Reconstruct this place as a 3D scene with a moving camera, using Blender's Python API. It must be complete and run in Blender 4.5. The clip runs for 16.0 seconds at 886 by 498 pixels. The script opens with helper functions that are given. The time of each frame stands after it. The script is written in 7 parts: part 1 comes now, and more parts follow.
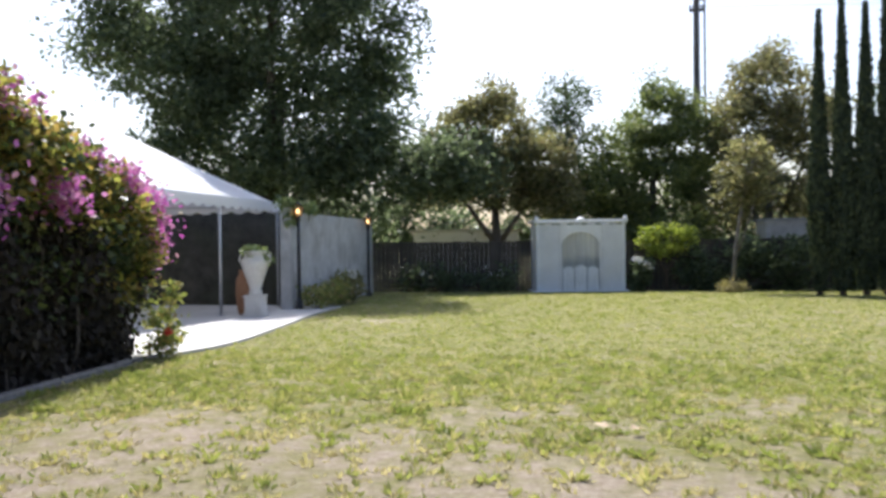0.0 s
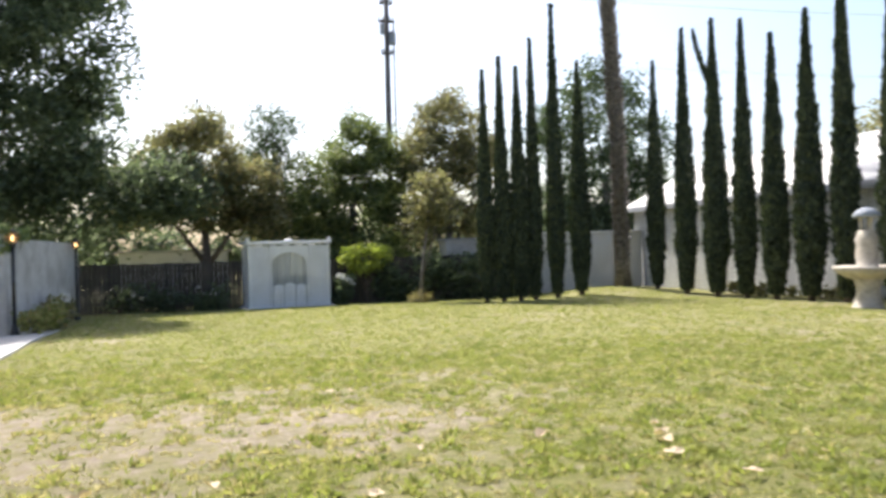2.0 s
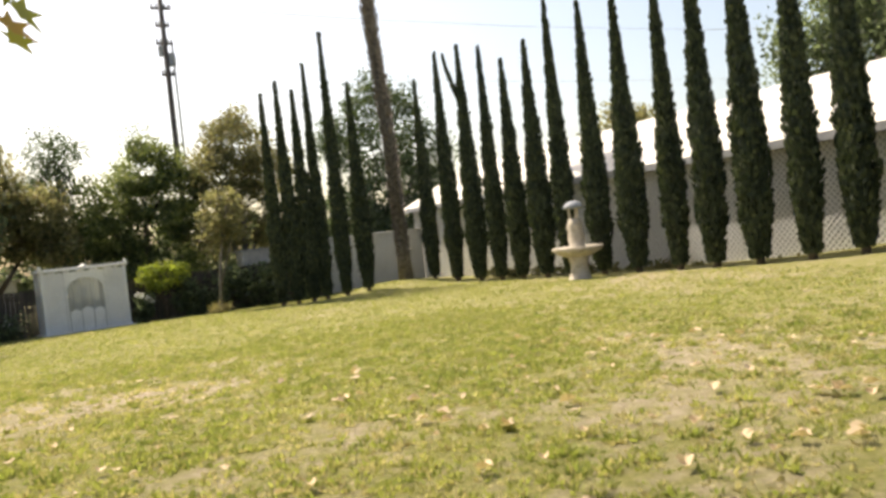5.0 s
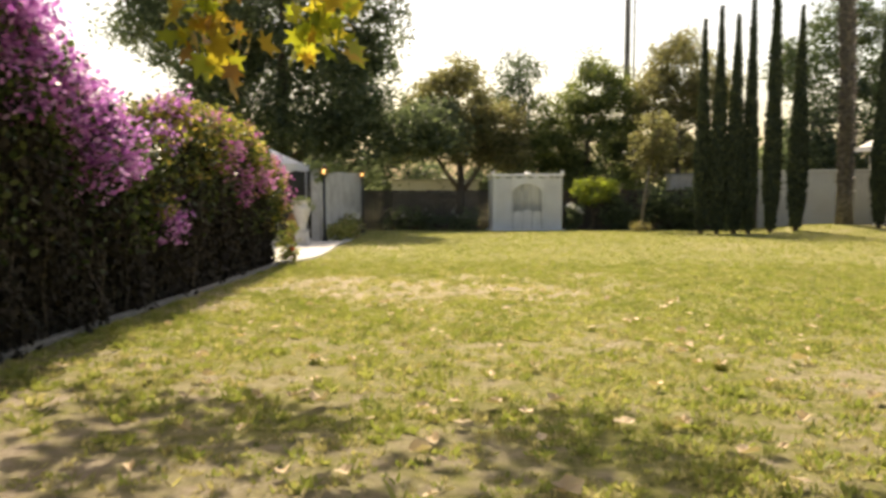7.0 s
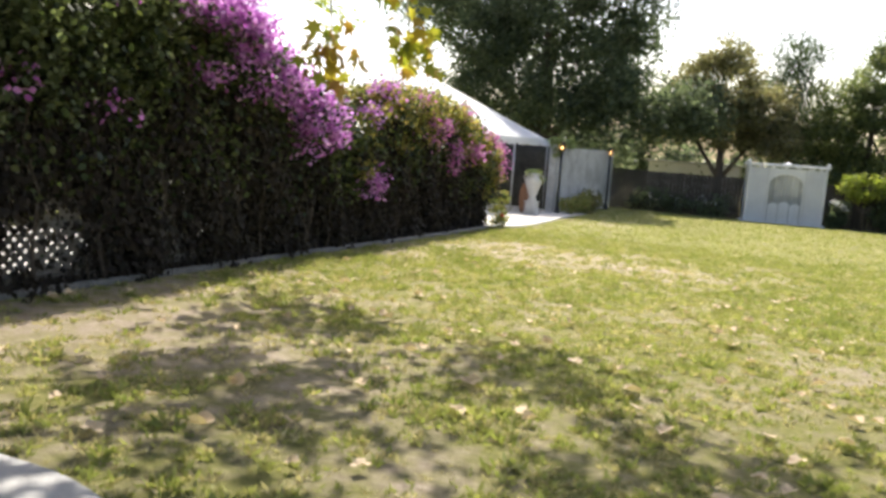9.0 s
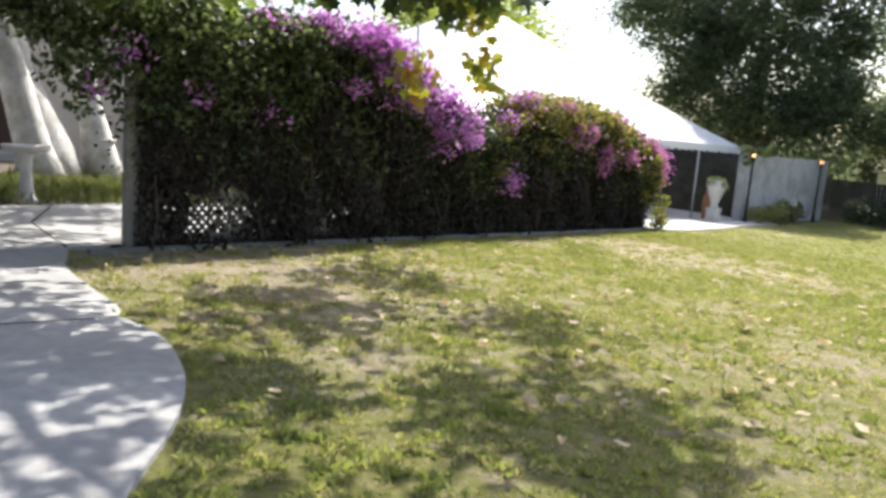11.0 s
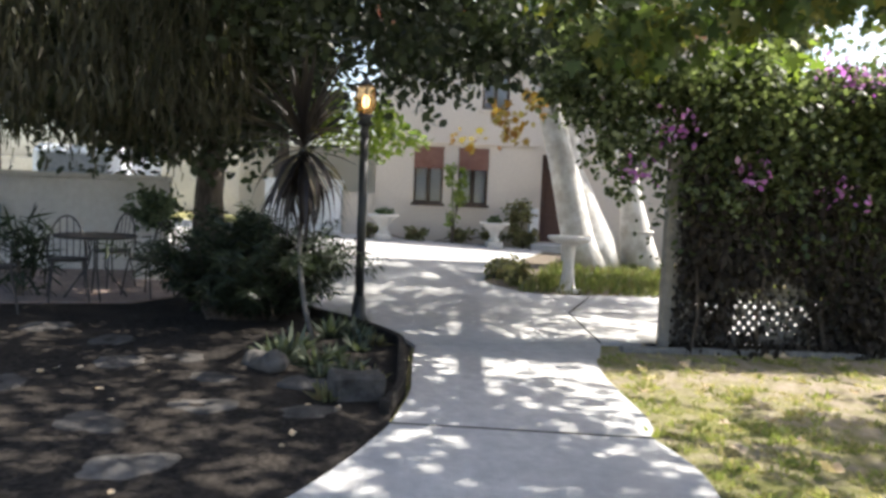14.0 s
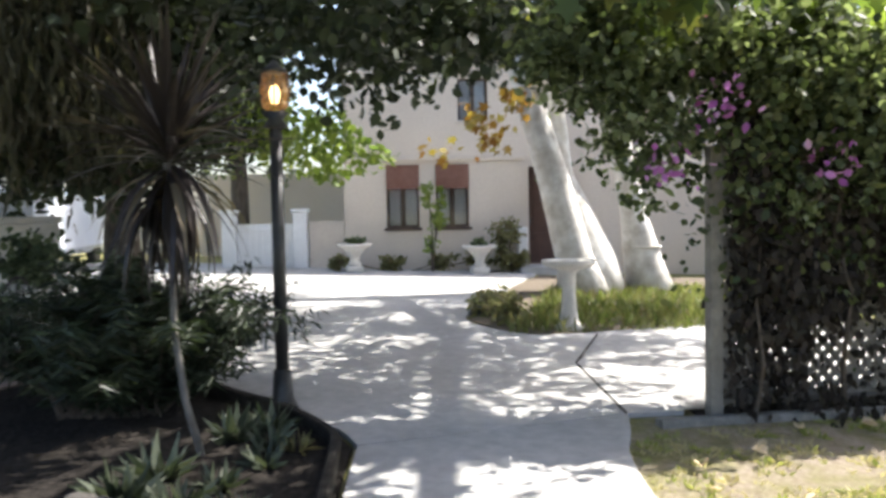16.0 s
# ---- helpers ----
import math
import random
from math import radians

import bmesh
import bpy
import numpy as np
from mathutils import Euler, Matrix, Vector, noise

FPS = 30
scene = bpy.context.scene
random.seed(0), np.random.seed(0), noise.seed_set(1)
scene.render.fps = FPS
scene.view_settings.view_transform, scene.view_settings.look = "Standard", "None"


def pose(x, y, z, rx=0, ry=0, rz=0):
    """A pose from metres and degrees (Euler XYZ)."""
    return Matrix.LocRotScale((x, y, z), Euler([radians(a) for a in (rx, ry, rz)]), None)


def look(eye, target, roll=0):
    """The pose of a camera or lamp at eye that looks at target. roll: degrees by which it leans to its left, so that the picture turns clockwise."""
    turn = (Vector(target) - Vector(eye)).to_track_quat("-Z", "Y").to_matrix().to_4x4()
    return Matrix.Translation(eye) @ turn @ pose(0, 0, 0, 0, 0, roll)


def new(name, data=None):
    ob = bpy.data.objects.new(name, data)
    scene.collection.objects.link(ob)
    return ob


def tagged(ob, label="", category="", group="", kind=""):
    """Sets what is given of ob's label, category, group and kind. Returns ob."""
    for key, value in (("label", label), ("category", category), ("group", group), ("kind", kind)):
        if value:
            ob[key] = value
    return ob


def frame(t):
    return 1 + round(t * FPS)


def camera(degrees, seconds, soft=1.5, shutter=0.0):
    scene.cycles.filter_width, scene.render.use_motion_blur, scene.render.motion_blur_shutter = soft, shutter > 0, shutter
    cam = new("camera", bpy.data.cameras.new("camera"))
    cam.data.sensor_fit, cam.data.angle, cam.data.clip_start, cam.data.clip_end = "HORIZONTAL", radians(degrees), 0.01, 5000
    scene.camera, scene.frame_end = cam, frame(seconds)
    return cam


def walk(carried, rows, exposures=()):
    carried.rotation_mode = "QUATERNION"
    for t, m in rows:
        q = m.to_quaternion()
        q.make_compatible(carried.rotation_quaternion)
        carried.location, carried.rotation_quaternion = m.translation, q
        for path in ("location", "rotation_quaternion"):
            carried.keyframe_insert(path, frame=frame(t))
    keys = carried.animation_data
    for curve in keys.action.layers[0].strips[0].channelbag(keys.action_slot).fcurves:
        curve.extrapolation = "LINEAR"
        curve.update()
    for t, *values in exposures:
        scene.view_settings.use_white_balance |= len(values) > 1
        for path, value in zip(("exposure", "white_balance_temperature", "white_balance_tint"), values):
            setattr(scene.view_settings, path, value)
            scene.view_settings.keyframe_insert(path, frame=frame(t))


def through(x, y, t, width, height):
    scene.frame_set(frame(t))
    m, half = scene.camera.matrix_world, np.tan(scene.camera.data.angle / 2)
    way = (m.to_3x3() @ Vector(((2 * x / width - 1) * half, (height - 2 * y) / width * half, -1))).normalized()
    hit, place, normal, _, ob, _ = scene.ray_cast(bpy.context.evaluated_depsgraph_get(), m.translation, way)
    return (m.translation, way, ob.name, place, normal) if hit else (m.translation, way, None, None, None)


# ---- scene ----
cam = camera(59.4, 16.0, soft=3.2, shutter=0.3)
ROWS = [
    (0, -0.414, -0.771, 1.167, 89.14, 0.81, 8.40),
    (0.5, -0.458, -1.357, 1.193, 89.28, 0.80, 3.42),
    (1, -0.532, -1.956, 1.251, 89.87, 2.60, -0.72),
    (1.5, -0.683, -2.596, 1.274, 88.31, 2.01, -8.11),
    (2, -0.777, -3.279, 1.340, 89.83, 1.53, -13.42),
    (2.5, -0.987, -3.742, 1.354, 90.32, 3.16, -20.44),
    (3, -1.134, -4.204, 1.392, 92.86, 1.47, -21.29),
    (3.2, -1.194, -4.446, 1.411, 91.12, 1.20, -25.40),
    (5.3, -1.063, -6.710, 1.451, 88.20, 7.20, -26.69),
    (5.5, -1.006, -6.889, 1.429, 86.11, 6.86, -22.68),
    (6, -0.750, -7.228, 1.515, 86.51, 2.52, -14.01),
    (6.5, -0.471, -7.558, 1.598, 85.47, -0.10, -3.46),
    (7, -0.168, -7.968, 1.590, 84.71, 0.30, 5.30),
    (7.5, 0.179, -8.323, 1.571, 84.02, -1.97, 12.29),
    (8, 0.557, -8.596, 1.614, 84.63, -0.96, 16.96),
    (8.2, 0.750, -8.710, 1.659, 81.95, -1.64, 18.97),
    (10.3, 3.471, -9.433, 1.862, 84.72, -3.23, 33.17),
    (10.5, 3.610, -9.458, 1.880, 85.08, -3.52, 33.95),
    (11, 3.973, -9.530, 1.885, 81.04, -4.68, 43.48),
    (11.5, 4.169, -9.453, 1.900, 81.73, -7.14, 46.18),
    (12, 4.170, -9.355, 1.881, 81.67, -6.09, 57.67),
    (12.5, 4.070, -9.259, 1.843, 82.58, -4.41, 70.13),
    (13, 3.817, -9.197, 1.801, 82.93, -4.84, 74.88),
    (13.5, 3.373, -9.163, 1.768, 83.27, -2.89, 78.37),
    (14, 2.864, -9.066, 1.755, 85.54, -2.45, 81.22),
    (14.5, 2.340, -8.973, 1.752, 85.60, -0.37, 80.30),
    (15, 1.830, -8.861, 1.737, 85.69, 0.24, 80.72),
    (15.5, 1.274, -8.680, 1.736, 86.40, 0.27, 82.70),
    (16, 0.822, -8.495, 1.745, 87.18, 1.03, 80.30),
]
EXPOSURES = [(0.0, 0.58, 5950, 13.5), (1.0, 0.72, 5950, 13.2), (2.0, 0.78, 6250, 12.5), (2.5, 0.84, 6600, 12.2), (3.0, 0.72, 6800, 12), (5.5, 0.6, 8000, 11.5), (6.0, 0.42, 8400, 11.5), (6.5, 0.46, 8500, 11.5), (7.0, 0.62, 8400, 11.5), (8.0, 0.80, 7450, 11.5), (10.5, 0.80, 6250, 11.5), (11.5, 0.70, 6300, 11.5), (12.0, 0.66, 6450, 11.5), (12.5, 0.72, 6800, 11.5), (13.0, 0.92, 6650, 11.5), (14.0, 1.24, 6400, 11.5), (16.0, 1.44, 6300, 11.5)]
walk(cam, [(t, pose(x, y, z, rx, ry, rz)) for t, x, y, z, rx, ry, rz in ROWS], EXPOSURES)

# ---- world and sun ----
SUN_DIR = Vector((-0.27, 0.96, 1.30)).normalized()  # towards the sun
world = bpy.data.worlds.new("sky")
world.use_nodes = True
scene.world = world
wn = world.node_tree
sky = wn.nodes.new("ShaderNodeTexSky")
sky.sky_type = "NISHITA"
sky.sun_disc = False
sky.sun_elevation = math.asin(SUN_DIR.z)
sky.sun_rotation = math.atan2(SUN_DIR.x, SUN_DIR.y)
sky.air_density, sky.dust_density, sky.ozone_density = 1.0, 3.0, 0.8
wn.nodes["Background"].inputs["Strength"].default_value = 0.15
wn.links.new(sky.outputs["Color"], wn.nodes["Background"].inputs["Color"])
sun = new("sun", bpy.data.lights.new("sun", "SUN"))
sun.data.energy, sun.data.angle, sun.data.color = 5.0, radians(0.6), (1.0, 0.95, 0.86)
sun.matrix_world = look(SUN_DIR * 60, (0, 0, 0))


# ---- materials ----
def mat(name, c1, c2=None, scale=6.0, rough=0.8, bump=0.0, bump_scale=40.0, metal=0.0, detail=6.0, stain=None, stain_scale=0.7, stain_amount=0.5, jitter=0.0, stretch=None, spec=0.5):
    """Painted or raw surface: two colours mixed by fine noise, a stain colour by broad noise, relief, and a shift of value from piece to piece."""
    m = bpy.data.materials.new(name)
    m.use_nodes = True
    n, l = m.node_tree.nodes, m.node_tree.links
    b = n["Principled BSDF"]
    b.inputs["Roughness"].default_value, b.inputs["Metallic"].default_value = rough, metal
    b.inputs["Specular IOR Level"].default_value = spec
    tc = n.new("ShaderNodeTexCoord")
    src = tc.outputs["Object"]
    if stretch:
        mp = n.new("ShaderNodeMapping")
        mp.inputs["Scale"].default_value = stretch
        l.new(src, mp.inputs["Vector"])
        src = mp.outputs["Vector"]
    noise1 = n.new("ShaderNodeTexNoise")
    noise1.inputs["Scale"].default_value, noise1.inputs["Detail"].default_value, noise1.inputs["Roughness"].default_value = scale, detail, 0.65
    l.new(src, noise1.inputs["Vector"])
    ramp = n.new("ShaderNodeValToRGB")
    ramp.color_ramp.elements[0].position, ramp.color_ramp.elements[1].position = 0.32, 0.68
    ramp.color_ramp.elements[0].color, ramp.color_ramp.elements[1].color = (*c1, 1), (*(c2 or c1), 1)
    l.new(noise1.outputs["Fac"], ramp.inputs["Fac"])
    col = ramp.outputs["Color"]
    if stain:
        noise2 = n.new("ShaderNodeTexNoise")
        noise2.inputs["Scale"].default_value, noise2.inputs["Detail"].default_value = stain_scale, 5.0
        l.new(src, noise2.inputs["Vector"])
        r2 = n.new("ShaderNodeMapRange")
        r2.inputs["From Min"].default_value, r2.inputs["From Max"].default_value, r2.inputs["To Max"].default_value = 0.45, 0.75, stain_amount
        l.new(noise2.outputs["Fac"], r2.inputs["Value"])
        mx = n.new("ShaderNodeMixRGB")
        mx.inputs["Color2"].default_value = (*stain, 1)
        l.new(r2.outputs["Result"], mx.inputs["Fac"])
        l.new(col, mx.inputs["Color1"])
        col = mx.outputs["Color"]
    if jitter:
        oi = n.new("ShaderNodeObjectInfo")
        hsv = n.new("ShaderNodeHueSaturation")
        mr = n.new("ShaderNodeMapRange")
        mr.inputs["To Min"].default_value, mr.inputs["To Max"].default_value = 1 - jitter, 1 + jitter
        l.new(oi.outputs["Random"], mr.inputs["Value"])
        l.new(mr.outputs["Result"], hsv.inputs["Value"])
        l.new(col, hsv.inputs["Color"])
        col = hsv.outputs["Color"]
    l.new(col, b.inputs["Base Color"])
    if bump:
        nb = n.new("ShaderNodeTexNoise")
        nb.inputs["Scale"].default_value, nb.inputs["Detail"].default_value = bump_scale, 4.0
        l.new(src, nb.inputs["Vector"])
        bp = n.new("ShaderNodeBump")
        bp.inputs["Strength"].default_value, bp.inputs["Distance"].default_value = bump, 0.02
        l.new(nb.outputs["Fac"], bp.inputs["Height"])
        l.new(bp.outputs["Normal"], b.inputs["Normal"])
    return m


def leaf_mat(name, colours, rough=0.5, through=0.35, passed=(1.5, 1.6, 0.9)):
    """Leaves: each island takes its own colour from the ramp, and some light passes through."""
    m = bpy.data.materials.new(name)
    m.use_nodes = True
    n, l = m.node_tree.nodes, m.node_tree.links
    b = n["Principled BSDF"]
    b.inputs["Roughness"].default_value = rough
    b.inputs["Specular IOR Level"].default_value = 0.35
    geo = n.new("ShaderNodeNewGeometry")
    ramp = n.new("ShaderNodeValToRGB")
    el = ramp.color_ramp.elements
    for i, c in enumerate(colours):
        p = i / max(1, len(colours) - 1)
        e = el[i] if i < 2 else el.new(p)
        e.position, e.color = p, (*c, 1)
    l.new(geo.outputs["Random Per Island"], ramp.inputs["Fac"])
    l.new(ramp.outputs["Color"], b.inputs["Base Color"])
    tr = n.new("ShaderNodeBsdfTranslucent")
    gain = n.new("ShaderNodeMixRGB")
    gain.blend_type = "MULTIPLY"
    gain.inputs["Fac"].default_value = 1.0
    gain.inputs["Color2"].default_value = (*passed, 1)
    l.new(ramp.outputs["Color"], gain.inputs["Color1"])
    l.new(gain.outputs["Color"], tr.inputs["Color"])
    mix = n.new("ShaderNodeMixShader")
    mix.inputs["Fac"].default_value = through
    l.new(b.outputs["BSDF"], mix.inputs[1])
    l.new(tr.outputs["BSDF"], mix.inputs[2])
    l.new(mix.outputs["Shader"], n["Material Output"].inputs["Surface"])
    return m


def glow_mat(name, colour, strength):
    m = bpy.data.materials.new(name)
    m.use_nodes = True
    b = m.node_tree.nodes["Principled BSDF"]
    b.inputs["Base Color"].default_value = (*colour, 1)
    b.inputs["Emission Color"].default_value = (*colour, 1)
    b.inputs["Emission Strength"].default_value = strength
    return m


def glass_mat(name, tint=(0.9, 0.93, 0.95), rough=0.05):
    m = bpy.data.materials.new(name)
    m.use_nodes = True
    b = m.node_tree.nodes["Principled BSDF"]
    b.inputs["Base Color"].default_value = (*tint, 1)
    b.inputs["Transmission Weight"].default_value = 1.0
    b.inputs["Roughness"].default_value, b.inputs["IOR"].default_value = rough, 1.45
    return m


M_CONCRETE = mat("concrete", (0.36, 0.352, 0.338), (0.50, 0.49, 0.47), 9, 0.9, 0.35, 90, stain=(0.29, 0.28, 0.265), stain_scale=0.9, stain_amount=0.6)
M_PATIO = mat("patio_concrete", (0.46, 0.45, 0.42), (0.60, 0.58, 0.55), 7, 0.9, 0.3, 80, stain=(0.36, 0.34, 0.31), stain_scale=0.6)
M_KERB = mat("kerb_concrete", (0.16, 0.15, 0.135), (0.29, 0.275, 0.25), 12, 0.9, 0.6, 40, stain=(0.12, 0.11, 0.09), stain_scale=2)
M_SOIL = mat("mulch_soil", (0.011, 0.010, 0.009), (0.045, 0.039, 0.034), 26, 0.95, 1.0, 30, stain=(0.07, 0.058, 0.046), stain_scale=2.2, stain_amount=0.4, spec=0.05)
M_BEDSOIL = mat("bed_soil", (0.08, 0.06, 0.04), (0.16, 0.13, 0.09), 10, 0.95, 0.8, 30)
M_STUCCO = mat("cream_stucco", (0.60, 0.52, 0.43), (0.68, 0.60, 0.50), 18, 0.9, 0.35, 70, stain=(0.52, 0.44, 0.36), stain_scale=0.6, stain_amount=0.5)
M_GARDENWALL = mat("pale_stucco", (0.62, 0.58, 0.52), (0.72, 0.685, 0.625), 14, 0.9, 0.35, 60, stain=(0.40, 0.37, 0.33), stain_scale=0.8)
# greyed base and dark blotches put dappled tree shade into the whitewash
M_WHITEWALL = mat("white_stucco", (0.46, 0.455, 0.44), (0.64, 0.635, 0.62), 5, 0.85, 0.3, 60, stain=(0.24, 0.225, 0.20), stain_scale=1.1, stain_amount=0.8)
M_WHITE = mat("white_paint", (0.74, 0.74, 0.73), (0.82, 0.82, 0.81), 9, 0.55, 0.12, 60, stain=(0.62, 0.61, 0.58), stain_scale=1.5, stain_amount=0.5)
M_CAST = mat("cast_stone_white", (0.62, 0.59, 0.54), (0.76, 0.73, 0.68), 20, 0.85, 0.35, 70, stain=(0.45, 0.42, 0.36), stain_scale=3, stain_amount=0.6)
M_FOUNTAIN = mat("weathered_cast_stone", (0.42, 0.37, 0.30), (0.60, 0.54, 0.45), 14, 0.85, 0.5, 50, stain=(0.26, 0.23, 0.19), stain_scale=4, stain_amount=0.7)
M_CAPGREY = mat("slate_grey_stone", (0.22, 0.24, 0.27), (0.34, 0.36, 0.39), 14, 0.7, 0.3, 50)
M_BLACK = mat("black_iron", (0.012, 0.012, 0.013), (0.03, 0.03, 0.03), 20, 0.45, 0.1, 80)
M_IRON = mat("dark_iron", (0.03, 0.027, 0.025), (0.06, 0.05, 0.045), 25, 0.5, 0.15, 80)
M_FENCE = mat("dark_fence_wood", (0.045, 0.036, 0.03), (0.09, 0.075, 0.062), 5, 0.9, 0.4, 25, jitter=0.25, stretch=(8, 8, 0.8))
M_OLDWOOD = mat("weathered_wood", (0.10, 0.085, 0.07), (0.19, 0.165, 0.14), 6, 0.9, 0.4, 30, jitter=0.15, stretch=(8, 8, 0.7))
M_LATTICE = mat("grey_lattice_wood", (0.15, 0.135, 0.115), (0.26, 0.24, 0.21), 10, 0.9, 0.3, 40, jitter=0.15)
M_WINDOW = mat("dark_brown_frame", (0.06, 0.04, 0.03), (0.10, 0.065, 0.045), 10, 0.6, 0.15, 40)
M_AWNING = mat("brown_canvas", (0.15, 0.065, 0.045), (0.21, 0.10, 0.07), 12, 0.9, 0.2, 80, stain=(0.26, 0.15, 0.11), stain_scale=1.5)
M_DOOR = mat("dark_brown_door", (0.055, 0.025, 0.018), (0.10, 0.05, 0.035), 6, 0.6, 0.2, 30, stretch=(8, 8, 0.8))
M_ROOFPALE = mat("pale_roofing", (0.64, 0.61, 0.56), (0.76, 0.73, 0.68), 6, 0.85, 0.25, 40, stain=(0.55, 0.52, 0.47), stain_scale=0.5)
M_ROOFDARK = mat("grey_roof_edge", (0.30, 0.31, 0.33), (0.40, 0.41, 0.43), 6, 0.8, 0.2, 40)
M_TILE = mat("clay_tile", (0.30, 0.13, 0.08), (0.42, 0.20, 0.13), 8, 0.85, 0.4, 40, jitter=0.2)
M_CURTAIN = mat("white_curtain", (0.60, 0.61, 0.63), (0.72, 0.73, 0.75), 5, 0.9, 0.3, 14, stretch=(1, 14, 0.5))
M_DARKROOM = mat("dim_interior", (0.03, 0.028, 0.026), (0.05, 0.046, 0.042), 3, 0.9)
M_EDGING = mat("dark_edging", (0.018, 0.016, 0.014), (0.05, 0.044, 0.038), 12, 0.95, 0.8, 30, stain=(0.08, 0.07, 0.055), stain_scale=3, spec=0.1)
M_ROCK = mat("field_stone", (0.045, 0.041, 0.037), (0.125, 0.115, 0.104), 7, 0.9, 1.0, 18, stain=(0.05, 0.045, 0.04), stain_scale=3, jitter=0.3, spec=0.15)
M_BARK = mat("brown_bark", (0.06, 0.048, 0.038), (0.15, 0.12, 0.095), 9, 0.95, 1.0, 18, stretch=(3, 3, 0.6))
M_BARKGREY = mat("grey_bark", (0.10, 0.09, 0.08), (0.20, 0.185, 0.165), 7, 0.95, 0.8, 16, stain=(0.09, 0.08, 0.07), stain_scale=2)
M_SYCAMORE = mat("sycamore_bark", (0.46, 0.43, 0.38), (0.80, 0.79, 0.76), 4.0, 0.85, 0.8, 12, stain=(0.30, 0.26, 0.20), stain_scale=3.0, stain_amount=0.6)
M_PALM = mat("palm_bark", (0.05, 0.044, 0.04), (0.24, 0.215, 0.19), 7, 0.95, 0.9, 22, jitter=0.25)
M_PALMBASE = mat("palm_base_bark", (0.28, 0.24, 0.20), (0.42, 0.37, 0.32), 7, 0.95, 0.6, 22)
M_POLE = mat("creosote_pole", (0.06, 0.05, 0.045), (0.11, 0.095, 0.085), 5, 0.9, 0.3, 20, stretch=(4, 4, 0.4))
M_TWIG = mat("dry_twig", (0.06, 0.047, 0.036), (0.15, 0.118, 0.09), 12, 0.95, 0.4, 40)
M_TERRACOTTA = mat("terracotta", (0.28, 0.14, 0.075), (0.38, 0.2, 0.11), 9, 0.85, 0.3, 40)
M_TERRACE = mat("brick_terrace", (0.17, 0.125, 0.105), (0.29, 0.22, 0.185), 8, 0.9, 0.4, 40, jitter=0.2)
M_BLUEWHITE = mat("white_van_paint", (0.74, 0.78, 0.86), (0.78, 0.82, 0.9), 2, 0.4)
M_DRYLEAF = leaf_mat("fallen_leaf", [(0.52, 0.42, 0.30), (0.64, 0.54, 0.40), (0.70, 0.62, 0.49), (0.58, 0.46, 0.32), (0.36, 0.2, 0.1)], 0.7, 0.15)

L_DARK = leaf_mat("leaves_dark_green", [(0.05, 0.070, 0.045), (0.09, 0.118, 0.072), (0.155, 0.19, 0.12), (0.075, 0.10, 0.062)], 0.42, 0.58, (1.6, 1.6, 1.15))
L_ASH = leaf_mat("leaves_grey_green", [(0.05, 0.072, 0.04), (0.08, 0.11, 0.062), (0.11, 0.145, 0.085)], 0.5, 0.3)
L_OLIVE = leaf_mat("leaves_olive", [(0.095, 0.10, 0.056), (0.15, 0.155, 0.082), (0.24, 0.24, 0.13), (0.165, 0.135, 0.085)], 0.5, 0.58, (1.6, 1.55, 1.1))
L_GREEN = leaf_mat("leaves_green", [(0.072, 0.098, 0.046), (0.125, 0.155, 0.07), (0.21, 0.235, 0.10)], 0.5, 0.58, (1.6, 1.6, 1.1))
L_LIME = leaf_mat("leaves_yellow_green", [(0.20, 0.25, 0.045), (0.30, 0.34, 0.065), (0.40, 0.42, 0.10)], 0.5, 0.45)
L_CYPRESS = leaf_mat("cypress_foliage", [(0.020, 0.028, 0.019), (0.034, 0.047, 0.028), (0.054, 0.070, 0.038), (0.085, 0.10, 0.052)], 0.7, 0.15)
L_SYC = leaf_mat("sycamore_leaves", [(0.035, 0.055, 0.018), (0.06, 0.09, 0.026), (0.10, 0.135, 0.035), (0.05, 0.07, 0.022), (0.19, 0.18, 0.045)], 0.5, 0.33)
L_TURNING = leaf_mat("turning_leaves", [(0.15, 0.18, 0.03), (0.30, 0.32, 0.05), (0.40, 0.36, 0.06), (0.40, 0.22, 0.05)], 0.5, 0.5)
L_AUTUMN = leaf_mat("autumn_leaves", [(0.26, 0.12, 0.035), (0.36, 0.20, 0.05), (0.36, 0.28, 0.07), (0.22, 0.09, 0.03)], 0.55, 0.4)
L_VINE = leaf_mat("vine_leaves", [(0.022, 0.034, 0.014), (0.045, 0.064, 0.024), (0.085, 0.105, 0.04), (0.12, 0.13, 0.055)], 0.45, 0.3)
# yellowing leaves, paled further to put sun on the hedge top
L_VINETOP = leaf_mat("sun_toned_vine_leaves", [(0.11, 0.125, 0.035), (0.22, 0.215, 0.065), (0.36, 0.31, 0.12), (0.28, 0.18, 0.085), (0.16, 0.17, 0.05)], 0.5, 0.6)
L_DRYVINE = leaf_mat("shaded_dry_vine_leaves", [(0.022, 0.017, 0.014), (0.036, 0.028, 0.023), (0.056, 0.045, 0.036), (0.028, 0.026, 0.018)], 0.9, 0.1)
F_PURPLE = leaf_mat("purple_bracts", [(0.34, 0.09, 0.35), (0.55, 0.20, 0.56), (0.68, 0.32, 0.69), (0.76, 0.48, 0.76)], 0.6, 0.4, (1.2, 1.15, 1.25))
F_PINK = leaf_mat("pink_bracts", [(0.34, 0.07, 0.29), (0.56, 0.16, 0.46), (0.62, 0.30, 0.50), (0.50, 0.30, 0.32)], 0.6, 0.35, (1.2, 1.1, 1.2))
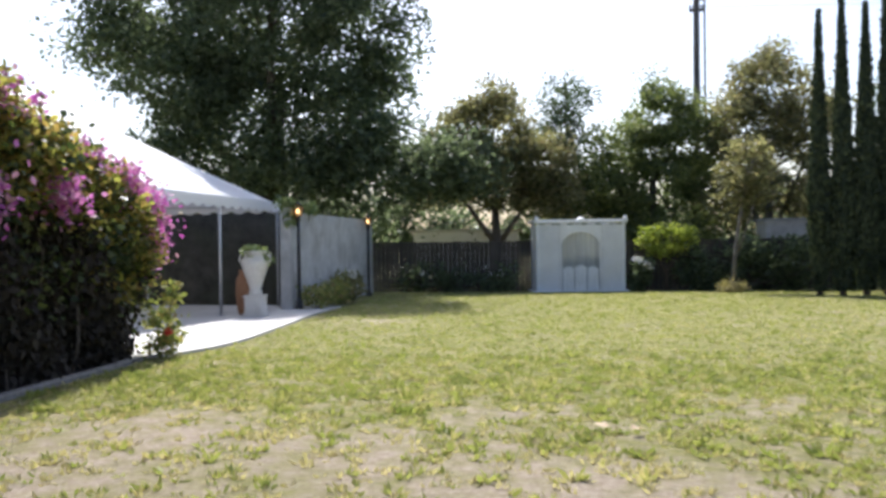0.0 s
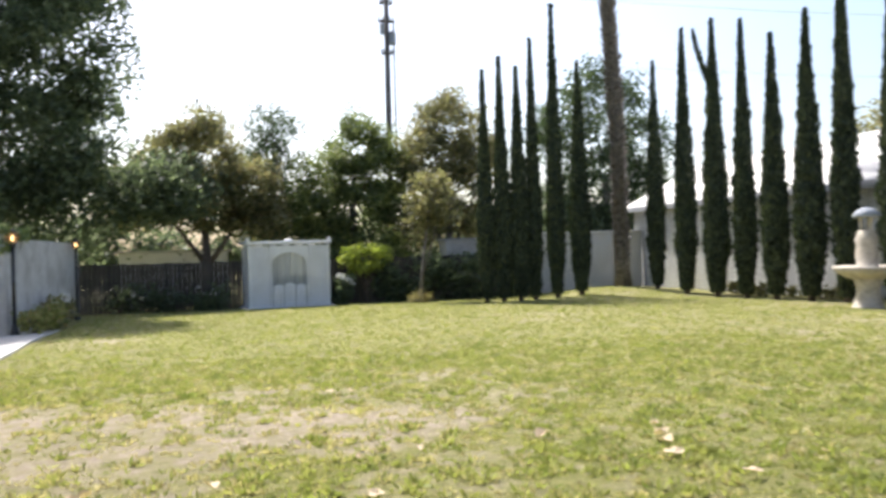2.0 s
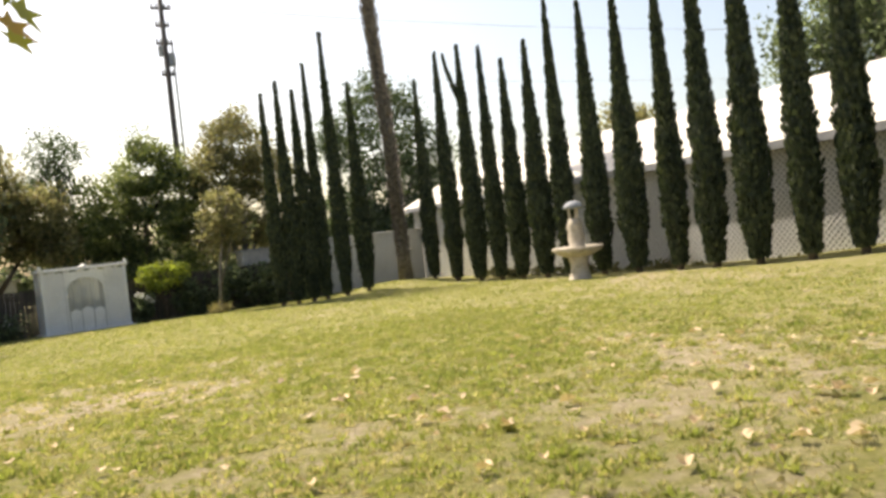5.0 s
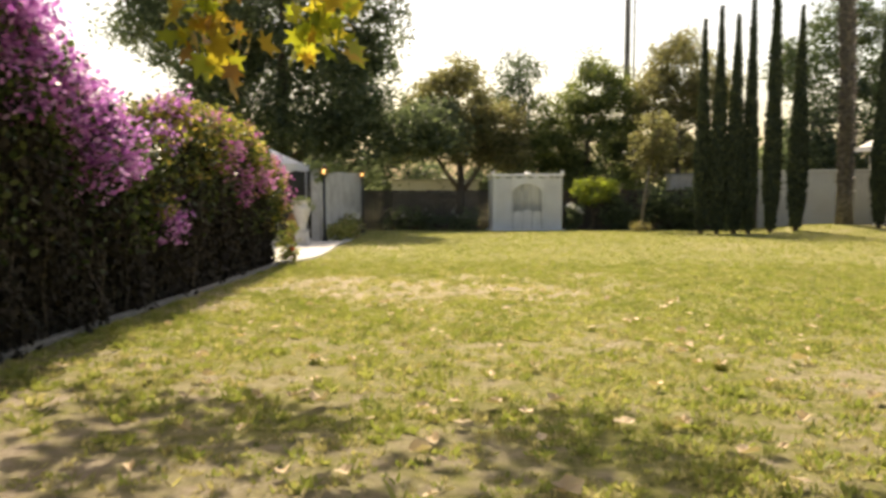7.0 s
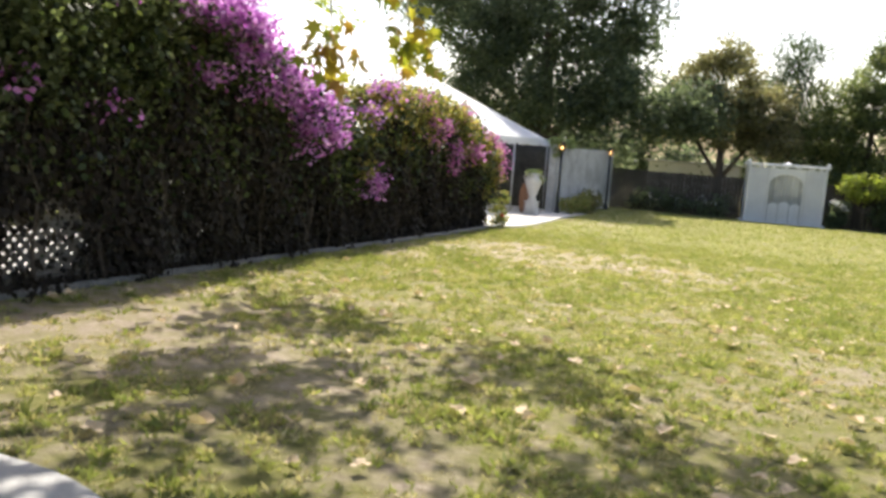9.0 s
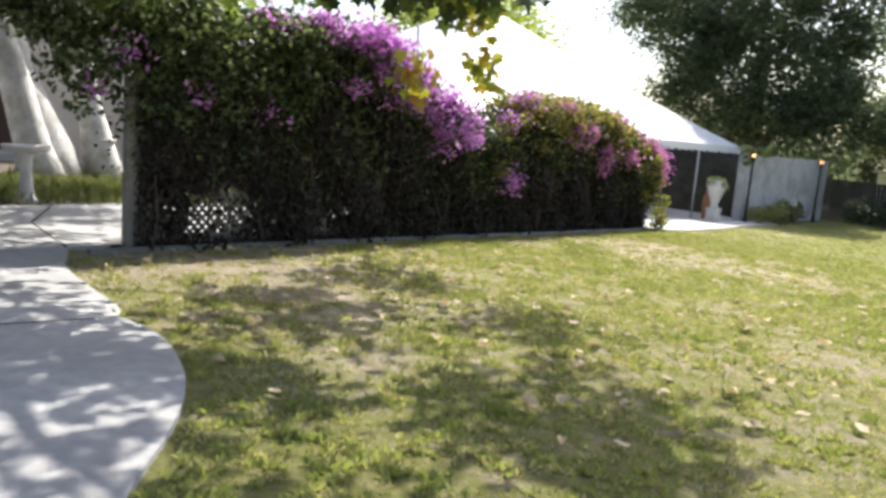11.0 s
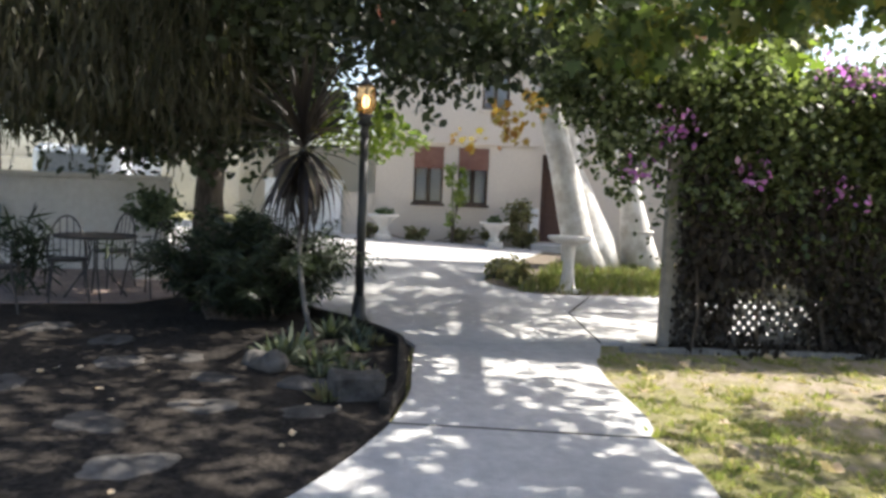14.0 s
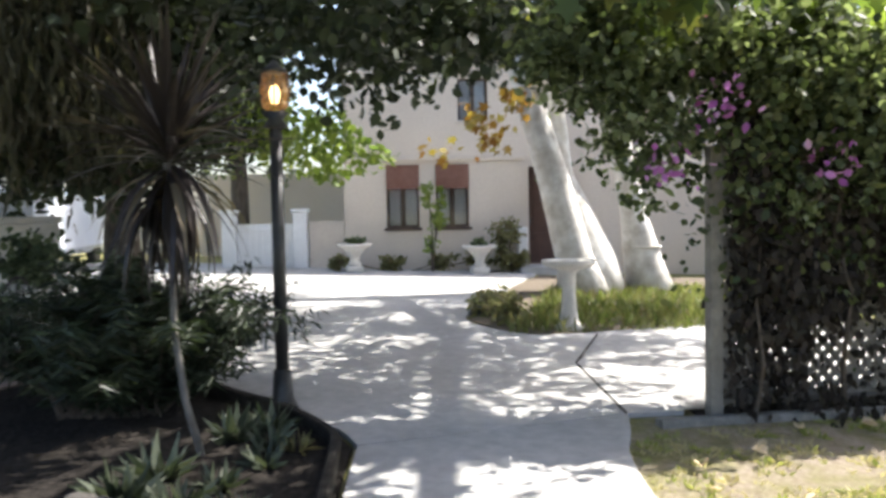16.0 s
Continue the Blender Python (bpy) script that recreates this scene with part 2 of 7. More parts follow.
F_WHITE = leaf_mat("white_petals", [(0.75, 0.74, 0.70), (0.82, 0.81, 0.78)], 0.6, 0.3, (1, 1, 1))
F_RED = leaf_mat("red_petals", [(0.6, 0.05, 0.03), (0.65, 0.09, 0.04)], 0.6, 0.3, (1.2, 1, 1))
L_WEEP = leaf_mat("weeping_strands", [(0.035, 0.036, 0.024), (0.055, 0.055, 0.036), (0.085, 0.082, 0.055), (0.05, 0.042, 0.03)], 0.6, 0.3)
L_FERN = leaf_mat("fern_fronds", [(0.014, 0.021, 0.012), (0.028, 0.040, 0.021), (0.062, 0.080, 0.044)], 0.45, 0.25)
L_ROSE = leaf_mat("rose_leaves", [(0.10, 0.13, 0.045), (0.20, 0.22, 0.075), (0.33, 0.33, 0.13), (0.28, 0.20, 0.10)], 0.5, 0.4)
L_EDGE = leaf_mat("edging_leaves", [(0.024, 0.033, 0.021), (0.044, 0.056, 0.035), (0.08, 0.094, 0.062), (0.15, 0.165, 0.12)], 0.45, 0.2)
# the palest tone paints glints onto some of the climber's leaves
L_GLINT = leaf_mat("glint_toned_vine_leaves", [(0.04, 0.055, 0.024), (0.075, 0.095, 0.045), (0.13, 0.155, 0.075), (0.27, 0.31, 0.20)], 0.5, 0.4)
L_CORDY = leaf_mat("cordyline_blades", [(0.022, 0.017, 0.017), (0.045, 0.036, 0.032), (0.10, 0.085, 0.075)], 0.35, 0.15)
L_DRYFROND = leaf_mat("dry_fronds", [(0.14, 0.11, 0.075), (0.24, 0.20, 0.145)], 0.8, 0.2)
L_AGAVE = leaf_mat("pale_strap_leaves", [(0.10, 0.14, 0.06), (0.22, 0.27, 0.12), (0.36, 0.38, 0.2)], 0.5, 0.3)
L_STRAW = leaf_mat("straw_blades", [(0.40, 0.33, 0.18), (0.50, 0.42, 0.25), (0.33, 0.28, 0.13), (0.24, 0.23, 0.08)], 0.7, 0.25)
L_GROUNDCOVER = leaf_mat("groundcover_leaves", [(0.07, 0.09, 0.03), (0.13, 0.16, 0.05), (0.20, 0.22, 0.085), (0.20, 0.16, 0.08)], 0.5, 0.35)
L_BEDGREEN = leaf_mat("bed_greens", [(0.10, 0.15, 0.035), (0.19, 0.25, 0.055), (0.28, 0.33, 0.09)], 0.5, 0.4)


# ---- shape helpers ----
def gz(x, y):
    """Height of the gently falling ground."""
    yy = min(max(y, -18.0), 34.0)
    return 0.135 - 0.034 * yy + 0.33 * math.exp(-((x - 12.6) ** 2 + (yy - 24) ** 2) / 9) + 0.55 * math.exp(-((x - 17) ** 2) / 8 - ((yy - 1) ** 2) / 14)


def finish(ob_name, bm, material, parent=None, smooth=False):
    me = bpy.data.meshes.new(ob_name)
    bmesh.ops.recalc_face_normals(bm, faces=bm.faces)
    bm.to_mesh(me)
    bm.free()
    me.materials.append(material)
    if smooth:
        me.polygons.foreach_set("use_smooth", [True] * len(me.polygons))
    ob = new(ob_name, me)
    if parent is not None:
        ob.parent = parent
    return ob


def part(ob_name, bm, material, parent, label="", smooth=False):
    ob = finish(ob_name, bm, material, parent, smooth)
    return tagged(ob, label) if label else ob


def thing(ob_name, label, category, group="", kind="", at=(0, 0, 0)):
    ob = new(ob_name)
    ob.location = at
    return tagged(ob, label, category, group, kind)


def box(bm, x0, y0, z0, x1, y1, z1, m=None, bevel=0.0):
    v = [bm.verts.new(p) for p in ((x0, y0, z0), (x1, y0, z0), (x1, y1, z0), (x0, y1, z0), (x0, y0, z1), (x1, y0, z1), (x1, y1, z1), (x0, y1, z1))]
    f = [bm.faces.new([v[i] for i in q]) for q in ((0, 3, 2, 1), (4, 5, 6, 7), (0, 1, 5, 4), (1, 2, 6, 5), (2, 3, 7, 6), (3, 0, 4, 7))]
    if bevel:
        edges = {e for g in f for e in g.edges}
        r = bmesh.ops.bevel(bm, geom=list(edges), offset=bevel, segments=1, affect="EDGES")
        v = list({w for g in r["faces"] for w in g.verts} | {w for w in v if w.is_valid})
    if m is not None:
        bmesh.ops.transform(bm, matrix=m, verts=v)
    return bm


def boxes(*args, **kw):
    return box(bmesh.new(), *args, **kw)


def tube(bm, pts, radii, n=8, wob=0.0, rng=random):
    rings = []
    pts = [Vector(p) for p in pts]
    for i, p in enumerate(pts):
        d = (pts[min(i + 1, len(pts) - 1)] - pts[max(i - 1, 0)]).normalized()
        a = d.cross(Vector((0.31, 0.95, 0.1))).normalized()
        b = d.cross(a)
        ring = []
        for k in range(n):
            u = 2 * math.pi * k / n
            r = radii[i] * (1 + wob * (rng.random() - 0.5))
            ring.append(bm.verts.new(p + r * (math.cos(u) * a + math.sin(u) * b)))
        rings.append(ring)
    for r0, r1 in zip(rings, rings[1:]):
        for k in range(n):
            bm.faces.new((r0[k], r0[(k + 1) % n], r1[(k + 1) % n], r1[k]))
    bm.faces.new(rings[0][::-1])
    bm.faces.new(rings[-1])
    return bm


def lathe(bm, prof, n=20, at=(0, 0, 0), lobes=0, lobe=0.0):
    rings = []
    for r, z in prof:
        rings.append([bm.verts.new((at[0] + r * (1 + lobe * math.cos(lobes * 2 * math.pi * k / n)) * math.cos(2 * math.pi * k / n),
                                    at[1] + r * (1 + lobe * math.cos(lobes * 2 * math.pi * k / n)) * math.sin(2 * math.pi * k / n), at[2] + z)) for k in range(n)])
    for r0, r1 in zip(rings, rings[1:]):
        for k in range(n):
            bm.faces.new((r0[k], r0[(k + 1) % n], r1[(k + 1) % n], r1[k]))
    bm.faces.new(rings[0][::-1])
    bm.faces.new(rings[-1])
    return bm


def slab(bm, poly, top, depth):
    """A slab with the outline poly (x, y), its top lying top above the ground."""
    a = [bm.verts.new((x, y, gz(x, y) + top)) for x, y in poly]
    b = [bm.verts.new((x, y, gz(x, y) + top - depth)) for x, y in poly]
    bm.faces.new(a)
    bm.faces.new(b[::-1])
    for i in range(len(poly)):
        j = (i + 1) % len(poly)
        bm.faces.new((a[j], a[i], b[i], b[j]))
    bmesh.ops.triangulate(bm, faces=[f for f in bm.faces if len(f.verts) > 4])
    return bm


def smooth_line(pts, steps=4):
    out = []
    for i in range(len(pts) - 1):
        p0, p1, p2, p3 = (Vector((*pts[min(max(j, 0), len(pts) - 1)], 0)) for j in (i - 1, i, i + 1, i + 2))
        for s in range(steps):
            t = s / steps
            q = 0.5 * (2 * p1 + (p2 - p0) * t + (2 * p0 - 5 * p1 + 4 * p2 - p3) * t * t + (3 * p1 - p0 - 3 * p2 + p3) * t ** 3)
            out.append((q.x, q.y))
    return out + [pts[-1]]


# leaf outlines in the leaf's own plane: x across, y along
RHOMB = np.array([(0, 0), (0.32, 0.45), (0, 1), (-0.32, 0.45)])
OVAL = np.array([(0, 0), (0.3, 0.25), (0.33, 0.6), (0, 1), (-0.33, 0.6), (-0.3, 0.25)])
BLADE = np.array([(-0.06, 0), (0.06, 0), (0.0, 1)])
STRAP = np.array([(-0.05, 0), (0.05, 0), (0.045, 0.6), (0.0, 1), (-0.045, 0.6)])
MAPLE = np.array([(0, 0), (0.12, 0.2), (0.5, 0.12), (0.3, 0.38), (0.62, 0.62), (0.2, 0.62), (0, 1.05), (-0.2, 0.62), (-0.62, 0.62), (-0.3, 0.38), (-0.5, 0.12), (-0.12, 0.2)])


def foliage(ob_name, pos, size, material, parent=None, shape=RHOMB, seed=0, along=None, spread=1.0, up=0.3, curl=0.15, label=""):
    """One mesh of many leaves at pos (N, 3). along: the way in which the leaves point, or None for any way; spread: how far they stray."""
    rng = np.random.default_rng(seed)
    pos = np.asarray(pos, float)
    count, k = len(pos), len(shape)
    d = rng.normal(size=(count, 3)) * spread
    if along is not None:
        d = d + along
    d /= np.linalg.norm(d, axis=1)[:, None] + 1e-9
    nrm = rng.normal(size=(count, 3)) + np.array((0, 0, up * 3))
    side = np.cross(d, nrm)
    side /= np.linalg.norm(side, axis=1)[:, None] + 1e-9
    nrm = np.cross(side, d)
    s = (np.asarray(size) * rng.uniform(0.65, 1.3, count))[:, None, None]
    v = shape[None, :, 0, None] * side[:, None, :] + shape[None, :, 1, None] * d[:, None, :] - curl * (shape[None, :, 1, None] ** 2 + 2 * shape[None, :, 0, None] ** 2) * nrm[:, None, :]
    v = pos[:, None, :] + s * v
    me = bpy.data.meshes.new(ob_name)
    me.vertices.add(count * k)
    me.vertices.foreach_set("co", v.reshape(-1))
    me.loops.add(count * k)
    me.loops.foreach_set("vertex_index", np.arange(count * k, dtype=np.int32))
    me.polygons.add(count)
    me.polygons.foreach_set("loop_start", np.arange(0, count * k, k, dtype=np.int32))
    me.update(calc_edges=True)
    me.materials.append(material)
    ob = new(ob_name, me)
    if parent is not None:
        ob.parent = parent
        if ob_name.startswith("blossom") or ob_name.endswith("spray"):
            tagged(ob, kind="stuff")
    return tagged(ob, label) if label else ob


def clumps(rng, blobs, count, subs=40, sigma=0.3, shell=0.55):
    """Leaf places in clumps inside ellipsoids (x, y, z, rx, ry, rz), thicker towards the outside."""
    blobs = np.asarray(blobs, float)
    w = (blobs[:, 3] * blobs[:, 4] * blobs[:, 5]) ** 0.66
    w /= w.sum()
    out = []
    for b, share in zip(blobs, w):
        n = int(count * share) + 1
        u = rng.normal(size=(subs, 3))
        u /= np.linalg.norm(u, axis=1)[:, None]
        c = b[:3] + u * (rng.uniform(shell, 1.0, subs) * rng.uniform(0.8, 1.12, subs))[:, None] * b[3:]
        i = rng.integers(0, subs, n)
        sg = sigma * rng.uniform(0.6, 1.4, subs)[i]
        out.append(c[i] + np.clip(rng.normal(size=(n, 3)), -1.45, 1.45) * sg[:, None] * np.array((1, 1, 0.75)))
    return np.concatenate(out)


def tree(ob_name, label, base, trunk, limbs, blobs, count, leaf, leaf_size, bark, seed, subs=40, sigma=0.4, category="tree", group="", shape=RHOMB, along=None):
    """A tree at base (x, y): trunk and limbs as lists of (x, y, z above the foot, radius), crown leaves in blobs given from the foot."""
    rng = np.random.default_rng(seed)
    rr = random.Random(seed)
    z0 = gz(*base)
    t = thing(ob_name, label, category, group, at=(base[0], base[1], z0))
    bm = bmesh.new()
    tube(bm, [p[:3] for p in trunk], [p[3] for p in trunk], 10, 0.15, rr)
    part("trunk", bm, bark, t, smooth=True)
    for li in limbs:
        part("limb", tube(bmesh.new(), [p[:3] for p in li], [p[3] for p in li], 7, 0.12, rr), bark, t, smooth=True)
    twigs = bmesh.new()
    top = Vector(trunk[-1][:3])
    for b in blobs:
        c = Vector(b[:3])
        for _ in range(3):
            e = c + Vector((rr.uniform(-0.7, 0.7) * b[3], rr.uniform(-0.7, 0.7) * b[4], rr.uniform(-0.5, 0.7) * b[5]))
            s = top.lerp(c, 0.25)
            tube(twigs, [s, s.lerp(e, 0.5) + Vector((0, 0, 0.15)), e], [0.035 + 0.01 * b[3], 0.03, 0.008], 5)
    part("branchwork", twigs, bark, t, smooth=True)
    foliage("crown", clumps(rng, blobs, count, subs, sigma), leaf_size, leaf, t, shape, seed, along)
    return t

# white backing greyed so the shadow behind the slats is in the colour
M_BACKING = mat("lattice_shade_backing", (0.36, 0.36, 0.36), (0.46, 0.46, 0.45), 6, 0.9, 0.2, 40, stain=(0.28, 0.28, 0.27), stain_scale=1.0)
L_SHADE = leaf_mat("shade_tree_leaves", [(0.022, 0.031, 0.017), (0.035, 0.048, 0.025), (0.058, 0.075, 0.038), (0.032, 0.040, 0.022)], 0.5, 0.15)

# ---- ground ----
DRY = [(-2.4, -5.7, 1.5, 0.55), (-0.6, -6.2, 1.3, 0.4), (-3.3, -4.2, 1.0, 0.35), (-3.4, 3.2, 1.3, 1.0), (-0.9, 3.1, 1.6, 0.9), (0.9, 4.3, 0.9, 0.8), (0.1, 2.2, 1.0, 0.7), (-1.7, 1.7, 1.2, 0.6), (-3.0, -5.4, 1.3, 0.8), (-1.2, -3.0, 2.4, 0.35), (3.2, -2.0, 1.8, 0.55), (4.8, -0.5, 1.4, 0.7),
       (-3.6, 12.3, 0.9, 0.9), (3.0, 1.0, 1.8, -0.5), (0.5, 10.0, 4.0, -0.3), (6.0, 13.5, 2.2, 0.4), (10.5, 5.5, 2.4, 0.75), (2.2, 1.6, 0.8, 0.5), (-3.6, 0.5, 0.8, 0.6), (-3.3, -2.6, 0.9, 0.5), (2.0, -4.5, 1.8, 0.35), (12.4, 13, 1.2, 0.7), (12.0, 8.5, 1.5, 0.8)]


def dryness(x, y):
    d = 0.10
    for cx, cy, r, a in DRY:
        q = ((x - cx) ** 2 + (y - cy) ** 2) / (r * r)
        if q < 9:
            d += 0.62 * a * math.exp(-q)
    d += 0.45 * noise.noise((x * 0.9, y * 0.9, 3.1)) + 0.5 * noise.noise((x * 3.1, y * 3.1, 7.7))
    return min(1.0, max(0.0, d))


def ground_material():
    m = bpy.data.materials.new("lawn")
    m.use_nodes = True
    n, l = m.node_tree.nodes, m.node_tree.links
    b = n["Principled BSDF"]
    b.inputs["Roughness"].default_value = 0.95
    b.inputs["Specular IOR Level"].default_value = 0.1
    at = n.new("ShaderNodeAttribute")
    at.attribute_name = "dryness"
    tc = n.new("ShaderNodeTexCoord")
    fine = n.new("ShaderNodeTexNoise")
    fine.inputs["Scale"].default_value, fine.inputs["Detail"].default_value, fine.inputs["Roughness"].default_value = 24.0, 8.0, 0.8
    l.new(tc.outputs["Object"], fine.inputs["Vector"])
    blades = n.new("ShaderNodeValToRGB")
    for i, (p, c) in enumerate(((0.3, (0.145, 0.145, 0.05)), (0.7, (0.345, 0.32, 0.14)), (0.5, (0.235, 0.23, 0.08)))):
        e = blades.color_ramp.elements[i] if i < 2 else blades.color_ramp.elements.new(p)
        e.position, e.color = p, (*c, 1)
    l.new(fine.outputs["Fac"], blades.inputs["Fac"])
    straw = n.new("ShaderNodeValToRGB")
    for i, (p, c) in enumerate(((0.3, (0.26, 0.205, 0.145)), (0.7, (0.54, 0.46, 0.36)))):
        straw.color_ramp.elements[i].position, straw.color_ramp.elements[i].color = p, (*c, 1)
    l.new(fine.outputs["Fac"], straw.inputs["Fac"])
    mid = n.new("ShaderNodeTexNoise")
    mid.inputs["Scale"].default_value, mid.inputs["Detail"].default_value = 6.5, 7.0
    l.new(tc.outputs["Object"], mid.inputs["Vector"])
    add = n.new("ShaderNodeMath")
    add.operation = "MULTIPLY_ADD"
    add.inputs[1].default_value, add.inputs[2].default_value = 2.2, -1.22
    l.new(mid.outputs["Fac"], add.inputs[0])
    tot = n.new("ShaderNodeMath")
    tot.operation, tot.use_clamp = "ADD", True
    l.new(add.outputs[0], tot.inputs[0])
    l.new(at.outputs["Fac"], tot.inputs[1])
    mx = n.new("ShaderNodeMixRGB")
    l.new(tot.outputs[0], mx.inputs["Fac"])
    l.new(blades.outputs["Color"], mx.inputs["Color1"])
    l.new(straw.outputs["Color"], mx.inputs["Color2"])
    l.new(mx.outputs["Color"], b.inputs["Base Color"])
    bp = n.new("ShaderNodeBump")
    bp.inputs["Strength"].default_value, bp.inputs["Distance"].default_value = 0.9, 0.04
    l.new(fine.outputs["Fac"], bp.inputs["Height"])
    l.new(bp.outputs["Normal"], b.inputs["Normal"])
    return m


def build_ground():
    xs = sorted(set([-3000, -600, -150, -60, -35, -25] + [round(-20 + 0.35 * i, 3) for i in range(120)] + [22.5, 26, 32, 60, 150, 600, 3000]))
    ys = sorted(set([-3000, -600, -150, -60, -32, -24] + [round(-18 + 0.35 * i, 3) for i in range(149)] + [34.5, 40, 60, 150, 600, 3000]))
    verts = [(x, y, gz(x, y)) for y in ys for x in xs]
    w = len(xs)
    faces = [(j * w + i, j * w + i + 1, (j + 1) * w + i + 1, (j + 1) * w + i) for j in range(len(ys) - 1) for i in range(w - 1)]
    me = bpy.data.meshes.new("ground")
    me.from_pydata(verts, [], faces)
    a = me.attributes.new("dryness", "FLOAT", "POINT")
    a.data.foreach_set("value", [dryness(v[0], v[1]) if abs(v[0]) < 25 and -20 < v[1] < 36 else 0.4 for v in verts])
    me.materials.append(ground_material())
    tagged(new("ground", me), "patchy green and straw lawn with bare dry spots", "lawn", kind="structure")


build_ground()

# the concrete path and the drive, panel by panel
RIGHT = smooth_line([(-1.16, -7.20), (-0.6, -7.18), (0.03, -7.37), (0.48, -7.60), (0.87, -7.88), (1.31, -8.26), (2.2, -8.95), (4.0, -10.0), (8.0, -11.2)], 5)
LEFT = smooth_line([(8.0, -15.0), (3.4, -13.0), (1.9, -11.6), (1.1, -10.5), (0.60, -9.84), (0.23, -9.48), (-0.19, -9.2), (-0.74, -8.9), (-1.28, -8.66)], 5)
PANEL_B = smooth_line([(-1.295, -8.65), (-1.5, -8.60), (-2.0, -8.47), (-2.7, -8.38), (-3.45, -8.27)], 4) + smooth_line([(-3.95, -6.47), (-3.55, -6.62), (-3.15, -6.80), (-2.5, -6.95), (-1.5, -7.07), (-1.175, -7.20)], 4)
DRIVE = smooth_line([(-3.465, -8.27), (-3.8, -8.36), (-4.22, -8.62), (-4.63, -8.95), (-5.6, -9.6), (-7.3, -10.3)], 3) + [(-7.9, -10.75), (-8.3, -14.5), (-19.5, -14.5), (-18.6, -3.0), (-15.8, -3.6), (-13.0, -4.9)] + smooth_line([(-9.8, -6.15), (-8.65, -6.62), (-7.7, -6.42), (-7.3, -6.0), (-7.5, -5.2)], 3) + [(-5.7, -6.22), (-3.965, -6.48)]
WALKWAY = [(-3.97, -6.46), (-4.0, -6.05), (-4.5, -5.9), (-6.0, 7.0), (-8.7, 6.0), (-8.2, 0.0), (-7.9, -3.9), (-7.52, -5.18), (-5.7, -6.2)]
PATIO = smooth_line([(-5.0, 6.9), (-4.62, 7.5), (-4.5, 8.7), (-4.78, 11.1), (-5.2, 14.0), (-5.45, 16.9)], 4) + [(-6.35, 17.3), (-18.0, 17.3), (-18.0, 5.2), (-8.72, 6.02), (-6.02, 7.02)]
pavement = tagged(new("pavement"), "pale concrete garden path and drive in broad panels", "pavement", kind="structure")
for outline, m_ in ((RIGHT + LEFT, M_CONCRETE), (PANEL_B, M_CONCRETE), (DRIVE, M_CONCRETE), (WALKWAY, M_CONCRETE), (PATIO, M_PATIO)):
    part("slab", slab(bmesh.new(), outline, 0.035, 0.16), m_, pavement)

for ob_line in ([(-1.29, -8.68), (-1.14, -7.19)], [(-3.96, -6.475), (-5.7, -6.21), (-7.3, -5.4)]):
    bm = bmesh.new()
    for (xa, ya), (xb, yb) in zip(ob_line, ob_line[1:]):
        d_ = Vector((xb - xa, yb - ya, 0))
        m_ = Matrix.Translation((xa, ya, gz(xa, ya) + 0.0372)) @ Matrix.Rotation(math.atan2(d_.y, d_.x), 4, "Z") @ Matrix.Rotation(-math.atan2(gz(xb, yb) - gz(xa, ya), d_.length), 4, "Y")
        box(bm, 0, -0.011, -0.06, d_.length, 0.011, 0.0, m_)
    part("expansion_joint", bm, M_EDGING, pavement, "dark joint between the panels")

# planting beds
BED_LEFT = [(-3.47, -8.30), (-2.7, -8.41), (-2.0, -8.50), (-1.5, -8.63), (-1.28, -8.69), (-0.74, -8.93), (-0.19, -9.23), (0.23, -9.51), (0.58, -9.86), (1.07, -10.5), (1.87, -11.62), (3.3, -13.0), (3.3, -17.9), (-7.4, -17.9), (-8.2, -10.55), (-7.5, -10.33), (-5.6, -9.63), (-4.63, -8.98), (-4.22, -8.65), (-3.8, -8.39)]
tagged(finish("soil_bed", slab(bmesh.new(), BED_LEFT, 0.022, 0.12), M_SOIL), "dark mulched planting bed littered with leaves", "planting bed", kind="structure")
BED_RIGHT = [(-8.62, -6.58), (-7.72, -6.38), (-7.34, -5.97), (-7.55, -5.2), (-7.93, -3.9), (-8.22, 0.0), (-15.0, 0.5), (-15.7, -3.55), (-13.0, -4.85), (-9.8, -6.1)]
tagged(finish("tree_bed", slab(bmesh.new(), BED_RIGHT, 0.028, 0.12), M_BEDSOIL), "earth bed under the pale sycamore with low greens", "planting bed", kind="structure")

# soil strip whose near-black colour carries the hedge's shade
tagged(finish("hedge_bed", slab(bmesh.new(), [(-3.9, -6.0), (-4.0, -4.4), (-4.1, -2.9), (-4.28, -1.0), (-4.48, 2.4), (-4.7, 5.0), (-4.82, 6.6), (-5.05, 6.85), (-5.95, 6.95), (-4.52, -5.85)], 0.02, 0.1), M_SOIL), "soil strip at the hedge's foot, coloured dark for its shade", "planting bed", kind="structure")

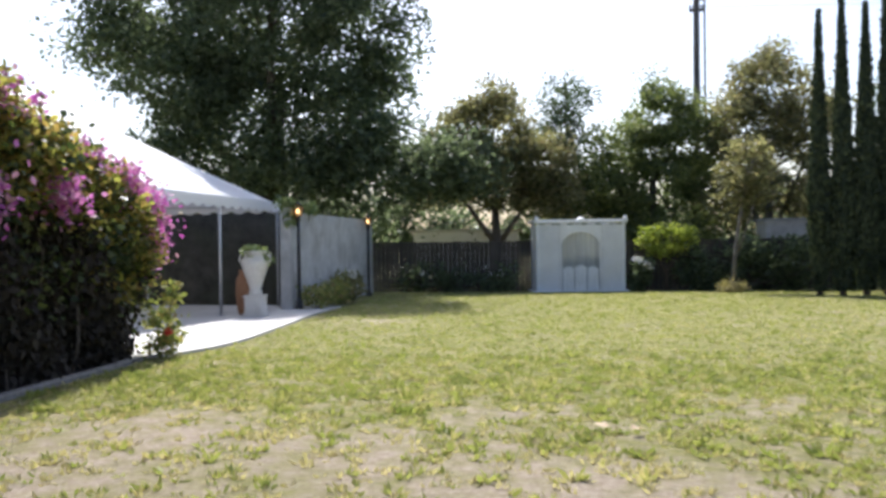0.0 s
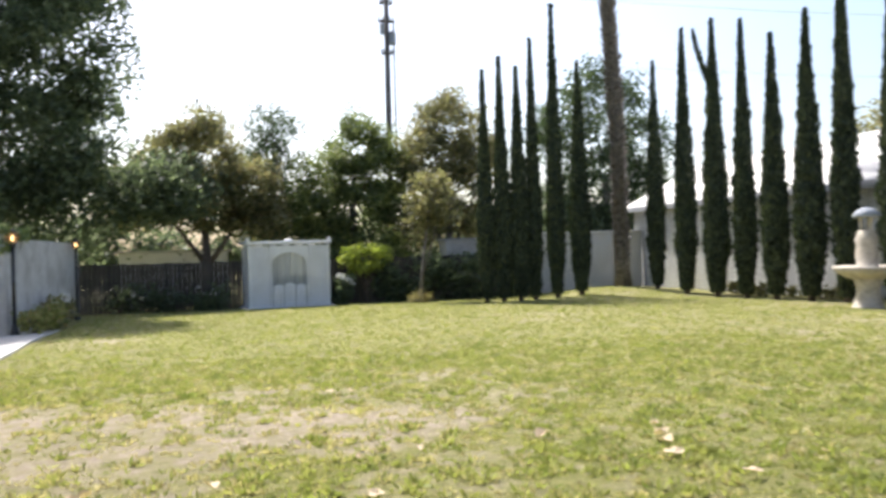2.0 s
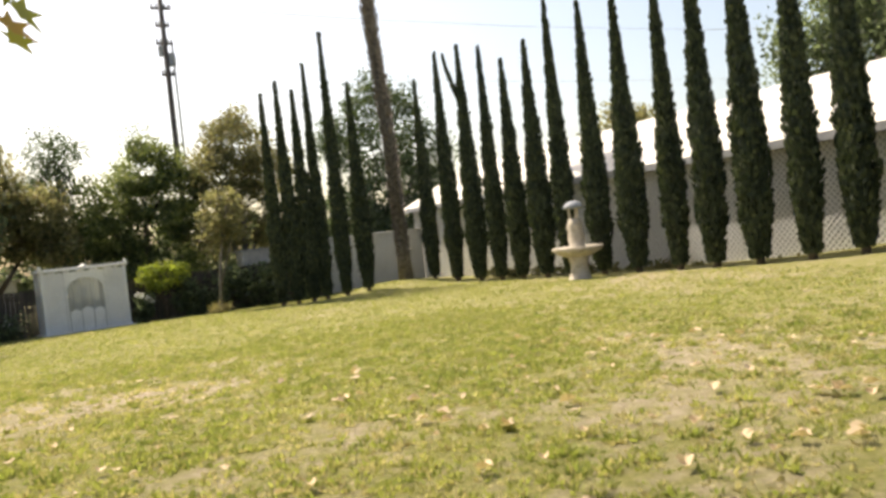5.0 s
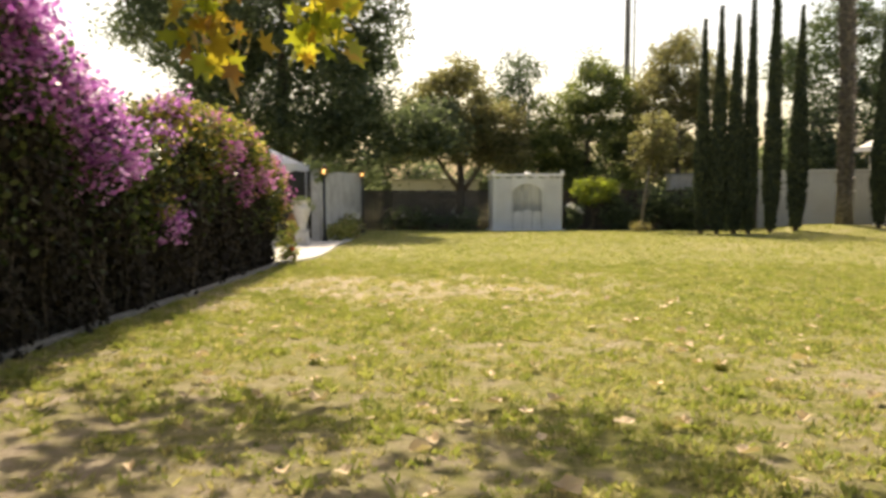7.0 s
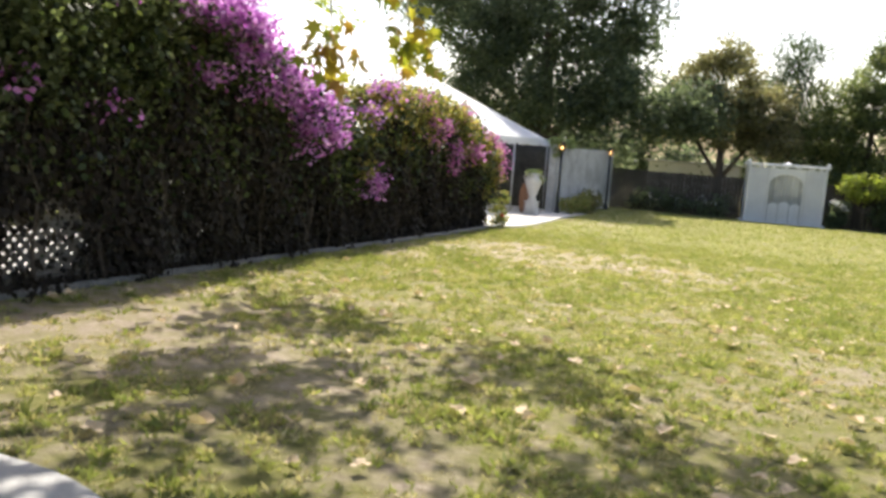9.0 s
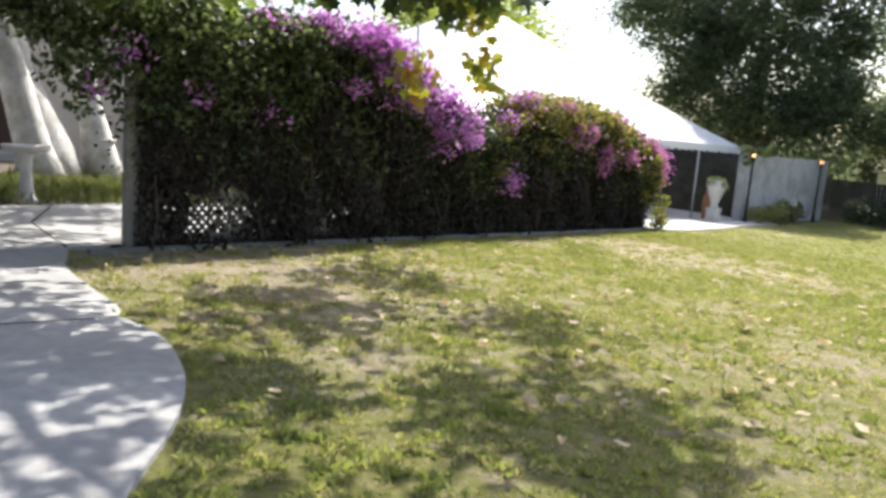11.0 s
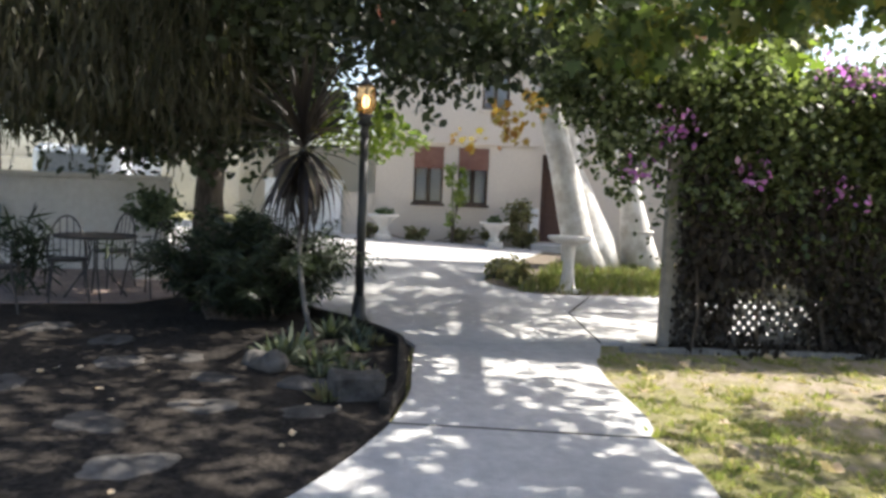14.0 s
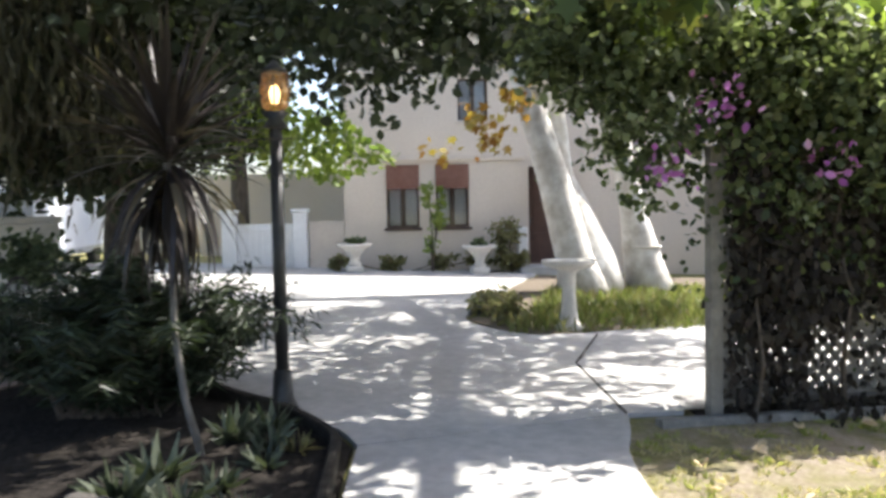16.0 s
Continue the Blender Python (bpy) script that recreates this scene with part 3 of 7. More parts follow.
# kerbs
def kerb(ob_name, line, width, top, label, m_=None):
    bm = bmesh.new()
    pts = [Vector((x, y, 0)) for x, y in line]
    L_, R_ = [], []
    for i, p in enumerate(pts):
        d = (pts[min(i + 1, len(pts) - 1)] - pts[max(i - 1, 0)]).normalized()
        s = Vector((-d.y, d.x, 0)) * width / 2
        L_.append(p + s)
        R_.append(p - s)
    rows = []
    for a, b in zip(L_, R_):
        za, zb = gz(a.x, a.y), gz(b.x, b.y)
        rows.append([bm.verts.new(q) for q in ((a.x, a.y, za - 0.1), (a.x, a.y, za + top - 0.012), (a.x * 0.88 + b.x * 0.12, a.y * 0.88 + b.y * 0.12, za + top), (b.x * 0.88 + a.x * 0.12, b.y * 0.88 + a.y * 0.12, zb + top), (b.x, b.y, zb + top - 0.012), (b.x, b.y, zb - 0.1))])
    for r0, r1 in zip(rows, rows[1:]):
        for k in range(5):
            bm.faces.new((r0[k], r0[k + 1], r1[k + 1], r1[k]))
    bm.faces.new(rows[0])
    bm.faces.new(rows[-1][::-1])
    tagged(finish(ob_name, bm, m_ or M_KERB), label, "kerb", kind="structure")


kerb("kerb_hedge", [(-3.74, -6.35), (-3.82, -5.5), (-3.90, -4.4), (-4.02, -2.9), (-4.2, -1.0), (-4.40, 2.4), (-4.62, 5.0), (-4.72, 6.2), (-4.86, 6.95)], 0.10, 0.05, "low grey concrete kerb between hedge and lawn")
# bed edging takes the near-black material to hold its shadow
kerb("kerb_bed", smooth_line([(-1.5, -8.68), (-2.0, -8.54), (-2.7, -8.46), (-3.3, -8.40), (-3.62, -8.42), (-4.22, -8.70), (-4.63, -9.03), (-5.6, -9.68)], 4), 0.06, 0.10, "weathered edging round the planting bed, darkened for shade", M_EDGING)

# ---- house ----
HOUSE = pose(-17.3, -6.0, 0.33, 0, 0, -8.0)   # local y runs along the front, local x points out to the drive


def wall_with_holes(bm, y0, y1, z0, z1, thick, holes):
    """A wall in the local plane x = 0 (front) to -thick, with rectangular openings (y0, y1, z0, z1)."""
    ysn = sorted({y0, y1, *[h[0] for h in holes], *[h[1] for h in holes]})
    zsn = sorted({z0, z1, *[h[2] for h in holes], *[h[3] for h in holes]})
    inside = lambda y, z: any(h[0] < y < h[1] and h[2] < z < h[3] for h in holes)
    solid = {(i, j) for i in range(len(ysn) - 1) for j in range(len(zsn) - 1) if not inside((ysn[i] + ysn[i + 1]) / 2, (zsn[j] + zsn[j + 1]) / 2)}
    vs = {}
    def v(x, i, j):
        if (x, i, j) not in vs:
            vs[(x, i, j)] = bm.verts.new((x, ysn[i], zsn[j]))
        return vs[(x, i, j)]
    for i, j in solid:
        for x, flip in ((0.0, 1), (-thick, -1)):
            bm.faces.new([v(x, i, j), v(x, i + 1, j), v(x, i + 1, j + 1), v(x, i, j + 1)][::flip])
        for di, dj, a, b in ((-1, 0, (i, j), (i, j + 1)), (1, 0, (i + 1, j), (i + 1, j + 1)), (0, -1, (i, j), (i + 1, j)), (0, 1, (i, j + 1), (i + 1, j + 1))):
            if (i + di, j + dj) not in solid:
                bm.faces.new([v(0.0, *a), v(0.0, *b), v(-thick, *b), v(-thick, *a)])
    return bm


def place(ob, m):
    ob.matrix_world = m
    return ob


house = place(thing("house", "two-storey cream stucco house with brown framed windows", "house"), HOUSE)
GL = (-0.73, 0.04, 1.03, 2.47)
GR = (0.43, 1.21, 1.03, 2.47)
UP = (0.98, 1.68, 3.52, 4.5)
DR = (2.62, 3.5, 0.12, 2.42)
part("wall", wall_with_holes(bmesh.new(), -1.72, 9.0, -0.5, 5.6, 0.3, [GL, GR, UP, DR]), M_STUCCO, house, "cream stucco front wall")
part("side_wall", boxes(-9.0, -1.72, -0.5, -0.302, -1.42, 5.6), M_STUCCO, house)
part("side_wall", boxes(-9.0, 8.7, -0.5, -0.302, 9.0, 5.6), M_STUCCO, house)
part("back_wall", boxes(-9.3, -1.72, -0.5, -9.002, 9.0, 5.6), M_STUCCO, house)
part("belt_course", boxes(0.002, -1.74, 2.58, 0.06, 2.5, 2.68, bevel=0.012), M_STUCCO, house, "raised stucco band between the storeys")
bm = bmesh.new()
for k in range(20):
    x0 = 0.45 - k * 0.26
    box(bm, x0 - 0.3, -2.1, 5.55 + k * 0.085, x0, 9.4, 5.63 + k * 0.085)
    box(bm, -9.75 + k * 0.26, -2.1, 5.55 + k * 0.085, -9.45 + k * 0.26, 9.4, 5.63 + k * 0.085)
part("roof", bm, M_TILE, house, "reddish clay tile roof")
# room surfaces added unseen, near black in place of indoor shade
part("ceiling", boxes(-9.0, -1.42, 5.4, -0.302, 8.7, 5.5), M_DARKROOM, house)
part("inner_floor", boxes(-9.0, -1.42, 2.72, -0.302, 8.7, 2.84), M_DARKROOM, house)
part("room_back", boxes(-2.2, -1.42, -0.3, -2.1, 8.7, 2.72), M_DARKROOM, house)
G_PANE = glass_mat("window_glass", (0.85, 0.88, 0.9))
for (a, b, c, d), valance in ((GL, True), (GR, True), (UP, False)):
    w = part("window", bmesh.new(), M_WINDOW, house)
    fr = bmesh.new()
    for q in ((a, c, a + 0.05, d), (b - 0.05, c, b, d), (a + 0.05, c, b - 0.05, c + 0.06), (a + 0.05, d - 0.05, b - 0.05, d), ((a + b) / 2 - 0.025, c + 0.06, (a + b) / 2 + 0.025, d - 0.05)):
        box(fr, -0.16, q[0], q[1], -0.09, q[2], q[3])
    part("frame", fr, M_WINDOW, w, "dark brown wooden frame")
    for s in (0, 1):
        y0 = a + 0.05 if s == 0 else (a + b) / 2 + 0.025
        y1 = (a + b) / 2 - 0.025 if s == 0 else b - 0.05
        pane = part("pane", boxes(-0.13, y0, c + 0.06, -0.124, y1, d - 0.05), G_PANE, w)
        pane.visible_shadow = False
    cur = bmesh.new()
    top = d if not valance else c + 0.85
    for s in (0, 1):
        y0, y1 = (a + 0.06, (a + b) / 2 - 0.06) if s == 0 else ((a + b) / 2 + 0.06, b - 0.06)
        pts = [(-0.24 + 0.018 * math.sin(i * 1.9), y0 + (y1 - y0) * i / 16) for i in range(17)]
        for (xa, ya), (xb, yb) in zip(pts, pts[1:]):
            cur.faces.new([cur.verts.new(q) for q in ((xa, ya, c + 0.02), (xb, yb, c + 0.02), (xb, yb, d - 0.02), (xa, ya, d - 0.02))])
    part("curtain", cur, M_CURTAIN, w, "white curtain behind the glass")
    part("sill", boxes(-0.09, a - 0.06, c - 0.07, 0.05, b + 0.06, c, bevel=0.01), M_STUCCO if not valance else M_WINDOW, w)
    if valance:
        aw = bmesh.new()
        n_ = 14
        for i in range(n_):
            ya, yb = a + (b - a) * i / n_, a + (b - a) * (i + 1) / n_
            bz = 0.03 * (i % 2)
            aw.faces.new([aw.verts.new(q) for q in ((0.02, ya, d), (0.02, yb, d), (0.075, yb, d - 0.56 + bz), (0.075, ya, d - 0.56 + bz))])
        box(aw, 0.002, a - 0.01, d - 0.02, 0.03, b + 0.01, d + 0.03)
        part("shade", aw, M_AWNING, w, "reddish brown canvas shade over the upper half")
dr = part("door", boxes(-0.2, DR[0], DR[2], -0.14, DR[1], DR[3]), M_DOOR, house, "dark brown wooden entrance door")
for k in range(3):
    part("panel", boxes(-0.138, DR[0] + 0.12, DR[2] + 0.12 + k * 0.74, -0.12, DR[1] - 0.12, DR[2] + 0.74 + k * 0.74, bevel=0.012), M_DOOR, dr)
part("handle", tube(bmesh.new(), [(-0.11, DR[0] + 0.07, 1.05), (-0.09, DR[0] + 0.07, 1.1), (-0.11, DR[0] + 0.07, 1.2)], [0.012] * 3, 6), M_IRON, dr)
part("door_step", boxes(0.002, DR[0] - 0.3, -0.2, 0.75, DR[1] + 0.5, 0.11, bevel=0.02), M_CONCRETE, house)
part("pilaster", boxes(0.002, 2.32, -0.2, 0.28, 2.56, 1.0, bevel=0.015), M_WHITE, house, "short white pilaster beside the door")

# low wall and white gate joining the house
low = place(thing("low_wall", "low cream stucco wall joining the house", "wall", kind="structure"), HOUSE)
part("wall_body", boxes(-0.22, -2.55, -0.4, -0.02, -1.73, 1.22), M_STUCCO, low)
pw = place(thing("garden_wall_behind", "dim cream side wall set back beyond the gate", "wall", kind="structure"), HOUSE)
part("wall_body", boxes(-5.2, -6.5, -0.5, -5.0, -1.75, 2.6), M_STUCCO, pw)
def gate_post(y):
    p = place(thing("gate_post", "white square gate post with a flat cap", "gate post", "gate posts"), HOUSE @ pose(0, y, 0))
    part("shaft", boxes(-0.16, -0.16, -0.3, 0.16, 0.16, 1.42, bevel=0.01), M_WHITE, p)
    part("cap", boxes(-0.2, -0.2, 1.422, 0.2, 0.2, 1.52, bevel=0.02), M_WHITE, p)


gate_post(-2.75)
gate_post(-4.4)
gate = place(thing("gate", "closed white boarded gate", "gate"), HOUSE)
for k in range(9):
    part("board", boxes(-0.03, -4.22 + k * 0.146, 0.0, 0.0, -4.22 + k * 0.146 + 0.138, 1.18), M_WHITE, gate)
for z in (0.2, 1.0):
    part("rail", boxes(0.002, -4.22, z, 0.035, -2.92, z + 0.09, bevel=0.006), M_WHITE, gate)

# ---- pale garden wall beyond the terrace ----
gw = thing("wall_west", "pale stucco garden wall with a flat top", "wall", kind="structure")
GWP = [(-7.75, -11.05), (-5.6, -17.6)]
bm = bmesh.new()
d_ = (Vector((*GWP[1], 0)) - Vector((*GWP[0], 0)))
m_ = pose(GWP[0][0], GWP[0][1], 0.4, 0, 0, math.degrees(math.atan2(d_.y, d_.x)))
box(bm, 0, -0.1, -0.5, d_.length, 0.1, 1.29, m_, 0.01)
part("wall_body", bm, M_GARDENWALL, gw)
part("coping", box(bmesh.new(), -0.03, -0.14, 1.292, d_.length, 0.14, 1.36, m_, 0.012), M_GARDENWALL, gw)
part("meter_box", box(bmesh.new(), 1.9, 0.102, 0.62, 2.15, 0.2, 0.95, m_, 0.01), M_CAPGREY, gw, "small grey meter box")
vn = thing("delivery_van", "pale bluish white van roof beyond the garden wall", "van", at=(-17.5, -14.4, gz(-17.5, -14.4)))
part("body", boxes(-2.4, -0.9, 0.3, 2.4, 0.9, 1.75, bevel=0.16), M_BLUEWHITE, vn, smooth=False)
for sx in (-1.6, 1.6):
    for sy in (-0.82, 0.62):
        wh = bmesh.new()
        lathe(wh, [(0.3, 0), (0.34, 0.04), (0.34, 0.16), (0.3, 0.2)], 16)
        bmesh.ops.transform(wh, matrix=pose(sx, sy + 0.2, 0.34, 90, 0, 0), verts=wh.verts)
        part("wheel", wh, M_BLACK, vn)
part("windscreen", boxes(2.402, -0.7, 1.0, 2.42, 0.7, 1.55), M_CAPGREY, vn)

# ---- tent ----
tent = thing("party_tent", "white frame tent with scalloped valance on metal poles", "tent")
TX0, TX1, TY0, TY1 = -16.8, -6.8, 1.6, 16.6
EZ, RZ = 2.02, 5.4
bm = bmesh.new()


def tent_face(corners, n=8):
    a, b, c, d = (Vector(p) for p in corners)
    g = [[None] * (n + 1) for _ in range(n + 1)]
    for i in range(n + 1):
        for j in range(n + 1):
            u, v = i / n, j / n
            p = (a * (1 - u) + b * u) * (1 - v) + (d * (1 - u) + c * u) * v
            p.z -= 0.16 * math.sin(math.pi * v) * (0.6 + 0.4 * math.sin(math.pi * u))
            g[i][j] = bm.verts.new(p)
    for i in range(n):
        for j in range(n):
            bm.faces.new((g[i][j], g[i + 1][j], g[i + 1][j + 1], g[i][j + 1]))


R0, R1 = (-11.8, 7.9, RZ), (-11.8, 9.2, RZ)
tent_face([(TX1, TY0, EZ), (TX1, TY1, EZ - 0.06), R1, R0], 10)
tent_face([(TX1, TY1, EZ - 0.06), (TX0, TY1, EZ), R1, R1], 10)
tent_face([(TX0, TY1, EZ), (TX0, TY0, EZ), R0, R1], 10)
tent_face([(TX0, TY0, EZ), (TX1, TY0, EZ), R0, R0], 10)
bmesh.ops.remove_doubles(bm, verts=bm.verts, dist=0.01)
M_VINYL = leaf_mat("white_vinyl", [(0.80, 0.80, 0.81), (0.80, 0.80, 0.81)], 0.4, 0.13, (1, 1, 1))
part("roof", bm, M_VINYL, tent, "white vinyl roof", smooth=True)
bm = bmesh.new()
for (xa, ya), (xb, yb) in (((TX1, TY0), (TX1, TY1)), ((TX1, TY1), (TX0, TY1))):
    L0 = math.hypot(xb - xa, yb - ya)
    n_ = int(L0 / 0.06)
    top_, bot = [], []
    for i in range(n_ + 1):
        u = i / n_
        x, y = xa + (xb - xa) * u, ya + (yb - ya) * u
        z = EZ - 0.03
        top_.append(bm.verts.new((x + 0.02, y + 0.02, z + 0.04)))
        bot.append(bm.verts.new((x + 0.03, y + 0.03, z - 0.14 - 0.07 * abs(math.sin(math.pi * u * L0 / 0.42)))))
    for i in range(n_):
        bm.faces.new((top_[i], top_[i + 1], bot[i + 1], bot[i]))
part("valance", bm, M_VINYL, tent, "white scalloped valance")
M_METAL = mat("galvanised_pole", (0.42, 0.43, 0.44), (0.55, 0.56, 0.57), 20, 0.45, 0.05, 60, metal=0.6)
for x, y in ((-6.85, 16.5), (-6.85, 13.4), (-6.85, 10.2), (-6.85, 7.0), (-16.7, 16.5), (-13.4, 16.5), (-10.1, 16.5), (-16.7, 8), (-6.85, 2.0), (-16.7, 2.0)):
    part("pole", tube(bmesh.new(), [(x, y, gz(x, y)), (x, y, EZ)], [0.028, 0.028], 10), M_METAL, tent, smooth=True)
    part("foot", boxes(x - 0.08, y - 0.08, gz(x, y) + 0.036, x + 0.08, y + 0.08, gz(x, y) + 0.05), M_METAL, tent)
for (a, b) in (((TX1 - 0.05, TY0, EZ - 0.05), (TX1 - 0.05, TY1, EZ - 0.08)), ((TX1, TY1 - 0.05, EZ - 0.08), (TX0, TY1 - 0.05, EZ - 0.05))):
    part("eave_rail", tube(bmesh.new(), [a, b], [0.022, 0.022], 8), M_METAL, tent)
# plain walls added to close the tent's far side, dark colour for its shade
M_TENTBACK = mat("tent_shade_wall", (0.035, 0.032, 0.026), (0.09, 0.085, 0.07), 3, 0.95, 0.6, 9, stain=(0.05, 0.06, 0.03), stain_scale=1.2)
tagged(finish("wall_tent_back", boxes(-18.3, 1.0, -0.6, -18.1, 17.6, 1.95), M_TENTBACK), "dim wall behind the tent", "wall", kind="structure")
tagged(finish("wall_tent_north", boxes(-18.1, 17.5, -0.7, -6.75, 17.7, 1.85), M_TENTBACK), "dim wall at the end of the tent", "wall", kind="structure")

# ---- white garden wall north of the tent ----
ww = thing("wall_white", "whitewashed garden wall with tree-shade dapples in its colour", "wall", kind="structure")
d_ = Vector((-0.52, 9.6, 0))
m_ = pose(-6.32, 15.75, -0.55, 0, 0, math.degrees(math.atan2(d_.y, d_.x)))
part("wall_body", box(bmesh.new(), 0, -0.1, -0.5, d_.length, 0.1, 2.33, m_, 0.01), M_WHITEWALL, ww)
part("end_pier", box(bmesh.new(), -0.2, -0.13, -0.5, -0.003, 0.13, 2.42, m_, 0.015), M_WHITEWALL, ww)

# ---- back fence ----
def plank_fence(ob_name, a, b, h, label, m_board, pitch=0.16):
    t = thing(ob_name, label, "fence", kind="structure")
    a, b = Vector((*a, 0)), Vector((*b, 0))
    n_ = int((b - a).length / pitch)
    me = boxes(0.004, -0.01, -0.15, pitch - 0.006, 0.012, h)
    first = part("board", me, m_board, t)
    ang = math.atan2((b - a).y, (b - a).x)
    rr = random.Random(5)
    for i in range(n_):
        o = first if i == 0 else new("board", first.data)
        o.parent = t
        p = a.lerp(b, i / n_)
        o.matrix_world = Matrix.Translation((p.x, p.y, gz(p.x, p.y) + rr.uniform(-0.02, 0.02))) @ Matrix.Rotation(ang, 4, "Z")
    for z in (0.35, h - 0.3):
        za, zb = gz(a.x, a.y), gz(b.x, b.y)
        nrm = Vector((-math.sin(ang), math.cos(ang), 0)) * 0.04
        part("rail", tube(bmesh.new(), [a + nrm + Vector((0, 0, za + z)), b + nrm + Vector((0, 0, zb + z))], [0.035, 0.035], 4), m_board, t)
    return t


plank_fence("fence_north", (-7.2, 26.6), (10.6, 27.9), 1.78, "dark weathered board fence along the lawn's far end", M_FENCE)
# plain walls and fences that close the place out of view
tagged(finish("wall_south", boxes(-25, -22.3, -0.5, 24, -22, 2.2), M_GARDENWALL), "plain garden wall", "wall", kind="structure")
tagged(finish("wall_house_side", boxes(-25, -22, -0.5, -24.7, 28, 2.2), M_GARDENWALL), "plain garden wall", "wall", kind="structure")

# ---- lattice-clad outbuilding along the cypress row ----
out = thing("outbuilding", "long white outbuilding clad in lattice with a pale roof", "building")
WX = 15.3
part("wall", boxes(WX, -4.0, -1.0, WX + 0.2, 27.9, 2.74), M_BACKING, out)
part("end_wall", boxes(WX + 0.2, 27.7, -1.2, 22.5, 27.9, 2.7), M_WHITEWALL, out)
part("end_wall", boxes(WX + 0.2, -4.0, -0.5, 22.5, -3.8, 2.7), M_WHITEWALL, out)
part("back_wall", boxes(22.5, -4.0, -1.2, 22.7, 27.9, 2.7), M_WHITEWALL, out)
bm = bmesh.new()
for x0, z0, x1, z1 in ((WX - 0.35, 2.70, 18.8, 4.62), (18.8, 4.62, 23.0, 2.70)):
    v = [bm.verts.new(p) for p in ((x0, -4.4, z0), (x1, -4.4, z1), (x1, 28.4, z1), (x0, 28.4, z0), (x0, -4.4, z0 + 0.1), (x1, -4.4, z1 + 0.1), (x1, 28.4, z1 + 0.1), (x0, 28.4, z0 + 0.1))]
    for q in ((0, 3, 2, 1), (4, 5, 6, 7), (0, 1, 5, 4), (1, 2, 6, 5), (2, 3, 7, 6), (3, 0, 4, 7)):
        bm.faces.new([v[i] for i in q])
part("roof", bm, M_ROOFPALE, out, "pale flat-sheeted pitched roof")
part("eave_board", boxes(WX - 0.42, -4.4, 2.6, WX - 0.352, 28.4, 2.8), M_ROOFDARK, out, "grey eave board")
for ys in (27.9, -3.998):
    g = bmesh.new()
    a = [g.verts.new((x, ys - 0.2, z)) for x, z in ((WX, 2.7), (22.7, 2.7), (18.85, 4.55))]
    b = [g.verts.new((x, ys, z)) for x, z in ((WX, 2.7), (22.7, 2.7), (18.85, 4.55))]
    g.faces.new(a), g.faces.new(b[::-1])
    for i in range(3):
        g.faces.new((a[i], a[(i + 1) % 3], b[(i + 1) % 3], b[i]))
    part("gable", g, M_WHITEWALL, out)


def lattice(bm, w, h, pitch, slat, thick, m):
    """Two layers of diagonal slats filling a panel w wide and h high, in the local x-z plane."""
    for layer, s in ((0, 1), (1, -1)):
        k = -h
        while k < w:
            x0, z0, x1, z1 = (k, 0, k + h, h)
            if x0 < 0:
                z0, x0 = -x0, 0
            if x1 > w:
                z1, x1 = h - (x1 - w), w
            if x1 - x0 > 0.02:
                if s < 0:
                    x0, x1 = w - x0, w - x1
                d = Vector((x1 - x0, 0, z1 - z0)).normalized()
                p = Vector((-d.z, 0, d.x)) * slat / 2
                y = layer * thick
                q = [Vector((x0, y, z0)) - p, Vector((x1, y, z1)) - p, Vector((x1, y, z1)) + p, Vector((x0, y, z0)) + p]
                a = [bm.verts.new(m @ v) for v in q]
                b = [bm.verts.new(m @ (v + Vector((0, thick, 0)))) for v in q]
                for f in (a, b[::-1], (a[0], b[0], b[1], a[1]), (a[2], b[2], b[3], a[3])):
                    bm.faces.new(f)
            k += pitch
    return bm


for k in range(14):
    y0 = 26.8 - k * 2.1
    zb = -1.0
    bm = bmesh.new()
    lattice(bm, 2.0, 3.5, 0.16, 0.05, 0.012, pose(WX - 0.06, y0, -0.9, 0, 0, -90))
    part("lattice_panel", bm, M_WHITE, out, "white diagonal lattice panel")
    part("batten", boxes(WX - 0.05, y0 - 2.09, -0.9, WX - 0.008, y0 - 2.01, 2.6), M_WHITE, out)
# low lattice screen turning the corner by the palm
scr = thing("lattice_screen", "white lattice screen turning the lawn's corner", "screen")
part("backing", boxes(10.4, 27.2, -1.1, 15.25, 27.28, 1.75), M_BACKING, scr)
part("lattice_panel", lattice(bmesh.new(), 4.8, 2.7, 0.15, 0.035, 0.01, pose(10.42, 27.17, -1.0)), M_WHITE, scr)
part("top_rail", boxes(10.4, 27.1, 1.752, 15.25, 27.32, 1.82, bevel=0.01), M_WHITE, scr)

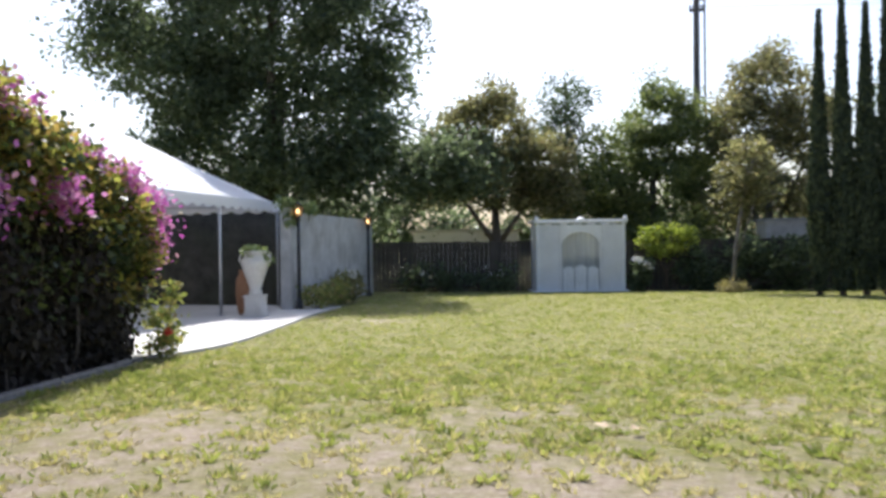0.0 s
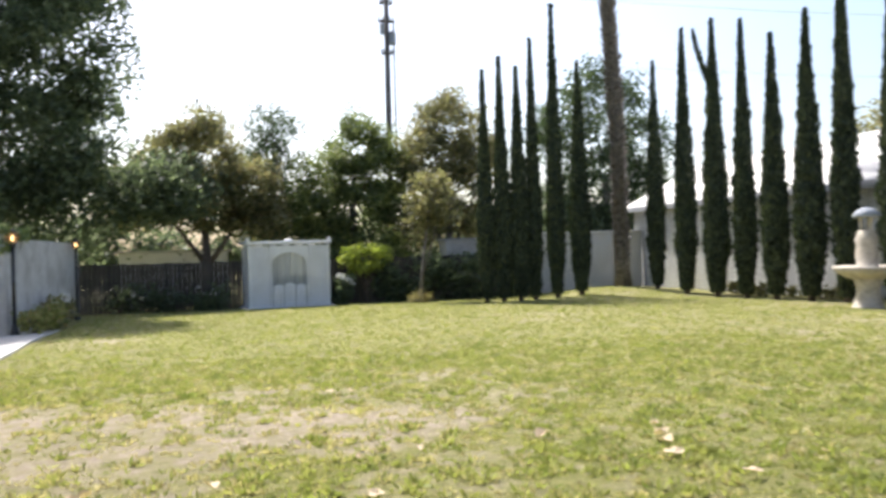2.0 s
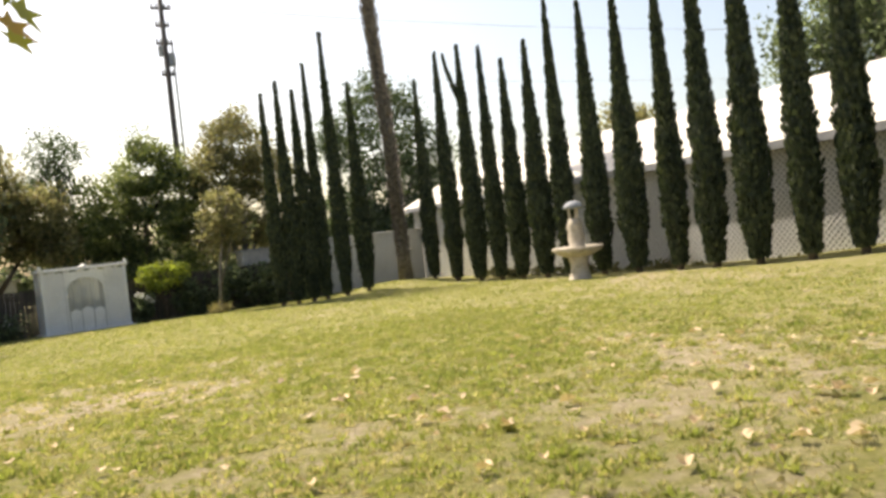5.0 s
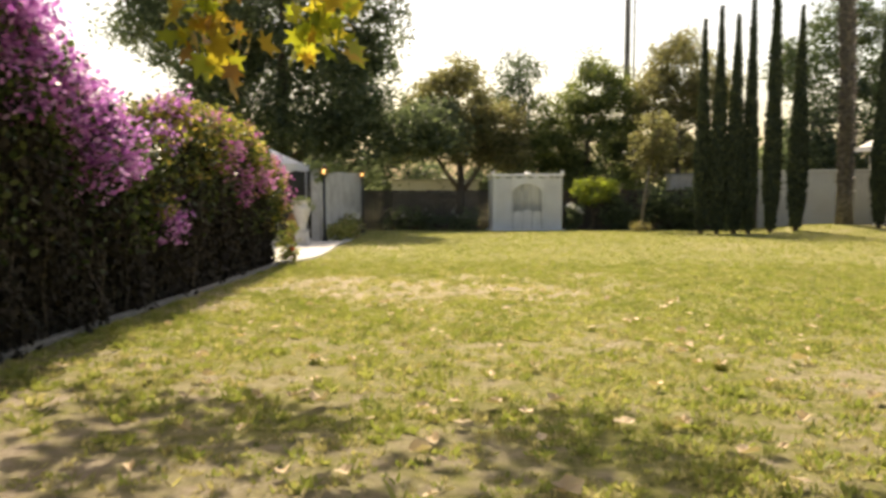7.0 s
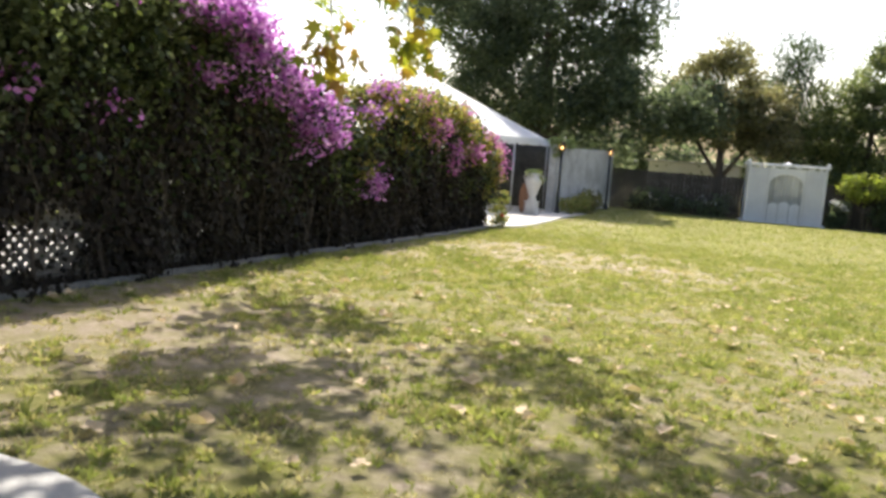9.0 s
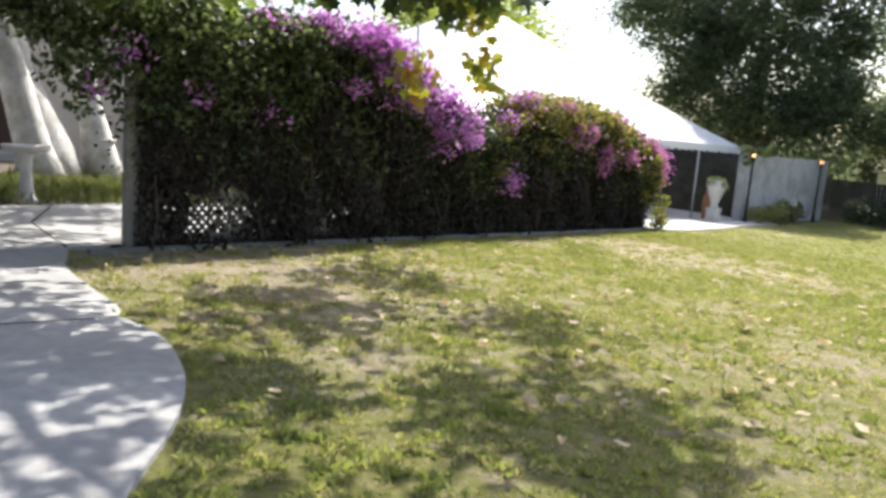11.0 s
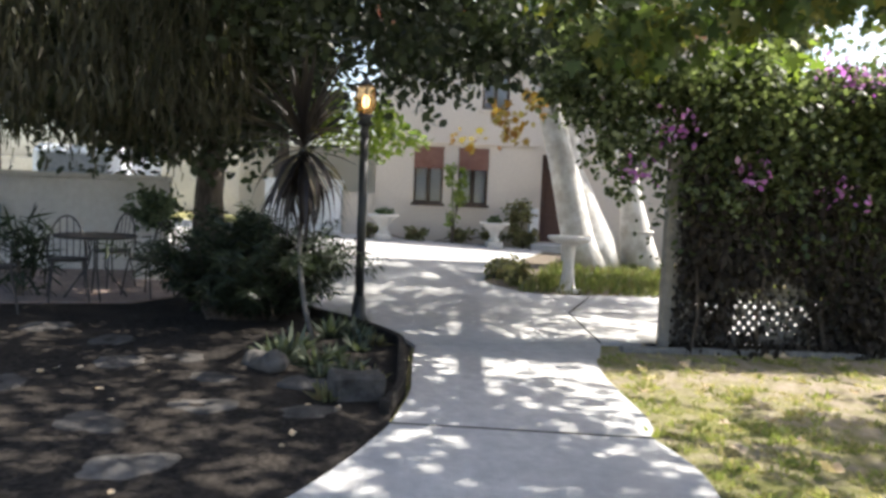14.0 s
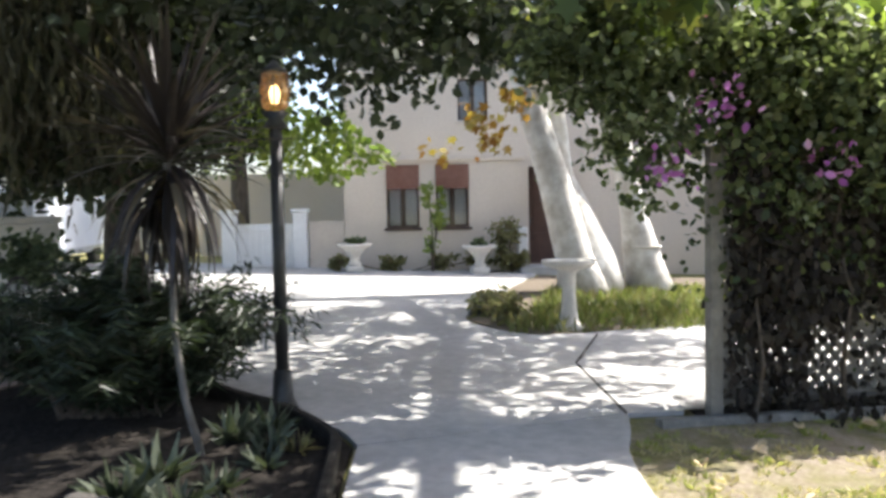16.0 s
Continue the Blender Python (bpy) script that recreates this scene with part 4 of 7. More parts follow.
# ---- cypress rows ----
def cypress(x, y, h, r, seed, group="cypresses along the lawn", lean=0.0, z0=None, fork=False):
    rng = np.random.default_rng(seed)
    rr = random.Random(seed)
    z0 = gz(x, y) if z0 is None else z0
    t = thing("cypress", "tall narrow dark green Italian cypress", "tree", group, at=(x, y, z0 - 0.03))
    part("trunk", tube(bmesh.new(), [(0, 0, 0), (0.02, 0, 0.5), (lean * 0.5, 0, h * 0.5), (lean, 0, h * 0.93)], [0.1, 0.08, 0.05, 0.01], 7), M_BARK, t, smooth=True)

    def radius(u, a):
        base = np.where(u < 0.16, 0.5 + 0.5 * u / 0.16, np.where(u < 0.34, 1.0, np.clip(1 - ((u - 0.34) / 0.66) ** 1.05, 0.02, 1)))
        return r * base * (1.04 + 0.09 * np.sin(a * 3 + u * 19 + seed) * np.cos(u * 33 + seed * 1.7) + 0.07 * np.sin(a * 2 + u * 47 + seed))

    core = bmesh.new()
    rings = []
    for i in range(36):
        u = i / 35
        rings.append([core.verts.new((lean * u + 0.80 * float(radius(np.array(u), 2 * math.pi * k / 9)) * math.cos(2 * math.pi * k / 9) * rr.uniform(0.85, 1.1),
                                      0.80 * float(radius(np.array(u), 2 * math.pi * k / 9)) * math.sin(2 * math.pi * k / 9) * rr.uniform(0.85, 1.1), 0.2 + u * (h - 0.55))) for k in range(9)])
    for r0, r1 in zip(rings, rings[1:]):
        for k in range(9):
            core.faces.new((r0[k], r0[(k + 1) % 9], r1[(k + 1) % 9], r1[k]))
    core.faces.new(rings[-1])
    part("inner_foliage", core, L_CYPRESS, t, smooth=True)
    n_ = 5200
    u = rng.random(n_) ** 1.15
    a = rng.random(n_) * 2 * math.pi
    rad = radius(u, a) * rng.uniform(0.7, 1.06, n_)
    pos = np.stack([lean * u + rad * np.cos(a), rad * np.sin(a), 0.14 + u * (h - 0.45)], 1)
    along = np.stack([np.cos(a) * 0.35, np.sin(a) * 0.35, np.full(n_, 1.6)], 1)
    foliage("sprays", pos, 0.15, L_CYPRESS, t, RHOMB, seed, along, 0.28, 0.0, 0.05)
    if fork:
        uf = rng.random(700)
        af = rng.random(700) * 6.28
        rf = 0.12 * (1 - uf) * rng.uniform(0.3, 1, 700)
        pf = np.stack([-0.35 - 0.0 * uf + rf * np.cos(af) + 0.35 * (1 - uf) ** 2, rf * np.sin(af) + 0.5 * uf, h * 0.72 + uf * h * 0.22], 1)
        foliage("side_leader", pf, 0.16, L_CYPRESS, t, RHOMB, seed + 1, np.array((0, 0, 1.6)), 0.3, 0.0, 0.05)
    return t


for i, (x, y, top) in enumerate(((6.85, 22.3, 7.6), (7.42, 22.2, 8.05), (8.0, 22.1, 7.7), (8.55, 22.15, 8.7), (9.38, 22.2, 9.95), (10.3, 22.2, 8.0))):
    cypress(x, y, top - gz(x, y), 0.25 + 0.03 * (i % 3), 30 + i)
ROW = ((22.5, 8.15, 13.4), (20.5, 8.78, 13.4), (18.7, 8.6, 13.4), (17.2, 8.15, 13.4), (15.82, 7.36, 13.4), (14.4, 7.6, 13.4), (13.1, 8.5, 13.4), (11.52, 7.95, 13.4), (10.04, 7.8, 13.4), (8.47, 7.9, 13.4), (7.25, 8.3, 13.4), (6.0, 8.3, 13.45), (4.68, 8.4, 13.5), (3.6, 8.2, 13.7), (2.3, 8.0, 14.0), (0.9, 8.1, 14.0))
for i, (y, top, x) in enumerate(ROW):
    cypress(x, y, top - gz(x, y), 0.29 + 0.035 * ((i * 7) % 3), 50 + i, fork=(i == 2))

# ---- palms ----
def palm(x, y, h, r, lean, seed, label, dz=0.0):
    rr = random.Random(seed)
    t = thing("palm", label, "palm tree", at=(x, y, gz(x, y) + dz))
    pts = [(lean * (i / 14) ** 1.5, 0.05 * math.sin(i), h * i / 14) for i in range(15)]
    part("trunk", tube(bmesh.new(), pts, [r * (1.45 - 0.45 * min(1, i / 2)) * (1 - 0.42 * i / 14) for i in range(15)], 14, 0.06, rr), M_PALM, t, smooth=True)
    scale_bm = bmesh.new()
    n_ = int(h / 0.115)
    for i in range(n_):
        z = 0.95 + (h - 1.0) * i / n_
        u = z / h
        rad = r * (1 - 0.25 * u)
        for k in range(7):
            a = 2 * math.pi * (k / 7) + i * 0.9 + rr.uniform(-0.15, 0.15)
            cx, cy = lean * u ** 1.5 + rad * 0.93 * math.cos(a), 0.05 * math.sin(14 * u) + rad * 0.93 * math.sin(a)
            w, l_ = 0.10 + 0.05 * rr.random(), 0.15 + 0.12 * rr.random()
            tx, ty = -math.sin(a), math.cos(a)
            ox, oy = math.cos(a), math.sin(a)
            o = 0.06 + 0.16 * rr.random()
            q = [(cx + tx * w, cy + ty * w, z), (cx - tx * w, cy - ty * w, z), (cx - tx * w * 0.5 + ox * o, cy - ty * w * 0.5 + oy * o, z + l_), (cx + tx * w * 0.5 + ox * o, cy + ty * w * 0.5 + oy * o, z + l_)]
            scale_bm.faces.new([scale_bm.verts.new(p) for p in q])
    part("rough_skirt", scale_bm, M_PALM, t, "rough old leaf bases")
    top = Vector(pts[-1])
    pp, al = [], []
    for k in range(26):
        a = rr.uniform(0, 6.28)
        e = rr.uniform(-0.7, 1.0)
        L_ = 1.6
        for j in range(9):
            u = j / 8
            p = top + Vector((math.cos(a) * L_ * u * math.cos(e * 0.6), math.sin(a) * L_ * u * math.cos(e * 0.6), L_ * u * (e - 0.9 * u)))
            for s in range(10):
                pp.append(p)
                al.append((math.cos(a) + rr.uniform(-1, 1), math.sin(a) + rr.uniform(-1, 1), -0.6))
    foliage("fronds", np.array([tuple(p) for p in pp]), 0.6, L_OLIVE, t, STRAP, seed, np.array(al), 0.2)
    return t


palm(12.72, 23.9, 18.5, 0.24, -0.75, 3, "tall slim palm with a rough scaly trunk", -0.1)
palm(14.35, 2.55, 12.5, 0.30, 0.2, 4, "stout palm with a shaggy trunk over a smooth pale base", -0.1)
tagged(finish("palm_collar", lathe(bmesh.new(), [(0.46, -0.1), (0.44, 0.12), (0.40, 0.5), (0.36, 0.85), (0.34, 0.98), (0.28, 0.99)], 16, (14.35, 2.55, gz(14.35, 2.55))), M_PALMBASE, smooth=True), "smooth pale swollen base round the palm's foot", "palm base")

# ---- utility pole ----
UX, UY = 5.75, 35.0
up_ = thing("utility_pole", "dark wooden utility pole with crossarms and insulators", "utility pole", at=(UX, UY, gz(UX, UY)))
part("post", tube(bmesh.new(), [(0, 0, 0), (0, 0, 8), (0.02, 0, 16.0)], [0.17, 0.15, 0.12], 10), M_POLE, up_, smooth=True)
for z, w in ((15.4, 0.5), (14.5, 0.34), (13.6, 0.42), (12.0, 0.3)):
    arm = part("crossarm", boxes(-w, -0.05, z, w, 0.05, z + 0.11, bevel=0.01), M_POLE, up_)
    for s in (-0.85, -0.4, 0.4, 0.85):
        part("insulator", lathe(bmesh.new(), [(0.03, 0), (0.06, 0.04), (0.045, 0.1), (0.06, 0.13), (0.025, 0.2)], 8, (s * w, 0, z + 0.11)), M_CAPGREY, arm)
part("transformer", lathe(bmesh.new(), [(0.15, 0), (0.18, 0.05), (0.18, 0.6), (0.13, 0.68)], 12, (0.29, 0, 12.5)), M_CAPGREY, up_, "grey transformer can")
part("transformer", lathe(bmesh.new(), [(0.1, 0), (0.12, 0.05), (0.12, 0.5), (0.08, 0.56)], 10, (-0.22, 0, 13.0)), M_CAPGREY, up_, "small grey transformer can")
part("riser_pipe", tube(bmesh.new(), [(0.36, 0, 0), (0.36, 0, 13.6)], [0.05, 0.05], 6), M_CAPGREY, up_)
wires = thing("overhead_wires", "thin dark overhead wires sagging between poles", "wires", at=(UX, UY, gz(UX, UY)))
for z, s in ((15.6, 0.25), (15.6, -0.25), (12.2, 0.25)):
    part("wire", tube(bmesh.new(), [(s + 70 * u, -6 * u, z - 5 * u * (1 - u)) for u in (0, 0.15, 0.3, 0.5, 0.7, 0.85, 1)], [0.009] * 7, 4), M_CAPGREY, wires)

# ---- background trees ----
tree("shade_tree", "huge dark green tree towering behind the tent", (-10.5, 26.5), [(0, 0, -0.2, 0.55), (0.1, 0, 2, 0.45), (-0.2, 0.2, 5, 0.36), (0, 0, 8, 0.22)],
     [[(0, 0, 2.6, 0.3), (2.2, -0.5, 5, 0.2), (4, -1, 7.5, 0.1)], [(0, 0, 3.2, 0.28), (-3, 0, 6, 0.18), (-6, 0.4, 8, 0.08)], [(0, 0, 4.5, 0.22), (0.5, -2, 8, 0.12), (1, -3, 11, 0.05)]],
     [(-4.6, -1, 11.8, 2.9, 3.0, 2.6), (-5.3, -1, 8.9, 1.8, 2.0, 1.1), (-3.2, -1, 7.6, 2.1, 2.2, 1.8), (-3.2, -1, 5.4, 1.5, 1.6, 1.1), (-0.2, -1.5, 9.8, 3.0, 3.0, 2.6), (-0.6, -1, 6.6, 2.2, 2.0, 1.8), (0.5, -1, 14.0, 3.6, 3.0, 2.4), (3.4, -1.5, 9.6, 2.3, 2.8, 3.0), (3.2, -1, 6.2, 2.4, 2.2, 2.0), (1.2, -1, 4.4, 2.2, 1.8, 1.3), (-1.8, 0, 3.8, 1.7, 1.6, 1.2), (4.0, -1.2, 12.2, 1.6, 2.2, 2.0), (3.6, -0.4, 4.2, 2.2, 1.8, 1.3), (5.6, 0.5, 4.3, 1.6, 1.4, 1.0), (2.4, 0.8, 2.2, 1.6, 1.2, 1.1), (6.6, 1.4, 4.6, 1.3, 1.4, 1.4)],
     105000, L_DARK, 0.2, M_BARK, 101, subs=56, sigma=0.5)
tree("garden_tree", "rounded brownish green tree behind the fence", (-2.9, 30.2), [(0, 0, -0.2, 0.26), (0.1, 0, 1.6, 0.2), (0, 0, 4, 0.14)],
     [[(0, 0, 1.5, 0.14), (1.3, 0, 3.4, 0.06)], [(0, 0, 1.8, 0.13), (-1.4, 0, 3.8, 0.06)]],
     [(0, 0, 6.4, 2.0, 1.8, 2.0), (1.5, 0, 4.9, 1.5, 1.5, 1.4), (-1.6, 0, 5.0, 1.6, 1.5, 1.5), (0.2, 0, 4.0, 2.3, 1.7, 0.9), (-2.4, 0, 4.1, 1.2, 1.2, 0.8), (2.4, 0, 3.7, 1.2, 1.2, 0.9)], 28000, L_OLIVE, 0.18, M_BARK, 102, sigma=0.32)
tree("slender_tree", "thin greyish tree standing above its neighbours", (-0.1, 32.5), [(0, 0, -0.2, 0.15), (0.1, 0, 4, 0.1), (0.1, 0, 8, 0.04)], [],
     [(0.1, 0, 7.9, 1.1, 1.0, 1.0), (-0.4, 0, 6.4, 1.2, 1.0, 1.1), (0.5, 0, 4.9, 1.3, 1.0, 1.2), (0.4, 0, 3.2, 1.5, 1.0, 1.2)], 7500, L_ASH, 0.15, M_BARKGREY, 103, subs=30, sigma=0.3)
tree("garden_tree", "full green tree with yellowish top behind the fence", (3.3, 31.3), [(0, 0, -0.2, 0.24), (0, 0, 2, 0.19), (0.1, 0, 4.5, 0.12)], [[(0, 0, 1.8, 0.12), (-1.3, 0, 4.0, 0.05)]],
     [(0.3, 0, 6.9, 1.5, 1.5, 1.5), (-1.0, 0, 5.6, 1.5, 1.5, 1.3), (1.4, 0, 5.6, 1.3, 1.4, 1.4), (-1.9, 0, 4.1, 1.3, 1.3, 1.2), (0.4, 0, 4.0, 2.2, 1.5, 1.3), (0.4, 0, 2.4, 2.6, 1.4, 1.1)], 27000, L_GREEN, 0.165, M_BARK, 104, sigma=0.3)
tree("garden_tree", "open olive-coloured tree with thin grey stems", (7.6, 30.6), [(0, 0, -0.2, 0.22), (0, 0, 2, 0.17), (0.1, 0, 4.5, 0.1)], [[(0, 0, 1.2, 0.1), (-1.0, -0.2, 4.2, 0.05)], [(0, 0, 1.6, 0.1), (1.2, -0.2, 4.6, 0.05)]],
     [(0.1, 0, 7.6, 1.6, 1.4, 1.5), (-1.1, 0, 6.2, 1.3, 1.3, 1.3), (1.5, 0, 6.3, 1.4, 1.3, 1.3), (0.2, 0, 4.7, 2.2, 1.4, 1.2), (-1.3, 0, 3.3, 1.2, 1.1, 1.0), (1.4, 0, 3.2, 1.5, 1.1, 1.0)], 24000, L_OLIVE, 0.165, M_BARKGREY, 105, sigma=0.32)
tree("feathery_tree", "large grey-green feathery tree beyond the screen", (17.6, 35.5), [(0, 0, -0.2, 0.4), (0, 0, 3, 0.32), (0, 0, 6, 0.2)], [[(0, 0, 2.5, 0.2), (-2, 0, 6, 0.08)], [(0, 0, 3, 0.2), (2.2, 0, 7, 0.08)]],
     [(-0.3, 0, 10.2, 2.4, 2.2, 1.8), (-2.4, 0, 7.9, 2.1, 2.0, 1.8), (2.3, 0, 7.6, 2.2, 2.0, 1.8), (0, 0, 6.0, 3.2, 2.2, 1.5), (-2.4, 0, 4.4, 2.0, 1.6, 1.3), (2.6, 0, 4.6, 2.0, 1.6, 1.4), (0, 0, 3.2, 3.2, 1.8, 1.4)], 26000, L_ASH, 0.2, M_BARKGREY, 106, sigma=0.4)
tree("pine_tree", "dark tree rising behind the outbuilding", (29.0, 12.5), [(0, 0, -0.2, 0.4), (0, 0, 5, 0.3), (0, 0, 9, 0.15)], [], [(0, 0, 10, 2.6, 3.0, 2.6), (-0.5, -2.5, 7.6, 2.4, 2.4, 2.2), (0, 2.6, 7.4, 2.2, 2.4, 2.0), (0, 0, 5.2, 2.6, 4, 1.6)], 19000, L_DARK, 0.24, M_BARK, 107, sigma=0.45)
tree("sunlit_tree", "yellowish tree behind the outbuilding's roof", (28.0, 26.5), [(0, 0, -0.2, 0.3), (0, 0, 3, 0.24), (0, 0, 5, 0.14)], [], [(0, 0, 6.6, 1.8, 2.0, 1.6), (0, 1.8, 5.4, 1.6, 1.6, 1.4), (0, -1.6, 5.2, 1.5, 1.5, 1.3)], 6000, L_OLIVE, 0.24, M_BARK, 108, sigma=0.4)
tree("sunlit_tree", "pale yellow-green tree behind the tent roof", (-20.5, 19.0), [(0, 0, -0.2, 0.3), (0, 0, 3, 0.24), (0, 0, 6, 0.14)], [], [(0, 0, 7.8, 2.0, 2.4, 1.4), (0, 2.5, 6.6, 1.8, 1.8, 1.4), (0, -2.6, 7.2, 1.8, 1.8, 1.5), (0, -5, 6.4, 1.8, 1.8, 1.6)], 7000, L_LIME, 0.24, M_BARK, 109, sigma=0.4)
tree("pole_side_tree", "dark tree beside the lone pole behind the roofs", (27.0, 6.0), [(0, 0, -0.2, 0.3), (0, 0, 5, 0.2), (0, 0, 8, 0.1)], [], [(0, 0, 9.0, 2.0, 2.2, 2.4), (0, -2.4, 7.0, 2.0, 2.2, 2.2)], 7000, L_DARK, 0.28, M_BARK, 110, sigma=0.42)
# dense dark hedge filling the gaps beyond the fence
rng = np.random.default_rng(77)
hb = [(x, 33.5 + (i % 3) * 0.8, 1.2 + 0.5 * math.sin(i * 1.7), 1.8, 1.1, (1.3 if -5.5 < x < 0.5 else 2.5) + 0.5 * math.cos(i * 2.3)) for i, x in enumerate(np.arange(-16, 22, 1.9))]
hedge_far = foliage("far_hedge", clumps(rng, hb, 52000, 30, 0.42), 0.24, L_DARK, None, RHOMB, 77)
tagged(hedge_far, "dark evergreen hedge beyond the board fence", "hedge", kind="stuff")
# neighbour's pale building glimpsed over the fence
nb = thing("neighbour_house", "pale neighbouring house glimpsed under the trees", "house", at=(-3.4, 32.4, -0.97))
part("wall", boxes(-3.2, 0, 0, 1.3, 0.9, 2.36), M_WHITE, nb)
part("roof", boxes(-3.4, -0.2, 2.362, 1.5, 1.1, 2.46), M_WHITEWALL, nb)
nb2 = thing("garden_shed", "whitish shed wall under the trees by the fence", "shed", at=(7.9, 28.6, -0.85))
part("wall", boxes(-0.9, 0, 0, 0.55, 1.4, 2.45), M_WHITEWALL, nb2)
part("roof", boxes(-1.0, -0.1, 2.452, 0.65, 1.5, 2.53), M_ROOFDARK, nb2)

# ---- pavilion ----
PAV = pose(-1.13, 25.8, -0.77, 0, 0, 10.0)
pav = place(thing("pavilion", "white lattice wedding pavilion with an arched back", "pavilion"), PAV)
PW, PH, PD = 3.04, 2.36, 1.2
for x in (0, PW - 0.1):
    for y in (0, PD):
        part("post", boxes(x, y, 0, x + 0.1, y + 0.1, PH, bevel=0.008), M_WHITE, pav)
for q in ((-0.08, -0.06, PW + 0.08, 0.14), (-0.08, PD - 0.04, PW + 0.08, PD + 0.16), (-0.08, 0.142, 0.1, PD - 0.042), (PW - 0.1, 0.142, PW + 0.08, PD - 0.042)):
    part("cornice", boxes(q[0], q[1], PH + 0.002, q[2], q[3], PH + 0.12, bevel=0.02), M_WHITE, pav)
for k in range(5):
    part("rafter", boxes(0.5 + k * 0.5, 0.1, PH - 0.08, 0.54 + k * 0.5, PD, PH + 0.001), M_WHITE, pav)
part("crown_ornament", lathe(bmesh.new(), [(0.16, 0), (0.14, 0.03), (0.08, 0.06), (0.03, 0.09)], 12, (PW / 2, 0.1, PH + 0.12)), M_WHITE, pav)
for x in (0.0, PW):
    part("finial", lathe(bmesh.new(), [(0.05, 0), (0.09, 0.04), (0.05, 0.09), (0.02, 0.14)], 10, (x, 0.0, PH + 0.12)), M_WHITE, pav)
part("floor", boxes(-0.12, -0.15, -0.1, PW + 0.12, PD + 0.2, 0.05), M_WHITE, pav)
for a, b in ((0.1, 0.78), (PW - 0.78, PW - 0.1)):
    part("lattice_panel", lattice(bmesh.new(), b - a, PH - 0.12, 0.11, 0.034, 0.01, pose(a, 0.03, 0.06)), M_WHITE, pav)
    part("panel_backing", boxes(a, 0.06, 0.05, b, 0.075, PH - 0.05), M_CURTAIN, pav, "white net behind the lattice")
for x in (0.03, PW - 0.05):
    tagged(part("side_panel", lattice(bmesh.new(), PD - 0.12, PH - 0.12, 0.11, 0.034, 0.01, pose(x, 0.1, 0.06, 0, 0, 90)), M_WHITE, pav), kind="stuff")
# arch front
bm = bmesh.new()
AX0, AX1, AZ, AR = 0.80, PW - 0.80, 1.58, (PW - 1.6) / 2 - 0.06
cx = PW / 2
n_ = 24
outer, inner = [], []
for i in range(n_ + 1):
    a = math.pi * i / n_
    inner.append((cx + AR * math.cos(a), AZ + 0.72 * AR * math.sin(a)))
    ox = cx + (AX1 - AX0) / 2 * max(-1, min(1, 1.35 * math.cos(a)))
    outer.append((ox, PH - 0.06 if abs(math.cos(a)) < 0.74 else AZ + (PH - 0.06 - AZ) * math.sin(a) / math.sin(math.acos(0.74))))
for i in range(n_):
    for y in (0.03, 0.08):
        bm.faces.new([bm.verts.new((p[0], y, p[1])) for p in (outer[i], outer[i + 1], inner[i + 1], inner[i])])
    bm.faces.new([bm.verts.new((p[0], y, p[1])) for p, y in ((inner[i], 0.03), (inner[i + 1], 0.03), (inner[i + 1], 0.08), (inner[i], 0.08))])
box(bm, AX0, 0.03, 0.05, AX0 + 0.07, 0.08, AZ)
box(bm, AX1 - 0.07, 0.03, 0.05, AX1, 0.08, AZ)
part("arch", bm, M_WHITE, pav, "white arched front board")
part("back_panel", lattice(bmesh.new(), PW - 0.2, PH - 0.1, 0.12, 0.032, 0.01, pose(0.1, PD + 0.02, 0.05)), M_WHITE, pav)
net = bmesh.new()
for k in range(34):
    xa, xb = 0.1 + k * (PW - 0.2) / 34, 0.1 + (k + 1) * (PW - 0.2) / 34
    ya, yb = 0.16 + 0.02 * math.sin(k * 1.7), 0.16 + 0.02 * math.sin(k * 1.7 + 1.7)
    net.faces.new([net.verts.new(v) for v in ((xa, ya, 0.05), (xb, yb, 0.05), (xb, yb, PH - 0.05), (xa, ya, PH - 0.05))])
part("back_net", net, leaf_mat("grey_net", [(0.34, 0.35, 0.33), (0.42, 0.43, 0.41)], 0.9, 0.15, (0.9, 0.95, 0.9)), pav, "greyish net hung behind the arch")
for k in range(3):
    x0 = AX0 + 0.1 + k * 0.42
    bm = bmesh.new()
    for j in range(5):
        hh = 0.78 + 0.10 * math.sin(math.pi * (j + 0.5) / 5) + (0.06 if k == 1 else 0)
        box(bm, x0 + j * 0.078, 0.0, 0.06, x0 + j * 0.078 + 0.07, 0.025, hh, None, 0.006)
    box(bm, x0, 0.026, 0.2, x0 + 0.38, 0.05, 0.26)
    part("picket_panel", bm, M_WHITE, pav, "white picket panel with a curved top")

# ---- fountain ----
ft = thing("fountain", "weathered cast stone fountain with a scalloped bowl and figure", "fountain", at=(12.2, 11.1, gz(12.2, 11.1) - 0.1))
part("plinth", lathe(bmesh.new(), [(0.36, 0), (0.37, 0.08), (0.31, 0.14), (0.26, 0.3), (0.24, 0.5), (0.27, 0.66), (0.33, 0.76)], 20), M_FOUNTAIN, ft, smooth=True)
part("bowl", lathe(bmesh.new(), [(0.28, 0.72), (0.44, 0.78), (0.62, 0.88), (0.70, 0.99), (0.67, 1.02), (0.60, 0.96), (0.35, 0.9), (0.02, 0.88)], 48, (0, 0, 0), 12, 0.045), M_FOUNTAIN, ft, "scalloped stone bowl", smooth=True)
